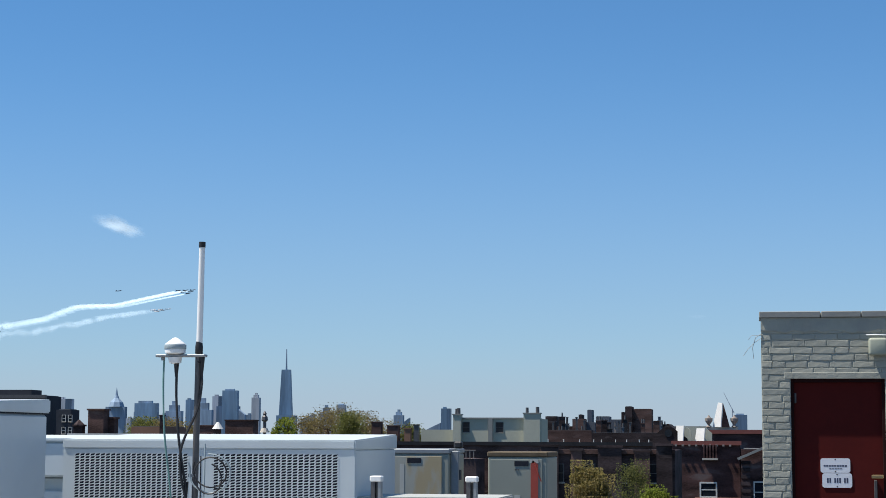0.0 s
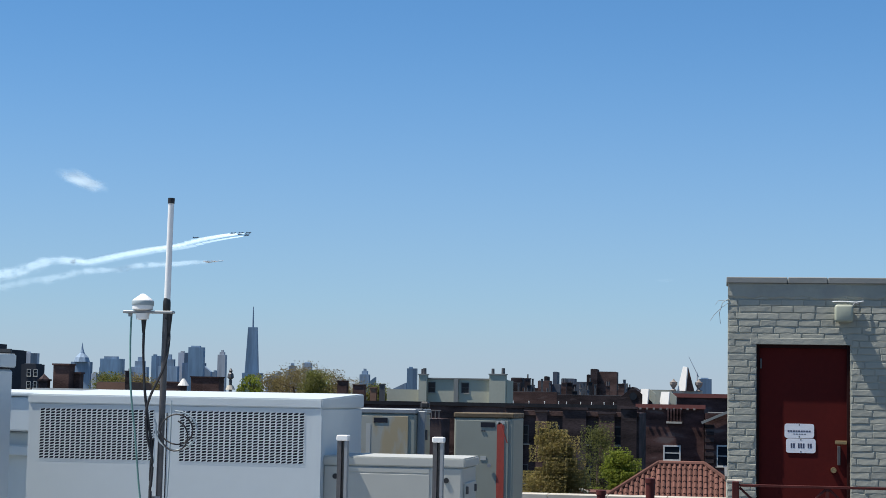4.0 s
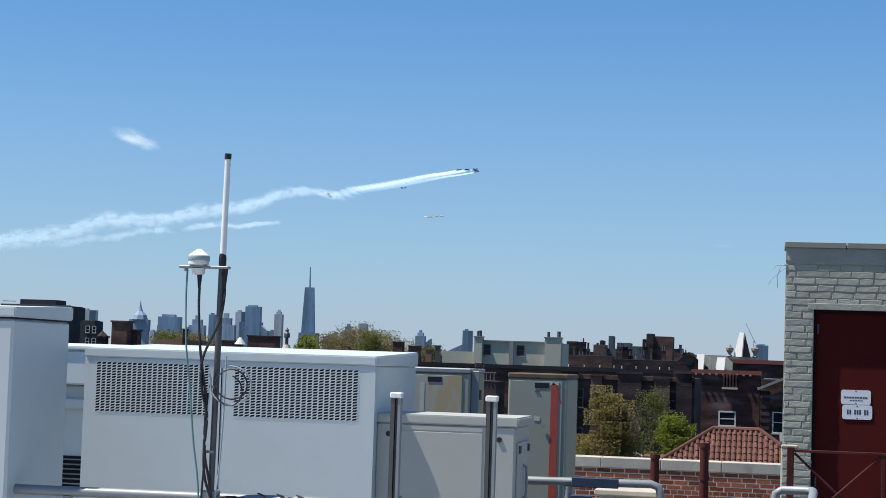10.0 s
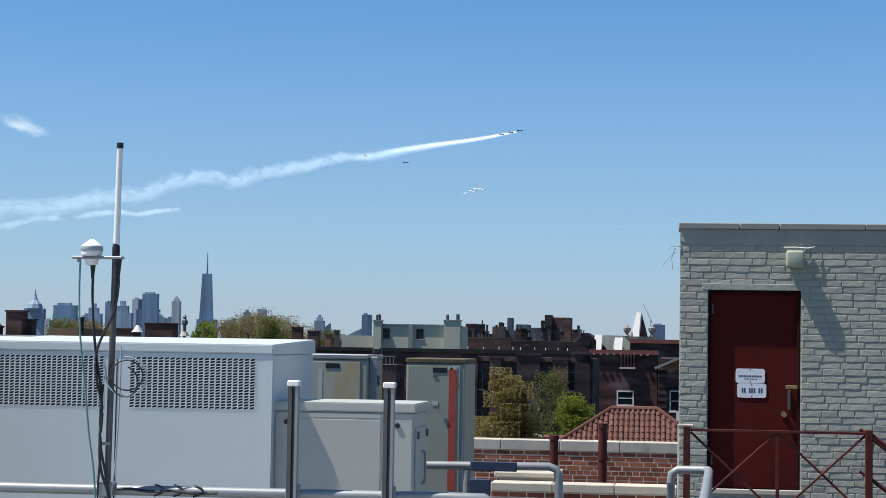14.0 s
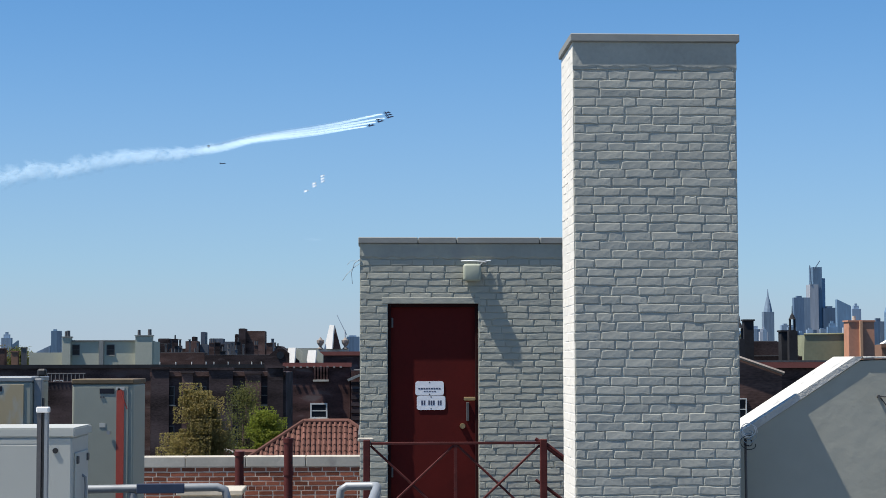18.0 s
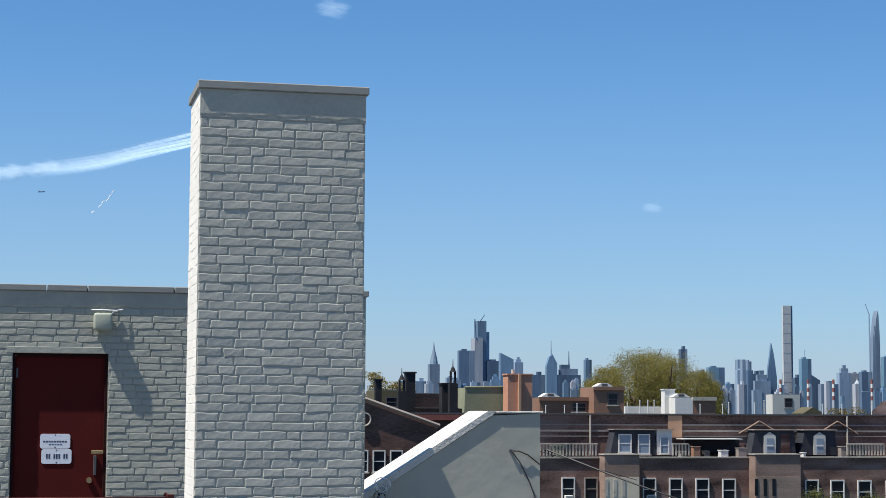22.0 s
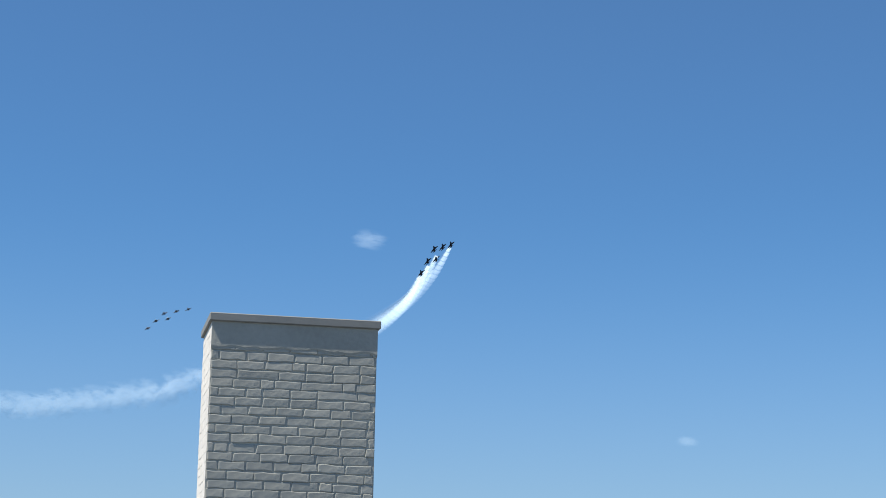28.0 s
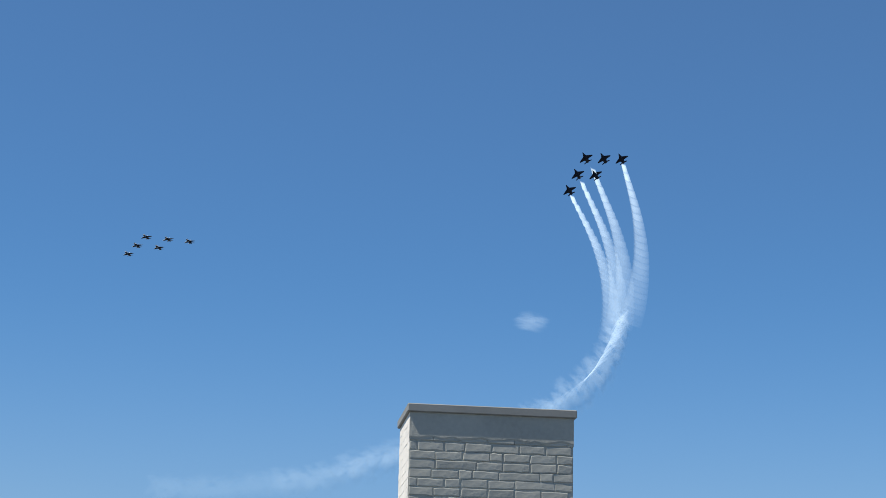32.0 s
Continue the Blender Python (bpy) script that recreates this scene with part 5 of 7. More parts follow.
    part("mast", R((fx(-0.72, d), d, STREET), (fx(-0.72, d), d, fz(-0.7, 1.0, d)), 0.5, 0.5, 4), M["far_pale"], c)
    part("jib", R((fx(-0.66, d), d, fz(-0.7, 0.85, d)), (fx(-0.98, d), d, fz(-0.7, 1.5, d)), 0.32, 0.2, 4), M["far_pale"], c)


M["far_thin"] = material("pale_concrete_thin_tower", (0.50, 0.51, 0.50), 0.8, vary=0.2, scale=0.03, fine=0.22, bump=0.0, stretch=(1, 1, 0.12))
# Teal glass, with the haze tint put into its colour.
M["far_teal"] = material("haze_tinted_teal_tower", (0.14, 0.245, 0.33), 0.5, vary=0.15, scale=0.012, fine=0.06, bump=0.0, per_piece=0.15)
M["pink_brick"] = material("pink_brick_tower", (0.30, 0.19, 0.20), 0.85, vary=0.12, scale=0.1, fine=1.0, bump=0.0)
downtown()
midtown()

# ---- the near blocks to the west


def dark_block():
    d = 160
    h = house("dark slate-grey apartment block with a stepped roof house", -24.6, -22.55, 1.30, d, 4, M["dark_slate"], cornice=M["dark_steel"])
    part("roof_house", B(fx(-24.2, d), fx(-23.1, d), d + 1, d + 3.5, fz(-23.5, 1.31, d), fz(-23.5, 1.50, d)), M["dark_slate"], h)
    part("roof_rail", R((fx(-24.6, d), d, fz(-24, 1.42, d)), (fx(-24.2, d), d, fz(-24, 1.42, d)), 0.05), M["dark_steel"], h)
    house("dark slate-grey wing with white-framed windows", -22.20, -21.75, 0.88, 150, 2, M["dark_slate"],
          windows=[(-22.02, -21.90, 0.50, 0.72), (-21.82, -21.70, 0.50, 0.72), (-22.02, -21.90, 0.12, 0.34), (-21.82, -21.70, 0.12, 0.34)])
    p = stack("dark brick chimney with a peaked cap", -21.68, -21.42, -0.2, 0.42, 120, M["dark_brick"])
    part("peak", rod(bmesh.new(), (fx(-21.55, 120), 120.25, fz(-21.5, 0.421, 120)), (fx(-21.55, 120), 120.25, fz(-21.5, 0.58, 120)), 0.42, 0.03, 4), M["dark_brick"], p)
    stack("tall brown brick chimney stack", -21.24, -20.76, -0.3, 0.92, 120, M["brown_brick"], 0)
    stack("lower brown brick chimney stack beside the tall one", -20.74, -20.42, -0.3, 0.66, 121, M["brown_brick"])
    house("low brown roof with a flat parapet", -21.8, -19.9, 0.10, 118, 12, M["brown_brick"], cornice=M["white_trim"])


def west_roofs():
    house("brown brick roof house before trees", -19.86, -18.85, 0.36, 190, 8, M["tan_brick"])
    stack("dark chimney pot stack", -18.98, -18.86, 0.2, 0.74, 188, M["dark_brick"], 0)
    stack("brown brick chimney block", -16.92, -16.04, -0.1, 0.60, 180, M["brown_brick"], 0, deep=2)
    stack("brown brick chimney block beside a white cap", -17.9, -17.3, -0.1, 0.42, 182, M["brown_brick"], 0, deep=2)
    w = thing("roof_vent", label="small white domed roof ventilator", category="vent")
    part("dome", rod(bmesh.new(), (fx(-17.15, 178), 178, fz(-17, 0.30, 178)), (fx(-17.15, 178), 178, fz(-17, 0.52, 178)), 0.6, 0.12, 10), M["white_trim"], w)
    part("stem", R((fx(-17.15, 178), 178, STREET), (fx(-17.15, 178), 178, fz(-17, 0.29, 178)), 0.35), M["brown_brick"], w)
    house("long low brown roofs west of the houses", -19.9, -12.2, -0.05, 175, 10, M["brown_brick"])
    f = thing("roof_finial", label="dark lantern-shaped finial on a roof corner", category="finial")
    x, d = fx(-15.72, 100), 100.0
    part("post", R((x, d, STREET), (x, d, fz(-15.7, 0.52, d)), 0.10), M["dark_steel"], f)
    part("lantern", lathe(bmesh.new(), [(0.06, 0), (0.2, 0.12), (0.17, 0.32), (0.08, 0.42), (0.12, 0.5), (0.02, 0.66)], (x, d, fz(-15.7, 0.521, d)), 10), M["dark_steel"], f)
    part("base", rod(bmesh.new(), (x, d, fz(-15.7, 0.20, d)), (x, d, fz(-15.7, 0.34, d)), 0.28, 0.16, 10), M["limestone"], f)
    for b, r, w_, m in ((-12.25, 0.56, 0.3, "brown_brick"), (-11.75, 0.44, 0.35, "brown_brick"), (-10.9, 0.47, 0.16, "dark_steel"), (-11.2, 0.36, 0.2, "tan_brick")):
        stack("small roof stack among the far houses", b, b + w_, -0.3, r, 235, M[m])


def sage_penthouse():
    d = 240.0
    h = thing("penthouse", label="sage green stucco penthouse with two chimney stacks", category="building")
    X, Z = (lambda b: fx(b, d)), (lambda r: fz(-8.5, r, d))
    part("wall", B(X(-9.40), X(-6.82), d + 0.5, d + 8, Z(-1.4), Z(0.66)), M["sage"], h)
    part("low_wing", B(X(-10.70), X(-9.42), d + 1, d + 8, Z(-1.4), Z(0.31)), M["sage"], h)
    for a, b, r in ((-9.62, -9.37, 0.78), (-7.36, -6.84, 0.82)):
        s = part("flue", B(X(a), X(b), d - 0.6, d + 1, Z(-1.4), Z(r)), M["sage"], h)
        part("cap", B(X(a) - 0.1, X(b) + 0.1, d - 0.7, d + 1.1, Z(r) + 0.002, Z(r) + 0.14), M["coping"], s)
        part("pot", R((X(b) - 0.4, d + 0.2, Z(r) + 0.142), (X(b) - 0.4, d + 0.2, Z(r + 0.22)), 0.26, 0.24, 10), M["dark_steel"], s)
        part("pot", R((X(a) + 0.4, d + 0.2, Z(r) + 0.142), (X(a) + 0.4, d + 0.2, Z(r + 0.2)), 0.22, 0.2, 10), M["dark_steel"], s)
    part("pilaster", B(X(-8.52), X(-8.38), d + 0.2, d + 0.499, Z(-1.4), Z(0.66)), M["coping"], h)
    part("eave", B(X(-9.36), X(-7.37), d + 0.3, d + 8.1, Z(0.661), Z(0.70)), M["coping"], h)
    for a, b in ((-9.33, -9.10), (-8.27, -8.02)):
        window_on(h, a, b, 0.22, 0.56, d + 0.5, M["dark_steel"])
    house("brown row house roofs with a dark cornice", -12.2, -2.75, -0.10, 200, 12, M["brown_brick"], cornice=M["soot"],
          windows=[(-11.5, -11.2, -0.95, -0.55), (-10.6, -10.3, -0.95, -0.55), (-9.9, -9.6, -0.95, -0.55), (-9.3, -8.9, -1.0, -0.6)])
    t = thing("roof_terrace", label="row house front with a dark terrace and grey rails", category="building")
    part("terrace", B(fx(-10.2, 190), fx(-8.9, 190), 190, 196, STREET, fz(-9.6, -0.62, 190)), M["dark_brick"], t)
    for k in range(10):
        x = fx(-10.1, 190) + k * 0.42
        part("baluster", B(x, x + 0.08, 189.9, 189.98, fz(-9.6, -0.62, 190) + 0.001, fz(-9.6, -0.36, 190)), M["stone_grey"], t)
    part("rail", B(fx(-10.15, 190), fx(-8.92, 190), 189.88, 190, fz(-9.6, -0.359, 190), fz(-9.6, -0.33, 190)), M["stone_grey"], t)


def brown_cluster():
    rows = ((-6.95, -6.35, 0.58, 395, "dark_brick"), (-6.66, -6.3, 0.74, 402, "dark_brick"), (-6.30, -5.62, 0.42, 390, "brown_brick"), (-5.80, -5.42, 0.66, 380, "brown_brick"), (-5.60, -5.5, 0.8, 384, "dark_brick"),
            (-5.40, -5.08, 0.55, 385, "slate_blue"), (-5.32, -5.18, 0.95, 410, "slate_blue"), (-5.05, -4.62, 0.74, 400, "slate_blue"), (-4.60, -4.20, 0.64, 395, "slate_blue"), (-4.24, -4.14, 0.88, 392, "dark_brick"),
            (-4.12, -3.28, 0.98, 380, "brown_brick"), (-4.12, -3.9, 1.06, 379, "dark_brick"), (-3.26, -2.95, 0.40, 380, "dark_brick"), (-6.9, -5.2, 0.30, 300, "brown_brick"), (-5.2, -2.8, 0.22, 290, "dark_brick"))
    for b0, b1, r, d, m in rows:
        house("weathered {} roof house among the rooftops".format({"dark_brick": "dark brick", "brown_brick": "brown brick", "slate_blue": "blue-grey slate"}[m]), b0, b1, r, d, 6, M[m], category="roof house", group="roof houses")
    for b in (-6.8, -6.45, -6.0, -5.7, -5.0, -4.7, -4.35, -3.1, -3.0, -6.2, -5.45, -4.0):
        stack("small dark roof vent among the rooftops", b, b + 0.06, 0.2, 0.52 + (hash(b) % 5) * 0.05, 360, M["dark_steel"], name="roof_vent", category="vent")
    for b in (-6.6, -6.1, -5.6, -5.15, -4.9, -4.45, -4.1, -3.7, -3.4):
        thin_pipe("short pale vent pipe on the brown roof", b, -0.01, 203, M["white_trim"])
    rng = random.Random(12)
    for k in range(26):
        b, w = rng.uniform(-7.0, -2.9), rng.uniform(0.05, 0.22)
        stack("small weathered chimney among the rooftops", b, b + w, 0.0, rng.uniform(0.28, 0.78), 330 + k * 1.5, M[rng.choice(("dark_brick", "brown_brick", "slate_blue", "soot", "stone_grey"))], rng.choice((0, 0, 1, 2)), deep=1.2)
    g = thing("house", label="dark brick gabled house with an arched window", category="building")
    d = 150
    part("gable", prism(bmesh.new(), [(fx(-3.3, d), -20), (fx(-2.2, d), -20), (fx(-2.2, d), fz(-2.8, 0.05, d)), (fx(-2.82, d), fz(-2.8, 0.52, d)), (fx(-3.3, d), fz(-2.8, 0.10, d))], d, d + 8), M["dark_brick"], g)
    part("arched_window", R((fx(-2.80, d), d - 0.05, fz(-2.8, 0.22, d)), (fx(-2.80, d), d - 0.001, fz(-2.8, 0.22, d)), 0.32, sides=14), M["pane"], g)
    window_on(g, -3.1, -2.75, -0.75, -0.2, d, M["dark_steel"])
    b = thing("house", label="dark brown brick house front in shade behind the trees", category="building")
    d = 112
    part("wall", B(fx(-6.9, d), fx(-2.62, d), d, d + 10, -20, fz(-5, -0.32, d)), M["dark_brick"], b)
    part("cornice", B(fx(-6.9, d), fx(-2.62, d), d - 0.2, d - 0.001, fz(-5, -0.44, d), fz(-5, -0.30, d)), M["brown_brick"], b)
    for k, (bb, w, top_) in enumerate(((-6.85, 0.55, -0.22), (-5.9, 0.35, -0.34), (-5.05, 0.75, -0.24), (-3.9, 0.5, -0.36), (-3.2, 0.5, -0.18))):
        part("wall_bay", B(fx(bb, d), fx(bb + w, d), d - 0.35, d - 0.205, -20, fz(-5, top_, d)), M["brown_brick" if k % 2 else "dark_brick"], b, "projecting brick bay")
        part("bay_cap", B(fx(bb, d) - 0.08, fx(bb + w, d) + 0.08, d - 0.42, d - 0.204, fz(-5, top_, d) + 0.002, fz(-5, top_, d) + 0.14), M["dark_brick"], b)
    for k in range(4):
        bb = -6.5 + k * 1.0
        window_on(b, bb, bb + 0.36, -1.35, -0.75, d, M["dark_steel"])
        window_on(b, bb, bb + 0.36, -2.6, -2.0, d, M["dark_steel"])


def turn_round(bm, x, y, angle):
    """Turns a mesh about an upright axis, widened so that it keeps its breadth from the front."""
    bm.transform(Matrix.Translation((x, y, 0)) @ Matrix.Rotation(radians(angle), 4, "Z") @ Matrix.Scale(1 / math.cos(radians(angle)), 4, (1, 0, 0)) @ Matrix.Translation((-x, -y, 0)))


M["white_bright"] = material("white_painted_masonry_far", (0.80, 0.78, 0.74), 0.7, vary=0.05)


def red_house():
    d = 140.0
    h = house("dark red brick house with a red coping and white windows", -2.68, -0.56, -0.06, d, 10, M["red_house"], cornice=M["red_trim"],
              windows=[(-1.84, -1.29, -1.80, -1.31), (-0.48 - 2.9, -0.48 - 2.5, -1.9, -1.4)])
    part("corbel", B(fx(-1.75, d), fx(-1.25, d), d - 0.4, d - 0.19, fz(-1.5, -0.62, d), fz(-1.5, -0.56, d)), M["limestone"], h)
    for k in range(5):
        x = fx(-1.72, d) + k * 0.24
        part("corbel", B(x, x + 0.12, d - 0.3, d - 0.02, fz(-1.5, -0.56, d), fz(-1.5, -0.15, d)), M["red_house"], h)
    for k in range(9):
        x = fx(-2.6, d) + k * 0.52
        part("cornice_block", B(x, x + 0.16, d - 0.26, d - 0.185, fz(-1.5, -0.19, d), fz(-1.5, -0.13, d)), M["stone_grey"], h)
    g = house("red brick house with a grey roof edge and quoins", -0.54, 0.9, -0.28, 138, 10, M["red_house"], windows=[(-0.16, 0.28, -1.95, -1.28)])
    part("roof_slope", prism(bmesh.new(), [(fx(-0.62, 138), fz(0, -0.62, 138)), (fx(0.9, 138), fz(0, 0.05, 138)), (fx(0.9, 138), fz(0, 0.13, 138)), (fx(-0.66, 138), fz(0, -0.55, 138))], 137.5, 137.9), M["coping"], g)
    for k in range(7):
        part("quoin", B(fx(-0.54, 138), fx(-0.54, 138) + 0.7, 137.86, 137.998, fz(0, -0.75 - k * 0.22, 138), fz(0, -0.63 - k * 0.22, 138)), M["dark_brick"], g)
    house("upper storey with a bright red cornice", -1.56, 0.9, 0.30, 165, 8, M["red_house"], cornice=M["red_trim"])
    house("pale stucco roof house behind the white stacks", -2.9, -1.5, 0.42, 172, 5, M["sage"], category="roof house")
    for a, b, r in ((-2.62, -2.28, 0.46), (-1.98, -1.62, 0.38)):
        x0, x1, z0, z1 = fx(a, 150), fx(b, 150), fz(a, -0.04, 150), fz(a, r, 150)
        s = thing("chimney_stack", label="leaning white painted chimney stack", category="chimney", group="white stacks")
        bm = prism(bmesh.new(), [(x0 - 0.1, STREET), (x1 - 0.3, STREET), (x1 - 0.15, z0 - 0.5), (x1, z1), (x0 + 0.25, z1), (x0, z0 - 0.5)], 149.9, 150.0)
        turn_round(bm, (x0 + x1) / 2, 150, -42)
        part("shaft", bm, M["white_bright"], s)
        # Sage flank: the shaded side of the white stack, put into the colour.
        part("flank", prism(bmesh.new(), [(x1 - 0.149, z0 - 0.5), (x1 - 0.29, STREET), (x1 + 0.5, STREET), (x1 + 0.5, z1 - 0.4), (x1 + 0.001, z1)], 150.1, 150.9), M["sage"], s)
    d = 166
    o = thing("roof_ornament", label="white stone obelisk with urns on the roof", category="ornament")
    bm = prism(bmesh.new(), [(fx(-1.38, d), fz(-1.2, 0.42, d)), (fx(-1.12, d), fz(-1.2, 0.42, d)), (fx(-1.06, d), fz(-1.2, 1.17, d)), (fx(-1.20, d), fz(-1.2, 1.19, d))], d - 0.1, d)
    turn_round(bm, fx(-1.2, d), d, -42)
    part("face", bm, M["white_bright"], o)
    # Brown flank: colour standing for the shaded half of the white stone.
    part("flank", prism(bmesh.new(), [(fx(-1.118, d), fz(-1.2, 0.42, d)), (fx(-0.86, d), fz(-1.2, 0.42, d)), (fx(-1.058, d), fz(-1.2, 1.17, d))], d + 0.02, d + 0.5), M["brown_brick"], o)
    for b in (-1.52, -0.72):
        part("urn", lathe(bmesh.new(), [(0.16, 0), (0.28, 0.1), (0.10, 0.25), (0.34, 0.62), (0.36, 0.86), (0.22, 0.9), (0.10, 1.05), (0.04, 1.15)], (fx(b, d), d + 0.4, fz(b, 0.40, d)), 10), M["stone_grey"], o)
    part("balustrade", B(fx(-1.6, d), fx(-0.6, d), d + 0.3, d + 0.6, fz(-0.4, 0.30, 165) + 0.061, fz(-1.1, 0.42, d)), M["limestone"], o)


M["red_house"] = material("dark_red_brick_far", (0.082, 0.045, 0.041), 0.9, vary=0.95, scale=0.5, fine=9.0, bump=0.0, stain=(0.14, 0.105, 0.10), stain_at=0.57, stain_scale=0.5, stretch=(0.8, 0.8, 2.6))
M["slate_blue"] = material("blue_grey_slate_far", (0.11, 0.125, 0.15), 0.8, vary=0.15, scale=0.4, fine=3.0, bump=0.0)
dark_block()
west_roofs()
sage_penthouse()
brown_cluster()
red_house()


def tile_roof():
    """A hipped roof of barrel tiles: each rib of tiles is a piece of its own."""
    d = 70.0
    h = thing("tiled_roof_house", label="small house with a hipped roof of clay barrel tiles", category="building")
    X, Z = (lambda b: fx(b - 0.09, d)), (lambda r: fz(-1.5, r - 0.08, d))
    x0, x1, r0, r1, ze, zr = X(-3.75), X(1.15), X(-2.02), X(-0.54), Z(-2.98), Z(-1.86)
    part("wall", B(x0 + 0.3, x1 - 0.3, d + 0.3, d + 4.0, -20, ze - 0.02), M["brown_brick"], h)
    part("core", prism(bmesh.new(), [(x0 + 0.05, ze - 0.05), (x1 - 0.05, ze - 0.05), (r1, zr - 0.06), (r0, zr - 0.06)], d + 1.55, d + 1.75), M["clay_tile"], h)
    bm = bmesh.new()
    vs = [bm.verts.new(p) for p in ((x0, d, ze), (x1, d, ze), (r1, d + 1.6, zr), (r0, d + 1.6, zr))]
    bm.faces.new(vs)
    ext = bmesh.ops.extrude_face_region(bm, geom=list(bm.faces))
    bmesh.ops.translate(bm, verts=[v for v in ext["geom"] if isinstance(v, bmesh.types.BMVert)], vec=(0, 0.06, -0.06))
    bmesh.ops.recalc_face_normals(bm, faces=bm.faces)
    part("slope", bm, M["clay_tile"], h)
    k, step = 0, 0.205
    x = x0 + 0.1
    while x < x1 - 0.05:
        top = 1.0
        if x < r0:
            top = (x - x0) / (r0 - x0)
        elif x > r1:
            top = (x1 - x) / (x1 - r1)
        n = max(1, round(top * 6))
        for j in range(n):
            a, b = top * j / n, top * (j + 1) / n
            p = Vector((x, d + 1.6 * a - 0.02, ze + (zr - ze) * a + 0.03))
            q = Vector((x, d + 1.6 * b, ze + (zr - ze) * b + 0.015))
            part("roof_tile", R(p, q, 0.068, 0.058, 6), M["clay_tile"], h)
        x += step
    for p, q in (((r0, d + 1.6, zr + 0.03), (r1, d + 1.6, zr + 0.03)), ((x0, d, ze + 0.03), (r0, d + 1.6, zr + 0.03)), ((x1, d, ze + 0.03), (r1, d + 1.6, zr + 0.03))):
        part("ridge", R(p, q, 0.10, 0.10, 8), M["clay_tile"], h)
    part("lower_roof", prism(bmesh.new(), [(X(-5.0), Z(-3.1)), (X(-3.4), Z(-3.1)), (X(-3.6), Z(-2.80)), (X(-4.7), Z(-2.80))], d + 1, d + 3), M["clay_tile"], h)
    part("arch", T([(X(-4.85), d, Z(-2.95)), (X(-4.75), d, Z(-2.75)), (X(-4.45), d, Z(-2.68)), (X(-4.2), d, Z(-2.78))], 0.07, 6), M["limestone"], h)


tile_roof()

# ---- the houses to the north-west


def gable_house():
    d = 62.0
    h = thing("house", label="dark brick gabled house with a round window and pale trim", category="building")
    X, Z = (lambda b: fx(b - 0.18, 62.0)), (lambda r: fz(10.8, r, 62.0))
    part("gable", prism(bmesh.new(), [(X(8.6), -20), (X(12.9), -20), (X(12.9), Z(-0.38)), (X(10.55), Z(0.44)), (X(8.6), Z(-0.30))], d, d + 7), M["brown_brick"], h)
    for a, b in (((8.5, -0.30), (10.56, 0.50)), ((12.95, -0.36), (10.54, 0.50))):
        part("verge", R((X(a[0]), d - 0.08, Z(a[1])), (X(b[0]), d - 0.08, Z(b[1])), 0.06, 0.06, 4), M["stone_grey"], h)
    c = part("round_window", R((X(10.55), d - 0.05, Z(-0.17)), (X(10.55), d - 0.002, Z(-0.17)), 0.2, sides=20), M["brown_brick"], h)
    ring = [(X(10.55) + 0.22 * math.cos(k * math.tau / 20), d - 0.06, Z(-0.17) + 0.22 * math.sin(k * math.tau / 20)) for k in range(21)]
    part("ring", T(ring, 0.035, 6), M["limestone"], c)
    part("bar", B(X(10.55) - 0.02, X(10.55) + 0.02, d - 0.08, d - 0.051, Z(-0.17) - 0.2, Z(-0.17) + 0.2), M["limestone"], c)
    for k in range(3):
        window_on(h, 10.1 + k * 0.55, 10.5 + k * 0.55, -1.85, -1.15, d, M["white_trim"], 1)
    house("dark brick house with a red trim edge", 11.7, 15.6, -0.10, 72, 9, M["brown_brick"], cornice=M["red_trim"])
    house("low dark roof before the chimneys", 10.5, 13.6, 0.16, 128, 6, M["dark_brick"], category="roof house")
    house("olive painted roof house with a dark opening", 10.85, 11.9, 0.72, 130, 4, M["olive_stucco"], category="roof house", windows=[(11.15, 11.55, 0.18, 0.52)], frame=M["dark_steel"])
    house("dark brick roof house beside the lantern chimneys", 11.92, 12.95, 0.62, 132, 5, M["dark_brick"], category="roof house")
    stack("black chimney with a square hood", 10.82, 11.02, 0.5, 1.10, 126, M["soot"])
    stack("tall black chimney with an open hood", 11.80, 12.10, 0.1, 1.33, 126, M["soot"])
    stack("black brick chimney beside a spired lantern", 12.96, 13.38, 0.0, 0.98, 126, M["soot"])
    for b, r0, r1 in ((11.66, 0.7, 1.48), (13.30, 0.95, 1.78)):
        s = thing("roof_lantern", label="black spired roof lantern", category="lantern", group="roof lanterns")
        x, z0, z1 = fx(b, 125), fz(b, r0, 125), fz(b, r1, 125)
        hgt = z1 - z0
        for sx in (-0.16, 0.16):
            part("post", B(x + sx - 0.06, x + sx + 0.06, 124.9, 125.1, z0, z0 + hgt * 0.45), M["soot"], s)
        part("base", B(x - 0.3, x + 0.3, 124.7, 125.3, STREET, z0 - 0.001), M["soot"], s)
        part("cap", lathe(bmesh.new(), [(0.28, 0), (0.2, 0.1), (0.12, 0.3), (0.04, 0.42), (0.02, hgt * 0.5)], (x, 125, z0 + hgt * 0.4502), 8), M["soot"], s)
    r = thing("slate_roof", label="mossy green hipped slate roof", category="roof")
    d = 150
    part("slope", prism(bmesh.new(), [(fx(13.3, d), STREET), (fx(15.3, d), STREET), (fx(15.25, d), fz(14, 0.84, d)), (fx(13.72, d), fz(14, 0.82, d))], d, d + 5), M["moss_slate"], r)
    part("ridge", R((fx(13.7, d), d, fz(14, 0.84, d)), (fx(15.27, d), d, fz(14, 0.86, d)), 0.08, 0.08, 6), M["moss_slate"], r)
    c = stack("tall orange brick chimney stack with two flues", 15.08, 15.86, -0.2, 1.28, 148, M["orange_brick"], 0, deep=1.6)
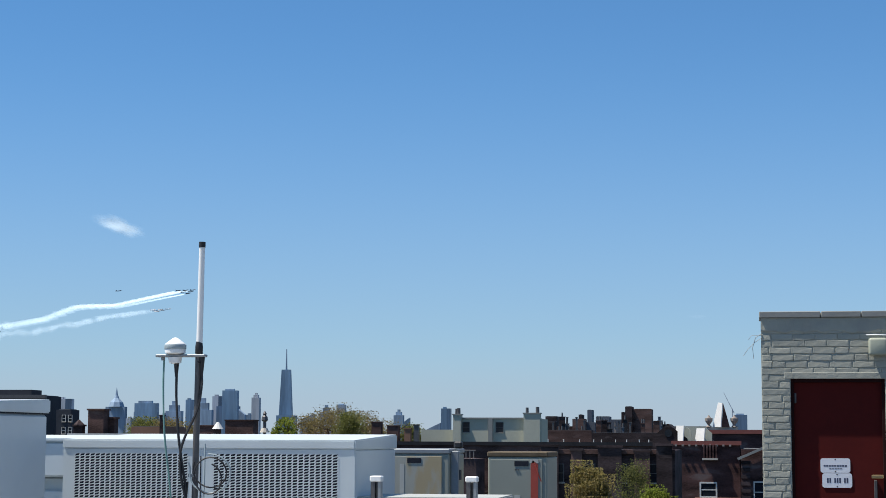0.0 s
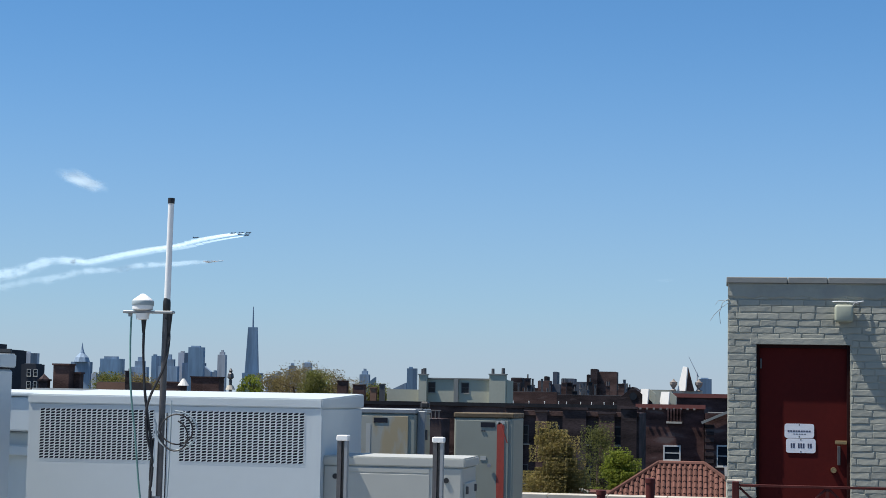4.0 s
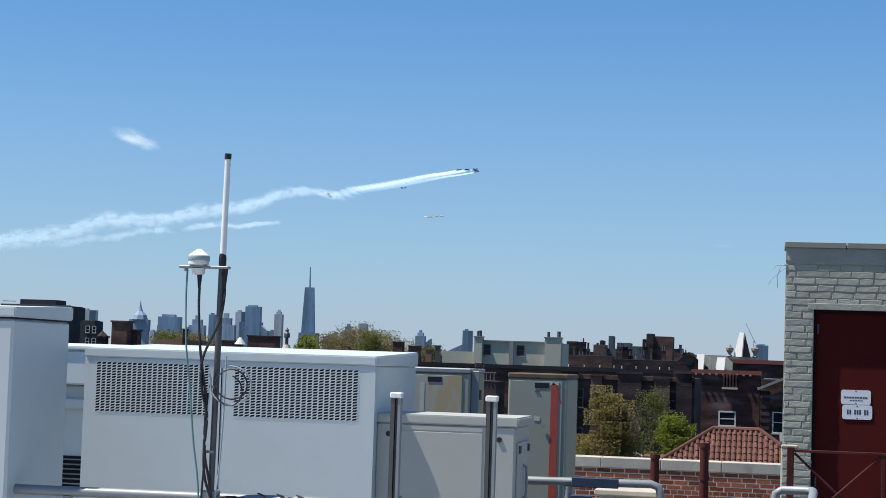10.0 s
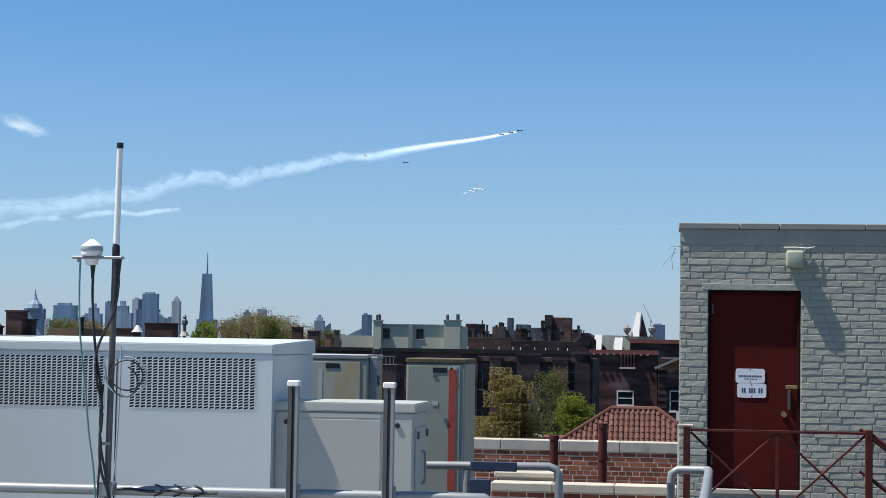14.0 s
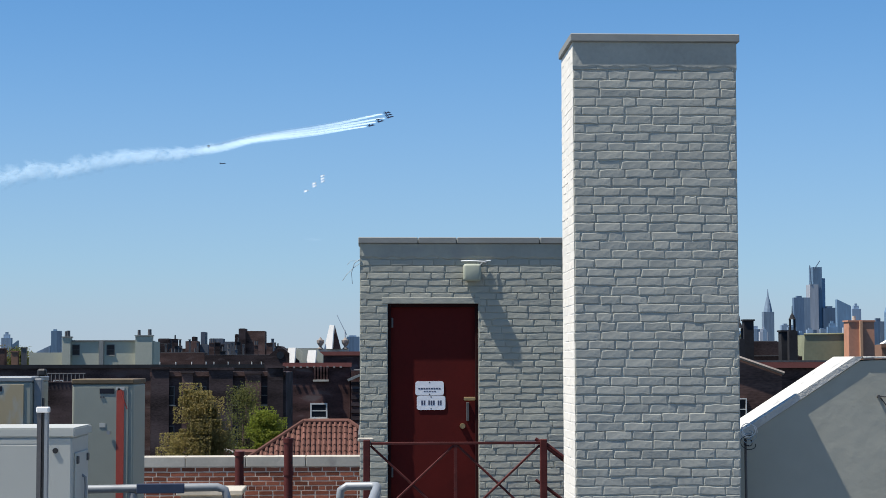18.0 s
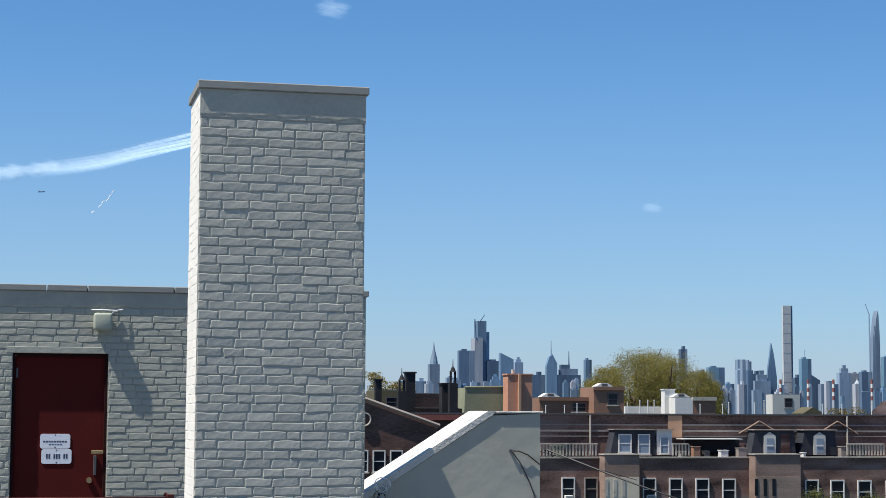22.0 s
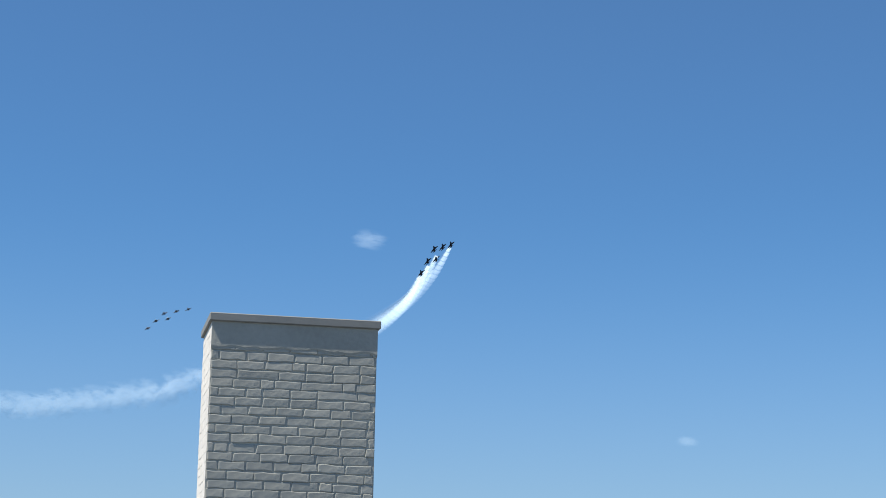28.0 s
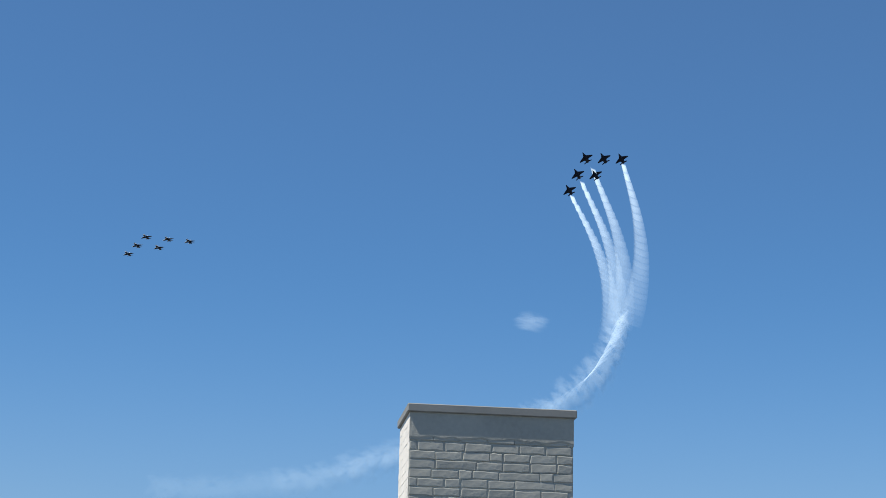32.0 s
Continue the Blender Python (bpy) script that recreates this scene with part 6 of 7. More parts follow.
    part("rib", B(fx(15.40, 148), fx(15.48, 148), 147.7, 147.999, fz(15, -0.2, 148), fz(15, 1.26, 148)), M["orange_light"], c)
    part("pot", R((fx(15.3, 148), 148.6, fz(15, 1.281, 148)), (fx(15.3, 148), 148.6, fz(15, 1.42, 148)), 0.16, 0.14), M["limestone"], c)
    d = 190
    h = house("tan brick roof house with a skylight", 16.12, 17.84, 0.50, d, 3, M["tan_brick"], category="roof house", cornice=M["tan_brick"], windows=[(17.15, 17.6, 0.06, 0.36)], frame=M["dark_steel"])
    h = house("taller tan brick roof house with a white ridge cap", 17.85, 18.80, 0.84, d - 2, 5, M["tan_brick"], category="roof house", cornice=M["tan_brick"], windows=[(18.28, 18.62, 0.28, 0.66)], frame=M["dark_steel"])
    for b, z, dd in ((16.55, 0.52, 190), (18.28, 0.84, 188), (20.72, 0.52, 192)):
        s = thing("skylight", label="white ridged skylight on a roof", category="skylight", group="skylights")
        x, zz = fx(b, dd), fz(b, z, dd) + 0.062
        part("ridge", prism(bmesh.new(), [(x - 1.1, zz), (x + 1.1, zz), (x + 0.4, zz + 0.42), (x - 0.4, zz + 0.42)], dd + 1, dd + 2.4), M["white_trim"], s)
        part("frame", B(x - 0.35, x + 0.35, dd + 0.95, dd + 0.998, zz + 0.08, zz + 0.36), M["dark_steel"], s)
    house("long white roof wall", 18.85, 20.35, 0.24, 196, 3, M["white_trim"], category="roof house")
    stack("plain white box on the long roof", 20.10, 20.42, 0.0, 0.80, 194, M["white_trim"], name="roof_box", category="roof house")
    house("white and tan roof house with a skylight", 20.43, 20.98, 0.52, 192, 4, M["white_trim"], category="roof house")
    house("tan roof house beside the white one", 20.99, 21.70, 0.52, 192, 4, M["tan_brick"], category="roof house", cornice=M["limestone"])
    house("pale roof house with a dark window", 23.48, 24.33, 0.63, 205, 2, M["pale_stucco"], category="roof house", windows=[(23.85, 24.10, 0.22, 0.52)], frame=M["dark_steel"])
    house("pale roof house at the end of the block", 28.6, 29.6, 0.55, 205, 5, M["pale_stucco"], category="roof house")
    for b in (15.0, 16.3, 16.9, 17.3, 18.9, 19.3, 19.55, 19.75, 21.2, 21.9, 22.1, 22.9, 23.2, 25.0, 25.6, 26.0, 26.5, 14.2, 13.2):
        thin_pipe("short pale vent pipe on the long roof", b, 0.25 + (hash(b) % 4) * 0.06, 160, M["white_trim"])
    g = thing("house", label="dark gabled roof at the far end", category="building")
    part("gable", prism(bmesh.new(), [(fx(26.9, 160), STREET), (fx(28.5, 160), STREET), (fx(28.5, 160), fz(27, -0.3, 160)), (fx(27.7, 160), fz(27, 0.45, 160)), (fx(26.9, 160), fz(27, -0.3, 160))], 160, 166), M["dark_brick"], g)
    g = thing("house", label="low dark gabled roof behind the row", category="building")
    part("gable", prism(bmesh.new(), [(fx(24.42, 180), STREET), (fx(25.06, 180), STREET), (fx(25.06, 180), fz(25, 0.05, 180)), (fx(24.72, 180), fz(25, 0.24, 180)), (fx(24.42, 180), fz(25, 0.05, 180))], 180, 183), M["olive_stucco"], g)


M["olive_stucco"] = material("olive_stucco_far", (0.10, 0.09, 0.055), 0.9, vary=0.15, scale=0.4, fine=3.0, bump=0.0)
M["orange_light"] = material("light_orange_brick_far", (0.50, 0.30, 0.19), 0.9, vary=0.12, scale=0.5, fine=4.0, bump=0.0)
M["pale_stucco"] = material("pale_stucco_far", (0.50, 0.50, 0.46), 0.85, vary=0.08, scale=0.4, fine=3.0, bump=0.0)
ASIDE[0] = 0.5
gable_house()
ASIDE[0] = 0.0


def row_houses():
    """The long terrace across the street: banded attic, dormers, balconies, bays and a row of windows."""
    d = 110.0
    h = thing("terrace_houses", label="long brown brick terrace with a banded attic, dormers and bays", category="building")
    X, Z = (lambda b: fx(b, d)), (lambda r, b=20.0: fz(b, r, d))
    part("wall", B(X(12.0), X(32.0), d, d + 10, -20, Z(-1.38)), M["row_brick"], h)
    part("attic", B(X(12.0), X(32.0), d + 3.0, d + 10, Z(-1.379), Z(-0.02)), M["row_brick"], h)
    part("attic_roof", B(X(12.0), X(32.0), d + 2.85, d + 10.1, Z(-0.018), Z(0.03)), M["dark_steel"], h)
    dd = d + 3.0
    for r0, r1, m in ((-0.36, -0.31, "stone_grey"), (-0.56, -0.50, "stone_grey"), (-0.72, -0.69, "stone_grey")):
        part("band", B(X(12.0), X(32.0), dd - 0.05, dd - 0.002, Z(r0), Z(r1)), M[m], h)
    for b in (17.9, 25.9, 29.4):
        part("downpipe", R((fx(b, dd), dd - 0.12, Z(-1.3)), (fx(b, dd), dd - 0.12, Z(-0.02)), 0.06), M["limestone"], h)
    p = part("pilaster", B(fx(20.36, dd), fx(20.80, dd), dd - 0.1, dd - 0.051, Z(-0.75), Z(-0.03)), M["orange_light"], h, "pale tan wall strip")
    part("terrace_edge", B(X(12.0), X(32.0), d - 0.1, d + 0.25, Z(-1.378), Z(-1.335)), M["limestone"], h)
    # dormers and glazed doors on the set-back attic
    for b0, b1, m in ((18.70, 19.95, "dark_slate"), (20.02, 20.50, "white_trim"), (23.10, 24.30, "dark_slate"), (24.62, 25.55, "dark_slate")):
        xa, xb = fx(b0, dd - 1.2), fx(b1, dd - 1.2)
        lean = 0.34 if m == "dark_slate" else 0.0
        part("dormer", prism(bmesh.new(), [(xa - lean, Z(-1.30)), (xb + lean * 0.3, Z(-1.30)), (xb, Z(-0.50)), (xa, Z(-0.50))], dd - 1.2, dd - 0.003), M[m], h, "dark slate dormer" if lean else "white boarded dormer")
        part("dormer_roof", B(xa - 0.12, xb + 0.12, dd - 1.34, dd - 0.004, Z(-0.499), Z(-0.470)), M["stone_grey"], h)
    part("dormer_door", B(fx(23.88, dd - 1.2), fx(24.16, dd - 1.2), dd - 1.235, dd - 1.202, Z(-1.29), Z(-0.62)), M["red_house"], h, "dark red terrace door")
    for b0, b1, r0, r1 in ((18.80, 19.22, -1.22, -0.62), (19.42, 19.80, -1.26, -0.62), (20.12, 20.40, -1.25, -0.70)):
        window_on(h, b0, b1, r0, r1, dd - 1.2, M["white_trim"], 1, glazing="curtain_glass")
    for bc in (23.55, 25.08, 28.2):
        x, w = fx(bc, dd - 1.3), 0.42
        dm = part("dormer", prism(bmesh.new(), [(x - w, Z(-1.30)), (x + w, Z(-1.30)), (x + w, Z(-0.68)), (x, Z(-0.55)), (x - w, Z(-0.68))], dd - 1.3, dd - 0.9), M["pale_stucco"], h, "white peaked dormer window")
        part("pane", B(x - w * 0.6, x + w * 0.6, dd - 1.33, dd - 1.302, Z(-1.24), Z(-0.76)), M["curtain_glass"], dm)
        part("sash_bar", B(x - w * 0.6, x + w * 0.6, dd - 1.36, dd - 1.332, Z(-1.02), Z(-0.98)), M["white_trim"], dm)
    for bc in (23.2, 25.6):
        x = fx(bc, dd)
        for s in (-1, 1):
            part("gable_trim", R((x, dd - 0.15, Z(-0.20)), (x + s * 1.5, dd - 0.15, Z(-0.62)), 0.05, 0.05, 4), M["bay_brick"], h)
    for b, w, hh, m in ((16.45, 0.5, 0.5, "dark_steel"), (16.75, 0.7, 0.75, "moss_slate"), (17.15, 0.35, 0.9, "dark_steel"), (17.5, 0.3, 0.6, "dark_steel"), (21.15, 0.5, 0.7, "tan_brick"), (21.5, 0.35, 0.4, "dark_steel"), (22.0, 0.55, 0.45, "white_trim"),
                        (22.55, 0.6, 0.6, "stone_grey"), (24.55, 0.2, 0.3, "white_trim"), (25.7, 0.5, 0.7, "stone_grey"), (26.3, 0.4, 0.5, "dark_steel"), (20.75, 0.4, 0.35, "stone_grey")):
        pl = thing("planter", label="planter box standing on the terrace behind the roof edge", category="planter", group="terrace planters")
        x, z = fx(b, d + 0.9), Z(-1.378) + 0.003
        part("box", B(x, x + w, d + 0.8, d + 1.3, z, z + hh, 0.03), M[m], pl)
        part("rim", B(x - 0.03, x + w + 0.03, d + 0.77, d + 1.33, z + hh + 0.001, z + hh + 0.05), M[m], pl)
    # Dark sheet on the wall stands in for the shade under the porch.
    part("porch_void", B(fx(20.9, dd - 0.3), fx(22.6, dd - 0.3), dd - 0.3, dd - 0.052, Z(-1.25), Z(-0.82)), M["black_fill"], h)
    part("porch_roof", B(fx(20.85, dd - 1.6), fx(22.7, dd - 1.6), dd - 1.6, dd - 0.31, Z(-0.795), Z(-0.77)), M["white_trim"], h)
    # Dark sheet in place of the shade inside an opening.
    part("door_void", B(fx(24.4, dd - 0.3), fx(24.75, dd - 0.3), dd - 0.3, dd - 0.052, Z(-1.25), Z(-0.70)), M["dark_brick"], h)
    for b0, b1 in ((16.3, 18.15), (20.5, 21.0), (25.9, 27.0)):
        x = fx(b0, d + 0.5)
        while x < fx(b1, d + 0.5):
            part("baluster", B(x, x + 0.09, d + 0.45, d + 0.55, Z(-1.2975), Z(-0.95)), M["limestone"], h)
            x += 0.22
        part("handrail", B(fx(b0, d + 0.5), fx(b1, d + 0.5), d + 0.4, d + 0.6, Z(-0.949), Z(-0.915)), M["limestone"], h)
    # bays
    for b0, b1, lower in ((18.20, 19.29, M["cream"]), (22.89, 24.27, M["bay_tan"])):
        y = part("bay", B(X(b0), X(b1), d - 1.1, d - 0.002, -20, Z(-1.26)), M["bay_brick"], h, "projecting tan brick bay")
        part("lower_face", B(X(b0) + 0.03, X(b1) - 0.03, d - 1.14, d - 1.102, -20, Z(-1.95)), lower, y)
        part("coping", B(X(b0) - 0.06, X(b1) + 0.06, d - 1.18, d - 0.01, Z(-1.259), Z(-1.235)), M["limestone"], y)
        for k in range(3):
            bb = b0 + 0.18 + k * 0.27
            part("slit_window", B(fx(bb, d - 1.15), fx(bb + 0.10, d - 1.15), d - 1.17, d - 1.142, Z(-2.55), Z(-2.02)), M["pane"] if lower is not M["cream"] else M["limestone"], y)
    for b0 in (17.0, 17.72, 19.56, 20.39, 21.22, 22.05, 24.60, 25.38, 26.2, 27.05, 27.9):
        w = window_on(h, b0, b0 + 0.42, -2.72, -2.0, d, M["white_trim"] if b0 != 17.72 else M["stone_grey"], 1, 0.10)
    for b0 in (17.05, 19.62, 24.66):
        a = thing("air_conditioner", label="white window air conditioner", category="air conditioner", group="window air conditioners")
        part("case", B(fx(b0, d) + 0.05, fx(b0, d) + 0.55, d - 0.40, d - 0.105, Z(-2.70), Z(-2.52), 0.02), M["white_trim"], a)
        part("grille", B(fx(b0, d) + 0.1, fx(b0, d) + 0.5, d - 0.415, d - 0.402, Z(-2.67), Z(-2.55)), M["coping"], a)
    part("fire_escape", B(fx(20.3, d - 0.6), fx(21.6, d - 0.6), d - 0.7, d - 0.01, Z(-2.92), Z(-2.88)), M["dark_steel"], h)
    c = thing("overhead_cable", label="black overhead cable slung across the terrace", category="cable")
    part("cable", T([(fx(15.5, 60), 60, fz(16, -0.9, 60)), (fx(17.3, 60), 60, fz(17, -1.4, 60)), (fx(18.4, 60), 60, fz(18, -1.75, 60)), (fx(19.5, 60), 60, fz(19, -2.05, 60))], 0.012, 6), M["black_rubber"], c)


M["bay_brick"] = material("brown_bay_brick", (0.245, 0.172, 0.140), 0.9, vary=0.4, scale=0.5, fine=8.0, bump=0.0, stretch=(0.7, 0.7, 2.6))
M["bay_tan"] = material("tan_bay_brick", (0.31, 0.235, 0.185), 0.9, vary=0.35, scale=0.5, fine=8.0, bump=0.0, stretch=(0.7, 0.7, 2.6))
M["row_brick"] = material("brown_row_brick", (0.158, 0.100, 0.083), 0.9, vary=0.95, scale=0.35, fine=8.0, bump=0.0, stain=(0.21, 0.165, 0.145), stain_at=0.58, stain_scale=0.35, stretch=(0.7, 0.7, 2.6))
row_houses()

# ---------------------------------------------------------------- trees


def tree(label, at, height, spread, mat, leaves, size, seed, trunk=True, lean=0.0, squash=1.0, bare=0.0, base_z=None, form="round"):
    """A tapered trunk with forked limbs and a crown of many small leaves in uneven clumps."""
    rng = np.random.default_rng(seed)
    t = thing("tree", at, label=label, category="tree", group="trees")
    bm = bmesh.new()
    rod(bm, (0, 0, 0), (0.1, 0, height * 0.45), height * 0.028, height * 0.016, 8)
    tips = []
    for k in range(9):
        a = k * 2.4 + rng.uniform(-0.3, 0.3)
        z0 = height * (0.28 + 0.05 * k)
        r = spread * rng.uniform(0.45, 0.8) * (1 - 0.5 * k / 9)
        p = Vector((math.cos(a) * r, math.sin(a) * r, min(height * 0.95, z0 + height * rng.uniform(0.18, 0.34))))
        rod(bm, (0.05, 0, z0), p, height * 0.012, height * 0.004, 6)
        tips.append(p)
        for j in range(3):
            q = p + Vector(rng.normal(0, spread * 0.28, 3))
            rod(bm, Vector((0.05, 0, z0)).lerp(p, 0.55 + 0.15 * j), q, height * 0.006, height * 0.002, 5)
    rod(bm, (0.1, 0, height * 0.45), (0.0, 0, height * 0.92), height * 0.016, height * 0.004, 6)
    part("trunk", bm, M["bark"], t)
    clumps = 150 if form == "dome" else max(24, leaves // 70)
    if form == "dome":
        zz = rng.uniform(0.74, 0.985, clumps)
        rad = spread * np.sqrt(rng.uniform(0, 1.25, clumps)) * np.clip((1 - zz) * height / (2.4 * spread), 0.05, 1) ** 0.7
    elif form == "cone":
        zz = rng.uniform(0.12, 1.0, clumps)
        rad = spread * np.sqrt(rng.uniform(0, 1, clumps)) * np.interp(zz, [0.1, 0.35, 1.0], [0.75, 1.0, 0.18])
    else:
        zz = rng.uniform(0.25, 1.0, clumps)
        rad = spread * np.sqrt(rng.uniform(0, 1, clumps)) * np.sqrt(np.clip(1 - ((zz - 0.58) / 0.46) ** 2, 0.04, 1))
    ang = rng.uniform(0, math.tau, clumps)
    centres = np.stack([rad * np.cos(ang) * squash, rad * np.sin(ang), zz * height], 1)
    size_c = spread * rng.uniform(0.08, 0.30, clumps)
    which = rng.integers(0, clumps, leaves)
    off = np.clip(rng.normal(0, 1, (leaves, 3)), -1.2, 1.2) * size_c[which][:, None] * np.array([1, 1, 0.75])
    c = centres[which] + off
    u = rng.normal(0, 1, (leaves, 3))
    u /= np.linalg.norm(u, axis=1)[:, None]
    v = np.cross(u, rng.normal(0, 1, (leaves, 3)))
    v /= np.linalg.norm(v, axis=1)[:, None]
    s = size * rng.uniform(0.5, 1.3, leaves)[:, None]
    pts = np.stack([c - u * s, c + v * s * 0.55, c + u * s, c - v * s * 0.55], 1).reshape(-1, 3)
    me = bpy.data.meshes.new("crown")
    me.from_pydata(pts.tolist(), [], np.arange(leaves * 4).reshape(-1, 4).tolist())
    me.materials.append(mat)
    ob = new("crown", me)
    ob.parent = t
    return t


def ground_at(b, d):
    return (fx(b, d), d, STREET)


def leaf_material(name, color, light):
    """Young leaves: matt, thin enough to let light through, varied from leaf to leaf."""
    m = material(name, color, 0.65, vary=0.3, scale=0.5, fine=5, bump=0.0)
    n, l = m.node_tree.nodes, m.node_tree.links
    g = n.new("ShaderNodeNewGeometry")
    mr = n.new("ShaderNodeMapRange")
    mr.inputs[3].default_value, mr.inputs[4].default_value = 0.7, 1.3
    l.new(g.outputs["Random Per Island"], mr.inputs[0])
    mu = n.new("ShaderNodeMix")
    mu.data_type, mu.blend_type = "RGBA", "MULTIPLY"
    mu.inputs[0].default_value = 1
    b = n["Principled BSDF"]
    l.new(b.inputs["Base Color"].links[0].from_socket, mu.inputs[6])
    l.new(mr.outputs[0], mu.inputs[7])
    l.new(mu.outputs[2], b.inputs["Base Color"])
    tr = n.new("ShaderNodeBsdfTranslucent")
    tr.inputs[0].default_value = (*light, 1)
    mix = n.new("ShaderNodeMixShader")
    mix.inputs[0].default_value = 0.5
    l.new(b.outputs[0], mix.inputs[1])
    l.new(tr.outputs[0], mix.inputs[2])
    l.new(mix.outputs[0], n["Material Output"].inputs[0])
    return m


M["leaf_olive"] = leaf_material("olive_young_leaves", (0.25, 0.20, 0.085), (0.30, 0.25, 0.08))
M["leaf_green"] = leaf_material("green_young_leaves", (0.14, 0.145, 0.05), (0.18, 0.19, 0.05))
M["leaf_dusk"] = leaf_material("dull_green_young_leaves", (0.12, 0.125, 0.05), (0.15, 0.155, 0.045))
M["leaf_lime"] = leaf_material("lime_young_leaves", (0.165, 0.195, 0.035), (0.22, 0.26, 0.035))
M["leaf_park"] = leaf_material("olive_park_leaves", (0.23, 0.20, 0.068), (0.28, 0.25, 0.06))
M["leaf_brown"] = leaf_material("brown_budding_twigs", (0.19, 0.155, 0.075), (0.22, 0.175, 0.07))


def top_height(b, rise, d):
    return fz(b, rise, d) - STREET


tree("tall olive-brown tree in young leaf before the brick houses", ground_at(-5.45, 62), top_height(-5.4, -0.60, 62), 1.12, M["leaf_olive"], 90000, 0.036, 3, form="dome")
tree("sparse green tree in young leaf behind the tile roof", ground_at(-3.95, 78), top_height(-3.9, -0.55, 78), 1.25, M["leaf_dusk"], 17000, 0.040, 5, form="dome")
tree("bright lime tree in young leaf behind the tile roof", ground_at(-3.2, 74), top_height(-3.2, -1.32, 74), 1.10, M["leaf_lime"], 40000, 0.045, 7, form="dome")
tree("small lime tree on the street", ground_at(-15.02, 220), top_height(-15, 0.66, 220), 2.3, M["leaf_lime"], 16000, 0.15, 11)
for i, (b, r, sp, m) in enumerate(((-14.2, 0.62, 3.0, "leaf_brown"), (-13.4, 0.88, 3.6, "leaf_brown"), (-12.7, 0.72, 3.2, "leaf_brown"), (-12.95, 0.8, 2.0, "leaf_green"), (-12.0, 0.52, 3.0, "leaf_brown"),
                                   (-19.4, 0.56, 2.6, "leaf_green"), (-18.7, 0.5, 2.6, "leaf_brown"), (-18.0, 0.34, 2.8, "leaf_brown"), (-10.95, 0.36, 2.2, "leaf_green"), (-16.4, 0.2, 2.4, "leaf_brown"))):
    tree("distant tree in young leaf between the roofs", ground_at(b, 262 - 6 * (i % 4)), top_height(b, r, 262 - 6 * (i % 4)), sp * 1.4, M[m], 32000, 0.125, 20 + i)
for i, (b, r, sp) in enumerate(((19.3, 1.84, 5.4), (20.35, 1.70, 5.0), (18.45, 1.40, 4.0), (21.25, 1.30, 4.0), (19.85, 1.90, 4.4), (17.95, 1.0, 3.0), (21.7, 0.95, 2.6))):
    tree("large olive tree in young leaf over the far roofs", ground_at(b, 255 + 3 * i), top_height(b, r, 255 + 3 * i), sp, M["leaf_park"], 64000, 0.10, 40 + i)
for i, (b, r, sp) in enumerate(((10.2, 1.30, 2.4), (11.0, 1.2, 2.2), (11.6, 0.95, 1.8))):
    tree("olive tree in young leaf behind the gabled house", ground_at(b, 215 + 4 * i), top_height(b, r, 215 + 4 * i), sp, M["leaf_olive"], 14000, 0.13, 60 + i)
for i, (b, r, sp) in enumerate(((25.6, 0.12, 2.0), (26.2, 0.14, 1.8), (27.0, 0.1, 1.8))):
    tree("low brown tree beyond the terrace", ground_at(b, 190), top_height(b, r, 190), sp, M["leaf_brown"], 9000, 0.115, 70 + i)
for i, (b, r) in enumerate(((24.9, -2.35), (25.6, -2.45), (26.6, -2.4))):
    tree("thin street tree before the terrace windows", ground_at(b, 100), top_height(b, r + 0.1, 100), 1.5, M["leaf_dusk"], 4500, 0.06, 80 + i, form="dome")

# ---------------------------------------------------------------- the sky: clouds, aircraft and their smoke


VAPOUR_WHITE = (0.40, 0.50, 0.58)
SUNWARD = aim(SUN_BEARING, SUN_RISE, 1.0, 0.0)


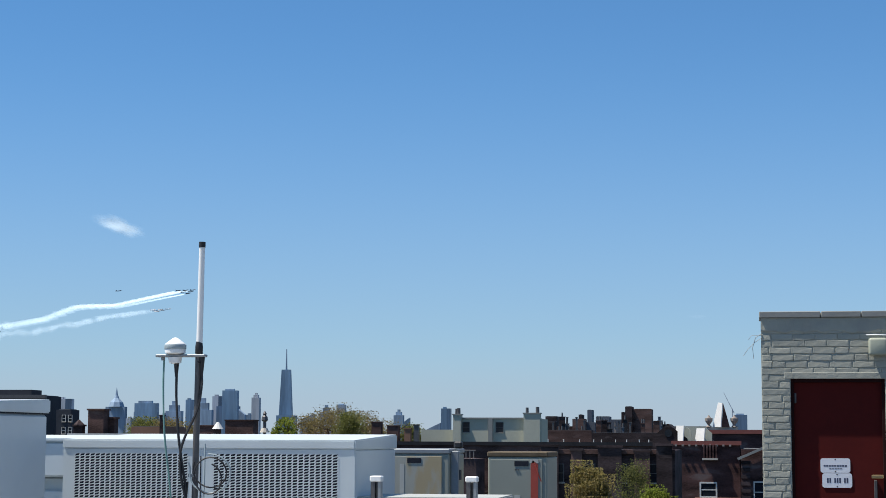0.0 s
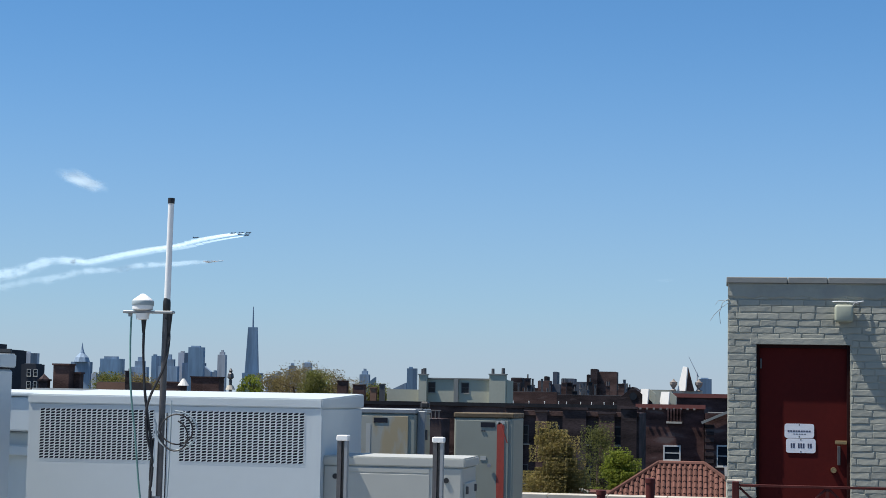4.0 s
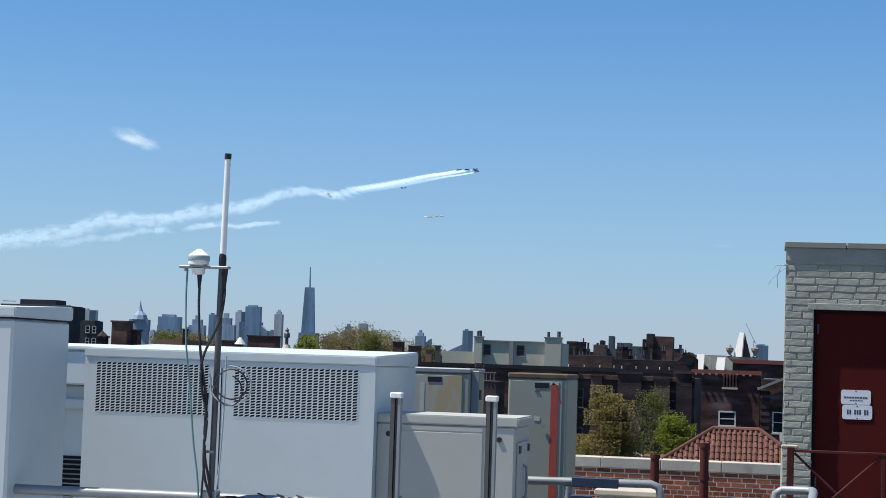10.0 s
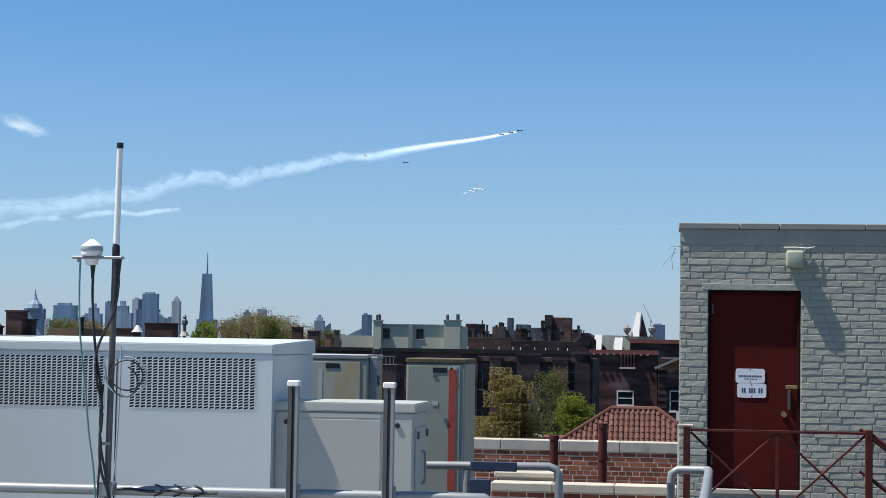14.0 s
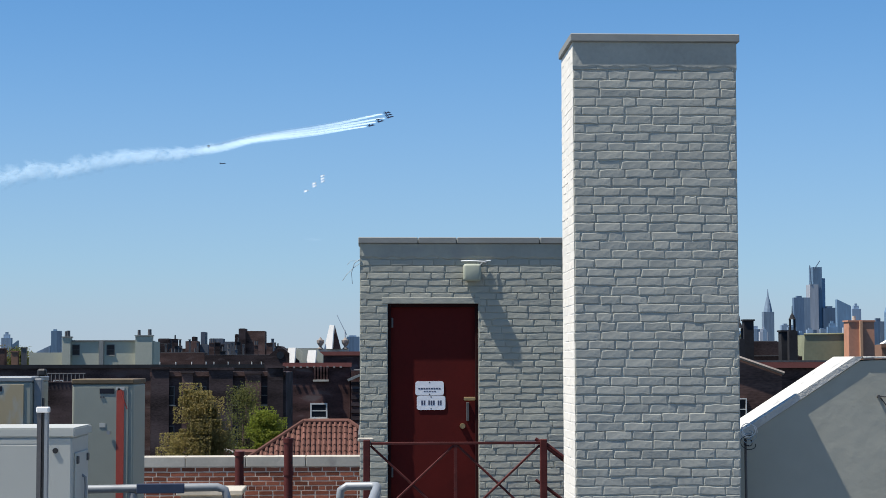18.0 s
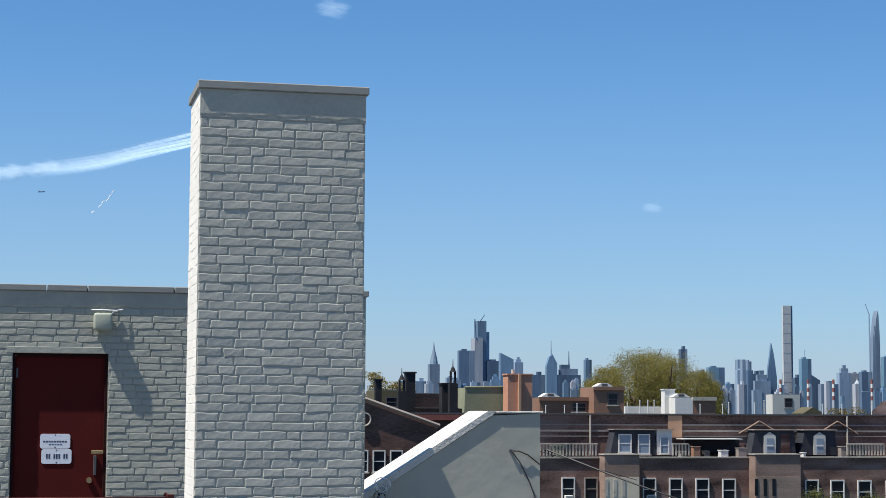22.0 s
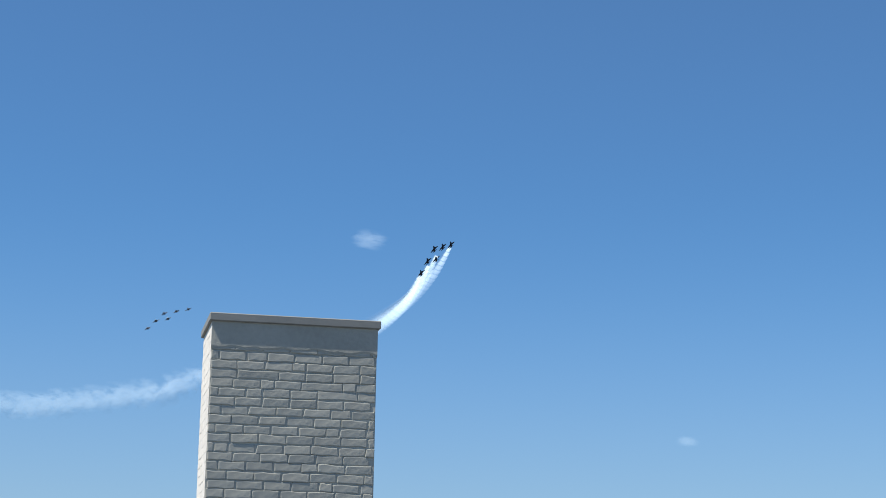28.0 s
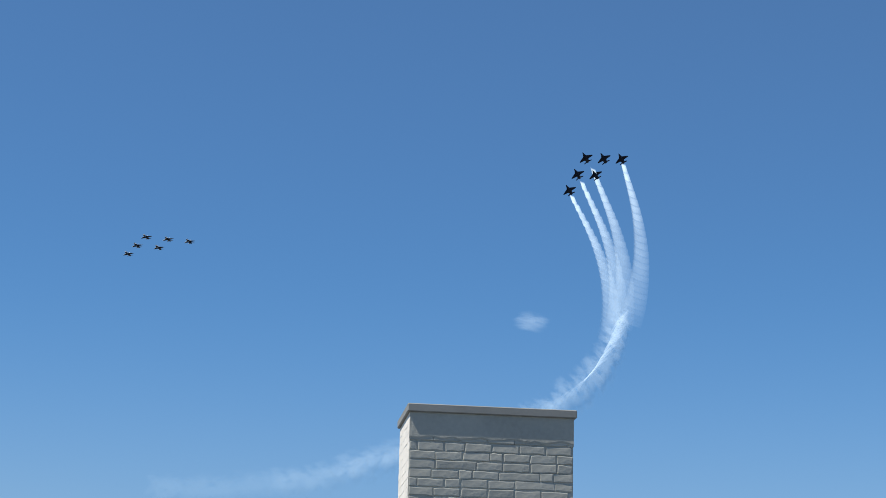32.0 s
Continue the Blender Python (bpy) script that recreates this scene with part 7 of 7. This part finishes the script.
def vapour(density, scale, shape, ragged=0.5):
    """White vapour: bright from within, densest in its middle and thinning out to its rim, with ragged gaps."""
    m = bpy.data.materials.new("white_vapour")
    m.use_nodes = True
    n, l = m.node_tree.nodes, m.node_tree.links
    n.remove(n["Principled BSDF"])

    def math_node(op, a, b=None, c=None):
        k = n.new("ShaderNodeMath")
        k.operation = op
        for s, v in zip(k.inputs, (a, b, c)):
            if v is None:
                continue
            if isinstance(v, (int, float)):
                s.default_value = v
            else:
                l.new(v, s)
        return k.outputs[0]
    tc = n.new("ShaderNodeTexCoord")
    info = n.new("ShaderNodeObjectInfo")
    shift = n.new("ShaderNodeVectorMath")
    shift.operation = "MULTIPLY_ADD"
    spread = n.new("ShaderNodeCombineXYZ")
    l.new(info.outputs["Random"], spread.inputs[0])
    l.new(info.outputs["Random"], spread.inputs[2])
    l.new(spread.outputs[0], shift.inputs[0])
    shift.inputs[1].default_value = (900, 0, 700)
    l.new(tc.outputs["Object"], shift.inputs[2])
    stretch = n.new("ShaderNodeVectorMath")
    stretch.operation = "MULTIPLY"
    stretch.inputs[1].default_value = (1, 0.45, 1) if shape != "cloud" else (0.6, 1, 1.3)
    l.new(shift.outputs[0], stretch.inputs[0])
    k = n.new("ShaderNodeTexNoise")
    k.inputs["Scale"].default_value, k.inputs["Detail"].default_value, k.inputs["Roughness"].default_value = scale, 4.0, 0.55
    l.new(stretch.outputs[0], k.inputs["Vector"])
    sep = n.new("ShaderNodeSeparateXYZ")
    l.new(tc.outputs["Generated"], sep.inputs[0])

    def away(axis):  # 0 in the middle, 1 at the rim
        return math_node("ABSOLUTE", math_node("MULTIPLY_ADD", sep.outputs[axis], 2.0, -1.0))
    grain = math_node("MULTIPLY_ADD", k.outputs[0], 2.0 * ragged, -ragged)
    if shape == "cloud":
        r = math_node("ADD", math_node("POWER", away(0), 2.0), math_node("POWER", away(2), 2.0))
        core = math_node("SUBTRACT", 1.0, r)
        edge = math_node("MAXIMUM", core, 0.0)
        core = math_node("ADD", core, grain)
    else:
        along = math_node("SUBTRACT", 1.0, away(1))
        if shape == "band":
            core = math_node("SUBTRACT", 1.0, math_node("POWER", away(2), 2.0))
            along = math_node("MINIMUM", math_node("MULTIPLY", along, 1.75), 1.0)
            edge = math_node("MULTIPLY", core, 1.3)
            core = math_node("ADD", core, grain)
        else:
            edge = math_node("SUBTRACT", 1.15, math_node("POWER", away(2), 3.0))
            along = math_node("MINIMUM", math_node("MULTIPLY", along, 2.5), 1.0)
            core = math_node("ADD", 0.75, grain)
    clamp = n.new("ShaderNodeMapRange")
    clamp.interpolation_type = "SMOOTHSTEP"
    clamp.inputs[1].default_value, clamp.inputs[2].default_value = 0.05, 1.1
    l.new(core, clamp.inputs[0])
    amount = math_node("MULTIPLY", math_node("MULTIPLY", clamp.outputs[0], density), edge)
    if shape != "cloud":
        amount = math_node("MULTIPLY", amount, along)
    d = n.new("ShaderNodeBsdfDiffuse")
    t2 = n.new("ShaderNodeBsdfTranslucent")
    for b, s in ((d, 1), (t2, -1)):
        b.inputs[0].default_value = (*VAPOUR_WHITE, 1)
        c = n.new("ShaderNodeCombineXYZ")
        for q, v in zip(c.inputs, SUNWARD * s):
            q.default_value = v
        l.new(c.outputs[0], b.inputs["Normal"])
    body = n.new("ShaderNodeAddShader")
    l.new(d.outputs[0], body.inputs[0])
    l.new(t2.outputs[0], body.inputs[1])
    clear = n.new("ShaderNodeBsdfTransparent")
    mix = n.new("ShaderNodeMixShader")
    l.new(amount, mix.inputs[0])
    l.new(clear.outputs[0], mix.inputs[1])
    l.new(body.outputs[0], mix.inputs[2])
    l.new(mix.outputs[0], n["Material Output"].inputs[0])
    return m


VAPOURS = {}


def vapour_of(density, scale, shape, ragged=0.5):
    key = (round(density * 40) / 40, scale, shape, ragged)
    if key not in VAPOURS:
        VAPOURS[key] = vapour(*key)
    return VAPOURS[key]


def puff(bm, at, size, seed, rough=0.35, level=2):
    """A ragged ball of vapour."""
    r = bmesh.ops.create_icosphere(bm, subdivisions=level, radius=1.0)
    for v in r["verts"]:
        k = 1 + rough * noise.noise(v.co * 1.7 + Vector((seed * 3.1, seed, 0)))
        v.co = Vector(at) + Vector((v.co.x * size[0] * k, v.co.y * size[1] * k, v.co.z * size[2] * k))


def cloud(label, bearing, rise, width, height, wisps, density, tilt, seed):
    far = 4600.0
    c = thing("cloud", aim(bearing, rise, far), -bearing, label=label, category="cloud", group="clouds")
    rng = random.Random(seed)
    w, hgt = far * math.tan(radians(width)) / 2, far * math.tan(radians(height)) / 2
    for k in range(wisps):
        u = 0.0 if k == 0 else rng.uniform(-1, 1)
        s = 1.0 if k == 0 else rng.uniform(0.45, 0.7)
        bm = bmesh.new()
        grid = []
        for i in range(17):
            a = i / 8 - 1
            grid.append([bm.verts.new((a * w * s, (b / 4 - 1) * hgt * s + 6 * noise.noise(Vector((a * 1.5 + seed, b * 0.3, k))), (b / 4 - 1) * hgt * s + hgt * 0.15 * math.sin(a * 3 + seed))) for b in range(9)])
        for p, q in zip(grid, grid[1:]):
            for b in range(8):
                bm.faces.new((p[b], q[b], q[b + 1], p[b + 1]))
        ob = part("wisp", bm, vapour_of(density, 0.024, "cloud", 1.2), c)
        ob.matrix_basis = pose(u * w * 0.4, 12 * k, rng.uniform(-0.2, 0.2) * hgt * (k > 0)) @ Matrix.Rotation(math.atan(tilt), 4, "Y")
        ob.data.shade_smooth()
    return c


bright_cloud = cloud("small bright white cloud with a slanting shape", -20.33, 6.70, 1.95, 0.66, 1, 0.80, 0.30, 3)
cloud("small thin pinkish-white cloud", 9.43, 12.92, 1.45, 0.9, 1, 0.22, 0.0, 9)
cloud("tiny thin white cloud", 19.80, 6.58, 0.85, 0.5, 1, 0.14, 0.1, 14)
cloud("faint grey cloud wisp", 20.25, 3.75, 0.5, 0.16, 1, 0.05, 0.1, 21)
cloud("faint grey cloud wisp", -1.75, 3.92, 0.9, 0.16, 1, 0.04, 0.0, 26)

# seconds, bearing and rise of the three flights
FLIGHT_A = [(-40, -44.0, 0.9), (-30, -37.2, 1.5), (-20, -30.5, 2.3), (-14, -26.6, 2.9), (-10, -24.0, 3.55), (-6, -21.7, 4.05), (-3, -20.0, 4.32), (0, -18.25, 4.64), (2, -16.86, 4.89), (4, -15.42, 5.16), (6.5, -13.33, 5.50), (9, -10.98, 5.93), (11, -8.88, 6.32),
            (13, -6.53, 6.70), (15.5, -3.22, 7.23), (17.5, -0.32, 7.69), (19, 1.81, 8.01), (21.5, 5.20, 8.76), (24, 8.40, 9.80), (26.5, 10.69, 11.14), (28.5, 11.89, 12.84), (30, 12.24, 14.49), (31, 12.10, 15.91), (32, 11.52, 17.69)]
FLIGHT_B = [(-40, -44.0, 0.8), (-30, -37.2, 1.3), (-20, -30.6, 2.1), (-14, -26.8, 2.7), (-10, -24.4, 3.2), (-6, -22.4, 3.50), (-3, -20.9, 3.80), (0, -19.13, 4.03), (2, -17.83, 4.16), (4, -16.43, 4.25), (9, -12.16, 4.54), (11, -10.11, 4.67), (13, -7.73, 4.90), (16, -4.10, 5.30), (18, -1.70, 5.72),
            (20, 0.51, 6.24), (22, 2.17, 6.60), (24, 3.36, 7.50), (26.5, 3.68, 8.99), (28.5, 2.61, 10.61), (30, 0.91, 12.15), (31, -0.79, 13.40), (32, -2.95, 14.85)]
FLIGHT_C = [(-4, -24.0, 4.2), (0.5, -19.84, 4.69), (5, -16.0, 5.10), (10, -12.02, 5.50), (13, -9.54, 5.79), (16, -6.76, 6.10), (18, -4.64, 6.33), (20, -2.34, 6.60), (22, 0.27, 6.86), (24.5, 3.90, 7.30), (26.5, 6.3, 7.5), (29, 7.4, 7.6), (32, 8.2, 7.7)]


def spot(rows, t, ceiling):
    """The place of a flight at a time: a smooth curve through its bearings and rises, at the flight's height."""
    ts = [r[0] for r in rows]
    i = max(0, min(len(ts) - 2, sum(1 for s in ts if s <= t) - 1))
    a, b = rows[i], rows[i + 1]
    before, after = rows[max(0, i - 1)], rows[min(len(rows) - 1, i + 2)]
    h = b[0] - a[0]
    u = (t - a[0]) / h
    out = []
    for k in (1, 2):
        ma = (b[k] - before[k]) / max(1e-6, b[0] - before[0])
        mb = (after[k] - a[k]) / max(1e-6, after[0] - a[0])
        out.append((2 * u**3 - 3 * u**2 + 1) * a[k] + (u**3 - 2 * u**2 + u) * h * ma + (3 * u**2 - 2 * u**3) * b[k] + (u**3 - u**2) * h * mb)
    bearing, rise = out
    far = ceiling / math.tan(radians(max(rise, 0.5)))
    far = (far ** -8 + 4650.0 ** -8) ** -0.125  # never past the haze
    return aim(bearing, rise, far)


def heading(rows, t, ceiling, bank=0.0, slew=0.0):
    """The pose of an aircraft on its flight: nose along +y, level but for its bank to the right."""
    p, q = spot(rows, t - 0.25, ceiling), spot(rows, t + 0.25, ceiling)
    d = (q - p).normalized()
    yaw = math.degrees(math.atan2(-d.x, d.y))
    return pose(*spot(rows, t, ceiling), math.degrees(math.asin(d.z)) + slew, 0, yaw - slew) @ pose(0, 0, 0, 0, bank, 0)


def jet(label, paint, twin):
    """A fighter jet: fuselage, canopy, wings, tailplanes, fins, intakes and nozzles; nose along +y."""
    j = thing("jet", label=label, category="jet", group="jets")
    L = 16.5 if twin else 15.0
    bm = bmesh.new()
    rings = []
    for y, rx, rz, z in ((0.5, 0.03, 0.03, -0.1), (0.46, 0.28, 0.25, -0.08), (0.36, 0.55, 0.55, 0.0), (0.22, 0.75, 0.85, 0.1), (0.05, 1.15, 0.85, 0.05), (-0.2, 1.25, 0.8, 0.0), (-0.40, 0.95, 0.65, 0.0), (-0.5, 0.65, 0.5, 0.0)):
        rings.append([bm.verts.new((rx * math.cos(k * math.tau / 12), y * L, z + rz * math.sin(k * math.tau / 12))) for k in range(12)])
    for a, b in zip(rings, rings[1:]):
        for k in range(12):
            bm.faces.new((a[k], b[k], b[(k + 1) % 12], a[(k + 1) % 12]))
    bm.faces.new(rings[0])
    bm.faces.new(rings[-1][::-1])
    part("fuselage", bm, paint, j, smooth=True)
    bm = bmesh.new()
    puff(bm, (0, 0.24 * L, 0.85), (0.42, 1.5, 0.45), 0, 0.0, 2)
    part("canopy", bm, M["pane"], j, smooth=True)
    half = 5.7 if twin else 5.0

    def plate(outline, thick):
        b = bmesh.new()
        lo = [b.verts.new((x, y, z - thick / 2)) for x, y, z in outline]
        hi = [b.verts.new((x, y, z + thick / 2)) for x, y, z in outline]
        b.faces.new(lo)
        b.faces.new(hi[::-1])
        for k in range(len(outline)):
            b.faces.new((lo[k], hi[k], hi[(k + 1) % len(outline)], lo[(k + 1) % len(outline)]))
        bmesh.ops.recalc_face_normals(b, faces=b.faces)
        return b
    for s in (-1, 1):
        part("wing", plate([(s * 1.0, 0.12 * L, 0), (s * half, -0.13 * L, 0), (s * half, -0.20 * L, 0), (s * 1.0, -0.24 * L, 0)], 0.16), paint, j)
        part("strake", plate([(s * 0.6, 0.30 * L, 0.15), (s * 1.25, 0.12 * L, 0.1), (s * 1.0, 0.0, 0.1), (s * 0.6, 0.0, 0.1)], 0.08), paint, j)
        part("tailplane", plate([(s * 0.8, -0.38 * L, 0), (s * half * 0.58, -0.46 * L, -0.05), (s * half * 0.58, -0.52 * L, -0.05), (s * 0.8, -0.50 * L, 0)], 0.10), paint, j)
        if twin:
            f = plate([(-0.30 * L, 0.5, 0), (-0.42 * L, 2.9, 0), (-0.47 * L, 2.9, 0), (-0.44 * L, 0.5, 0)], 0.12)
            f.transform(Matrix.Translation((s * 0.9, 0, 0)) @ Matrix.Rotation(radians(s * 20), 4, "Y") @ Matrix(((0, 0, 1, 0), (1, 0, 0, 0), (0, 1, 0, 0), (0, 0, 0, 1))))
            part("fin", f, paint, j)
            part("nozzle", R((s * 0.5, -0.53 * L, 0), (s * 0.5, -0.47 * L, 0), 0.42, 0.5, 12), M["dark_steel"], j)
    if not twin:
        f = plate([(-0.28 * L, 0.6, 0), (-0.42 * L, 3.2, 0), (-0.48 * L, 3.2, 0), (-0.47 * L, 0.6, 0)], 0.14)
        f.transform(Matrix(((0, 0, 1, 0), (1, 0, 0, 0), (0, 1, 0, 0), (0, 0, 0, 1))))
        part("fin", f, paint, j)
        part("nozzle", R((0, -0.54 * L, 0), (0, -0.47 * L, 0), 0.5, 0.58, 12), M["dark_steel"], j)
        part("intake", B(-0.5, 0.5, 0.05 * L, 0.20 * L, -1.1, -0.5, 0.15), paint, j)
    return j


HIGH_A, HIGH_B, HIGH_C = 430.0, 430.0, 430.0
# places in the delta: metres to the right, ahead and up of the slot jet
DELTA = [(0, 27, 1), (-12, 13.5, 0.5), (12, 13.5, 0.5), (0, 0, 0), (-24, 0, 0), (24, 0, 0)]
DELTA_B = [(x * 1.25, y * 1.25, z) for x, y, z in DELTA]


def bank_a(t):
    return float(np.interp(t, [0, 10, 13, 16, 19, 24, 26.5, 28.5, 30, 32], [-4, 0, 8, 25, 38, 42, 46, 47, 39, 30]))


def slew_a(t):
    return float(np.interp(t, [21, 27], [0, 10]))


def bank_b(t):
    return float(np.interp(t, [0, 12, 16, 19, 21.5, 23, 24, 26.5, 28.5, 30, 32], [0, 5, 27, 45, 44, 52, 54, 30, 26, 18, 10]))


leader = jet("dark blue twin-finned display jet in tight formation", M["jet"], True)
SQUAD_A = [leader] + [copy_thing(leader, pose(0, 0, 0)) for _ in DELTA[1:]]
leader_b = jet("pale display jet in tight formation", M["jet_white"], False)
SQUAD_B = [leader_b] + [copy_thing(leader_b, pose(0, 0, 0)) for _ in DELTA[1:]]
single = copy_thing(leader, pose(0, 0, 0))
tagged(single, "single dark jet trailing behind the formations")
for ob in SQUAD_A:
    tagged(ob, group="blue formation")
for ob in SQUAD_B:
    tagged(ob, group="pale formation")

# smoke: each strand is a chain of rigid lengths that follow one another along the flown line


def smoke_length(name, label, long, high, deep, density, seed, group, shape, taper=1.0):
    """A length of smoke lying along y round its middle, a curved veil with a ragged skin."""
    bm = bmesh.new()
    sides, cuts = 9, 14
    rings = []
    for i in range(cuts + 1):
        u = i / cuts
        y = long * (0.5 - u)
        r = 1.0 + (taper - 1.0) * u
        ring = []
        for k in range(sides + 1):
            a = 2 * k / sides - 1
            w = 1 + (0.25 if shape == "band" else 0.0) * noise.noise(Vector((a + seed * 7.3, y * 0.03, seed * 2.9)))
            lean = 0.8 if shape == "streak" else -0.8
            ring.append(bm.verts.new(((lean * a + (0.5 if shape == "streak" else 0.3) * (1 - a * a)) * deep * r * w, y, a * high * r * w)))
        rings.append(ring)
    for a, b in zip(rings, rings[1:]):
        for k in range(sides):
            bm.faces.new((a[k], b[k], b[k + 1], a[k + 1]))
    if shape == "band":  # a second veil crosses the first
        twin = bm.copy()
        twin.transform(Matrix.Scale(-1, 4, (1, 0, 0)))
        me = bpy.data.meshes.new("veil")
        twin.to_mesh(me)
        twin.free()
        bm.from_mesh(me)
        bpy.data.meshes.remove(me)
    ob = part(name, bm, vapour_of(density, 0.05 if shape == "band" else 0.09, shape, 2.0 if shape == "band" else 0.22))
    ob.data.shade_smooth()
    return tagged(ob, label, "smoke", group)


# ways flown: (seconds, metres) along each flight, to lay the lengths of smoke end to end
def flown(rows, ceiling):
    ts = [-40 + 0.25 * k for k in range(289)]
    ps = [spot(rows, t, ceiling) for t in ts]
    ds = [0.0]
    for a, b in zip(ps, ps[1:]):
        ds.append(ds[-1] + (b - a).length)
    return ts, ds


WAY_A, WAY_B = flown(FLIGHT_A, HIGH_A), flown(FLIGHT_B, HIGH_B)


def time_behind(way, t, metres):
    return float(np.interp(np.interp(t, way[0], way[1]) - metres, way[1], way[0]))


SMOKE = []  # object, flight, metres behind the slot jet, place in the formation, last time it moves
SMOKERS = [DELTA[0], DELTA[2], DELTA[5], DELTA[4]]
STEP_S, STEP_A, STEP_B = 22.0, 30.0, 22.0
for s, off in enumerate(SMOKERS):
    for k in range(24):
        r = 1.9 + 0.46 * k
        dens = float(np.interp(k, [0, 3, 8, 14, 20, 24], [0.60, 0.39, 0.23, 0.155, 0.095, 0.025]))
        ob = smoke_length("smoke_streak", "dense white smoke streak behind a jet", 1.25 * STEP_S, 0.6 * r, 1.2 * r, dens, s * 11 + k, "smoke streaks", "streak", (r + 0.5) / r)
        shrink = 1 - 0.015 * k
        SMOKE.append((ob, "A", STEP_S * k + 26 - off[1], (off[0] * shrink, 0, off[2]), 99.0))
for k in range(60):
    back = 500 + STEP_A * k
    high = float(np.interp(back, [440, 560, 700, 1000, 1500, 2300], [12, 15, 19, 23, 27, 30]))
    dens = float(np.interp(back, [440, 520, 700, 1000, 1500, 1900, 2300], [0.05, 0.135, 0.145, 0.125, 0.09, 0.038, 0.006]))
    ob = smoke_length("smoke_trail", "drifting white smoke trail in a ragged band", 1.4 * STEP_A, high, high, dens, 100 + k, "smoke trail of the blue formation", "band")
    SMOKE.append((ob, "A", back, None, 99.0))
for k in range(30):
    high = 7.5 + 0.22 * k
    dens = float(np.interp(k, [0, 2, 8, 18, 30], [0.07, 0.13, 0.115, 0.07, 0.02]))
    ob = smoke_length("smoke_trail", "thin drifting white smoke trail", 1.4 * STEP_B, high, high, dens, 200 + k, "smoke trail of the pale formation", "band")
    SMOKE.append((ob, "B", 16 + STEP_B * k, None, 4.3))

# how far eddies lift the blue formation's smoke in the end: the second at which it was laid, and metres
EDDIES = [(-12, 4), (-8, -4), (-6.2, 13), (-5.3, 8), (-3.9, -5), (-2, 0), (-0.2, 2), (1.4, -6), (2.3, 11), (3.5, 19), (4.6, 8), (5.2, -17), (6, 4), (7.3, 1), (8.1, 4), (9, 14), (9.9, -3), (10.8, 5),
          (12.1, 5), (13.2, -9), (14.3, -7), (15, 8), (15.7, 5), (16.8, -9), (17.9, -7), (19.3, -10), (20.1, 2), (21, 7), (22, -2), (23, 3), (24.5, -4)]
EDDY_AT, EDDY_UP = [e[0] for e in EDDIES], [e[1] for e in EDDIES]


def wander(then, age, which):
    """How far the air has carried smoke of a given age: a light wind to the right, a slow sinking, and eddies."""
    blown = min(age, 4.0) + 0.6 * max(0.0, min(age, 11.0) - 4.0)
    if which == 0:
        lift = float(np.interp(then, EDDY_AT, EDDY_UP))
    else:
        lift = 4.0 * math.sin(then * 1.9) + 2.5 * math.sin(then * 4.3 + 1)
    return Vector((4.2 * blown, 0.0, lift * min(1.0, age / 8.0) - 0.9 * blown))


def smoke_pose(flight, metres, off, last, t):
    """Where a length of smoke is at t: on the flown line, a fixed way behind the jets, carried by the air."""
    rows, high, way = (FLIGHT_A, HIGH_A, WAY_A) if flight == "A" else (FLIGHT_B, HIGH_B, WAY_B)
    now = min(t, last)
    then = time_behind(way, now, metres)
    if off is None:
        half = STEP_A if flight == "A" else STEP_B
        ends = []
        for s in (-1, 1):
            q = time_behind(way, now, metres + s * half * 0.6)
            ends.append(spot(rows, q, high) + wander(q, t - q, 0 if flight == "A" else 1))
        middle, d = (ends[0] + ends[1]) / 2, (ends[0] - ends[1]).normalized()
        return pose(*middle, math.degrees(math.asin(d.z)), 0, math.degrees(math.atan2(-d.x, d.y)))
    m = heading(rows, then, high)
    m.translation = (heading(rows, then, high, bank_a(then), slew_a(then)) @ pose(off[0], 0, off[2])).translation + wander(then, max(0.0, t - then), 0)
    return m


def motions():
    beat = [float(t) for t in range(33)]
    fine = [0.5 * t for t in range(65)]
    for squad, rows, high, bank, places in ((SQUAD_A, FLIGHT_A, HIGH_A, bank_a, DELTA), (SQUAD_B, FLIGHT_B, HIGH_B, bank_b, DELTA_B)):
        for ob, off in zip(squad, places):
            walk(ob, [(t, heading(rows, t, high, bank(t), slew_a(t) if squad is SQUAD_A else 0.0) @ pose(*off)) for t in fine])
    walk(single, [(t, heading(FLIGHT_C, t, HIGH_C, 0.0)) for t in beat])
    for ob, flight, metres, off, last in SMOKE:
        walk(ob, [(t, smoke_pose(flight, metres, off, last, t)) for t in (fine if flight == "A" else beat)])
    drifting = [(t, aim(-20.33 - 0.033 * t, 6.70, 4600.0)) for t in (0.0, 8.0, 16.0, 24.0, 32.0)]
    walk(bright_cloud, [(t, pose(*at, 0, 0, 20.33)) for t, at in drifting])


motions()
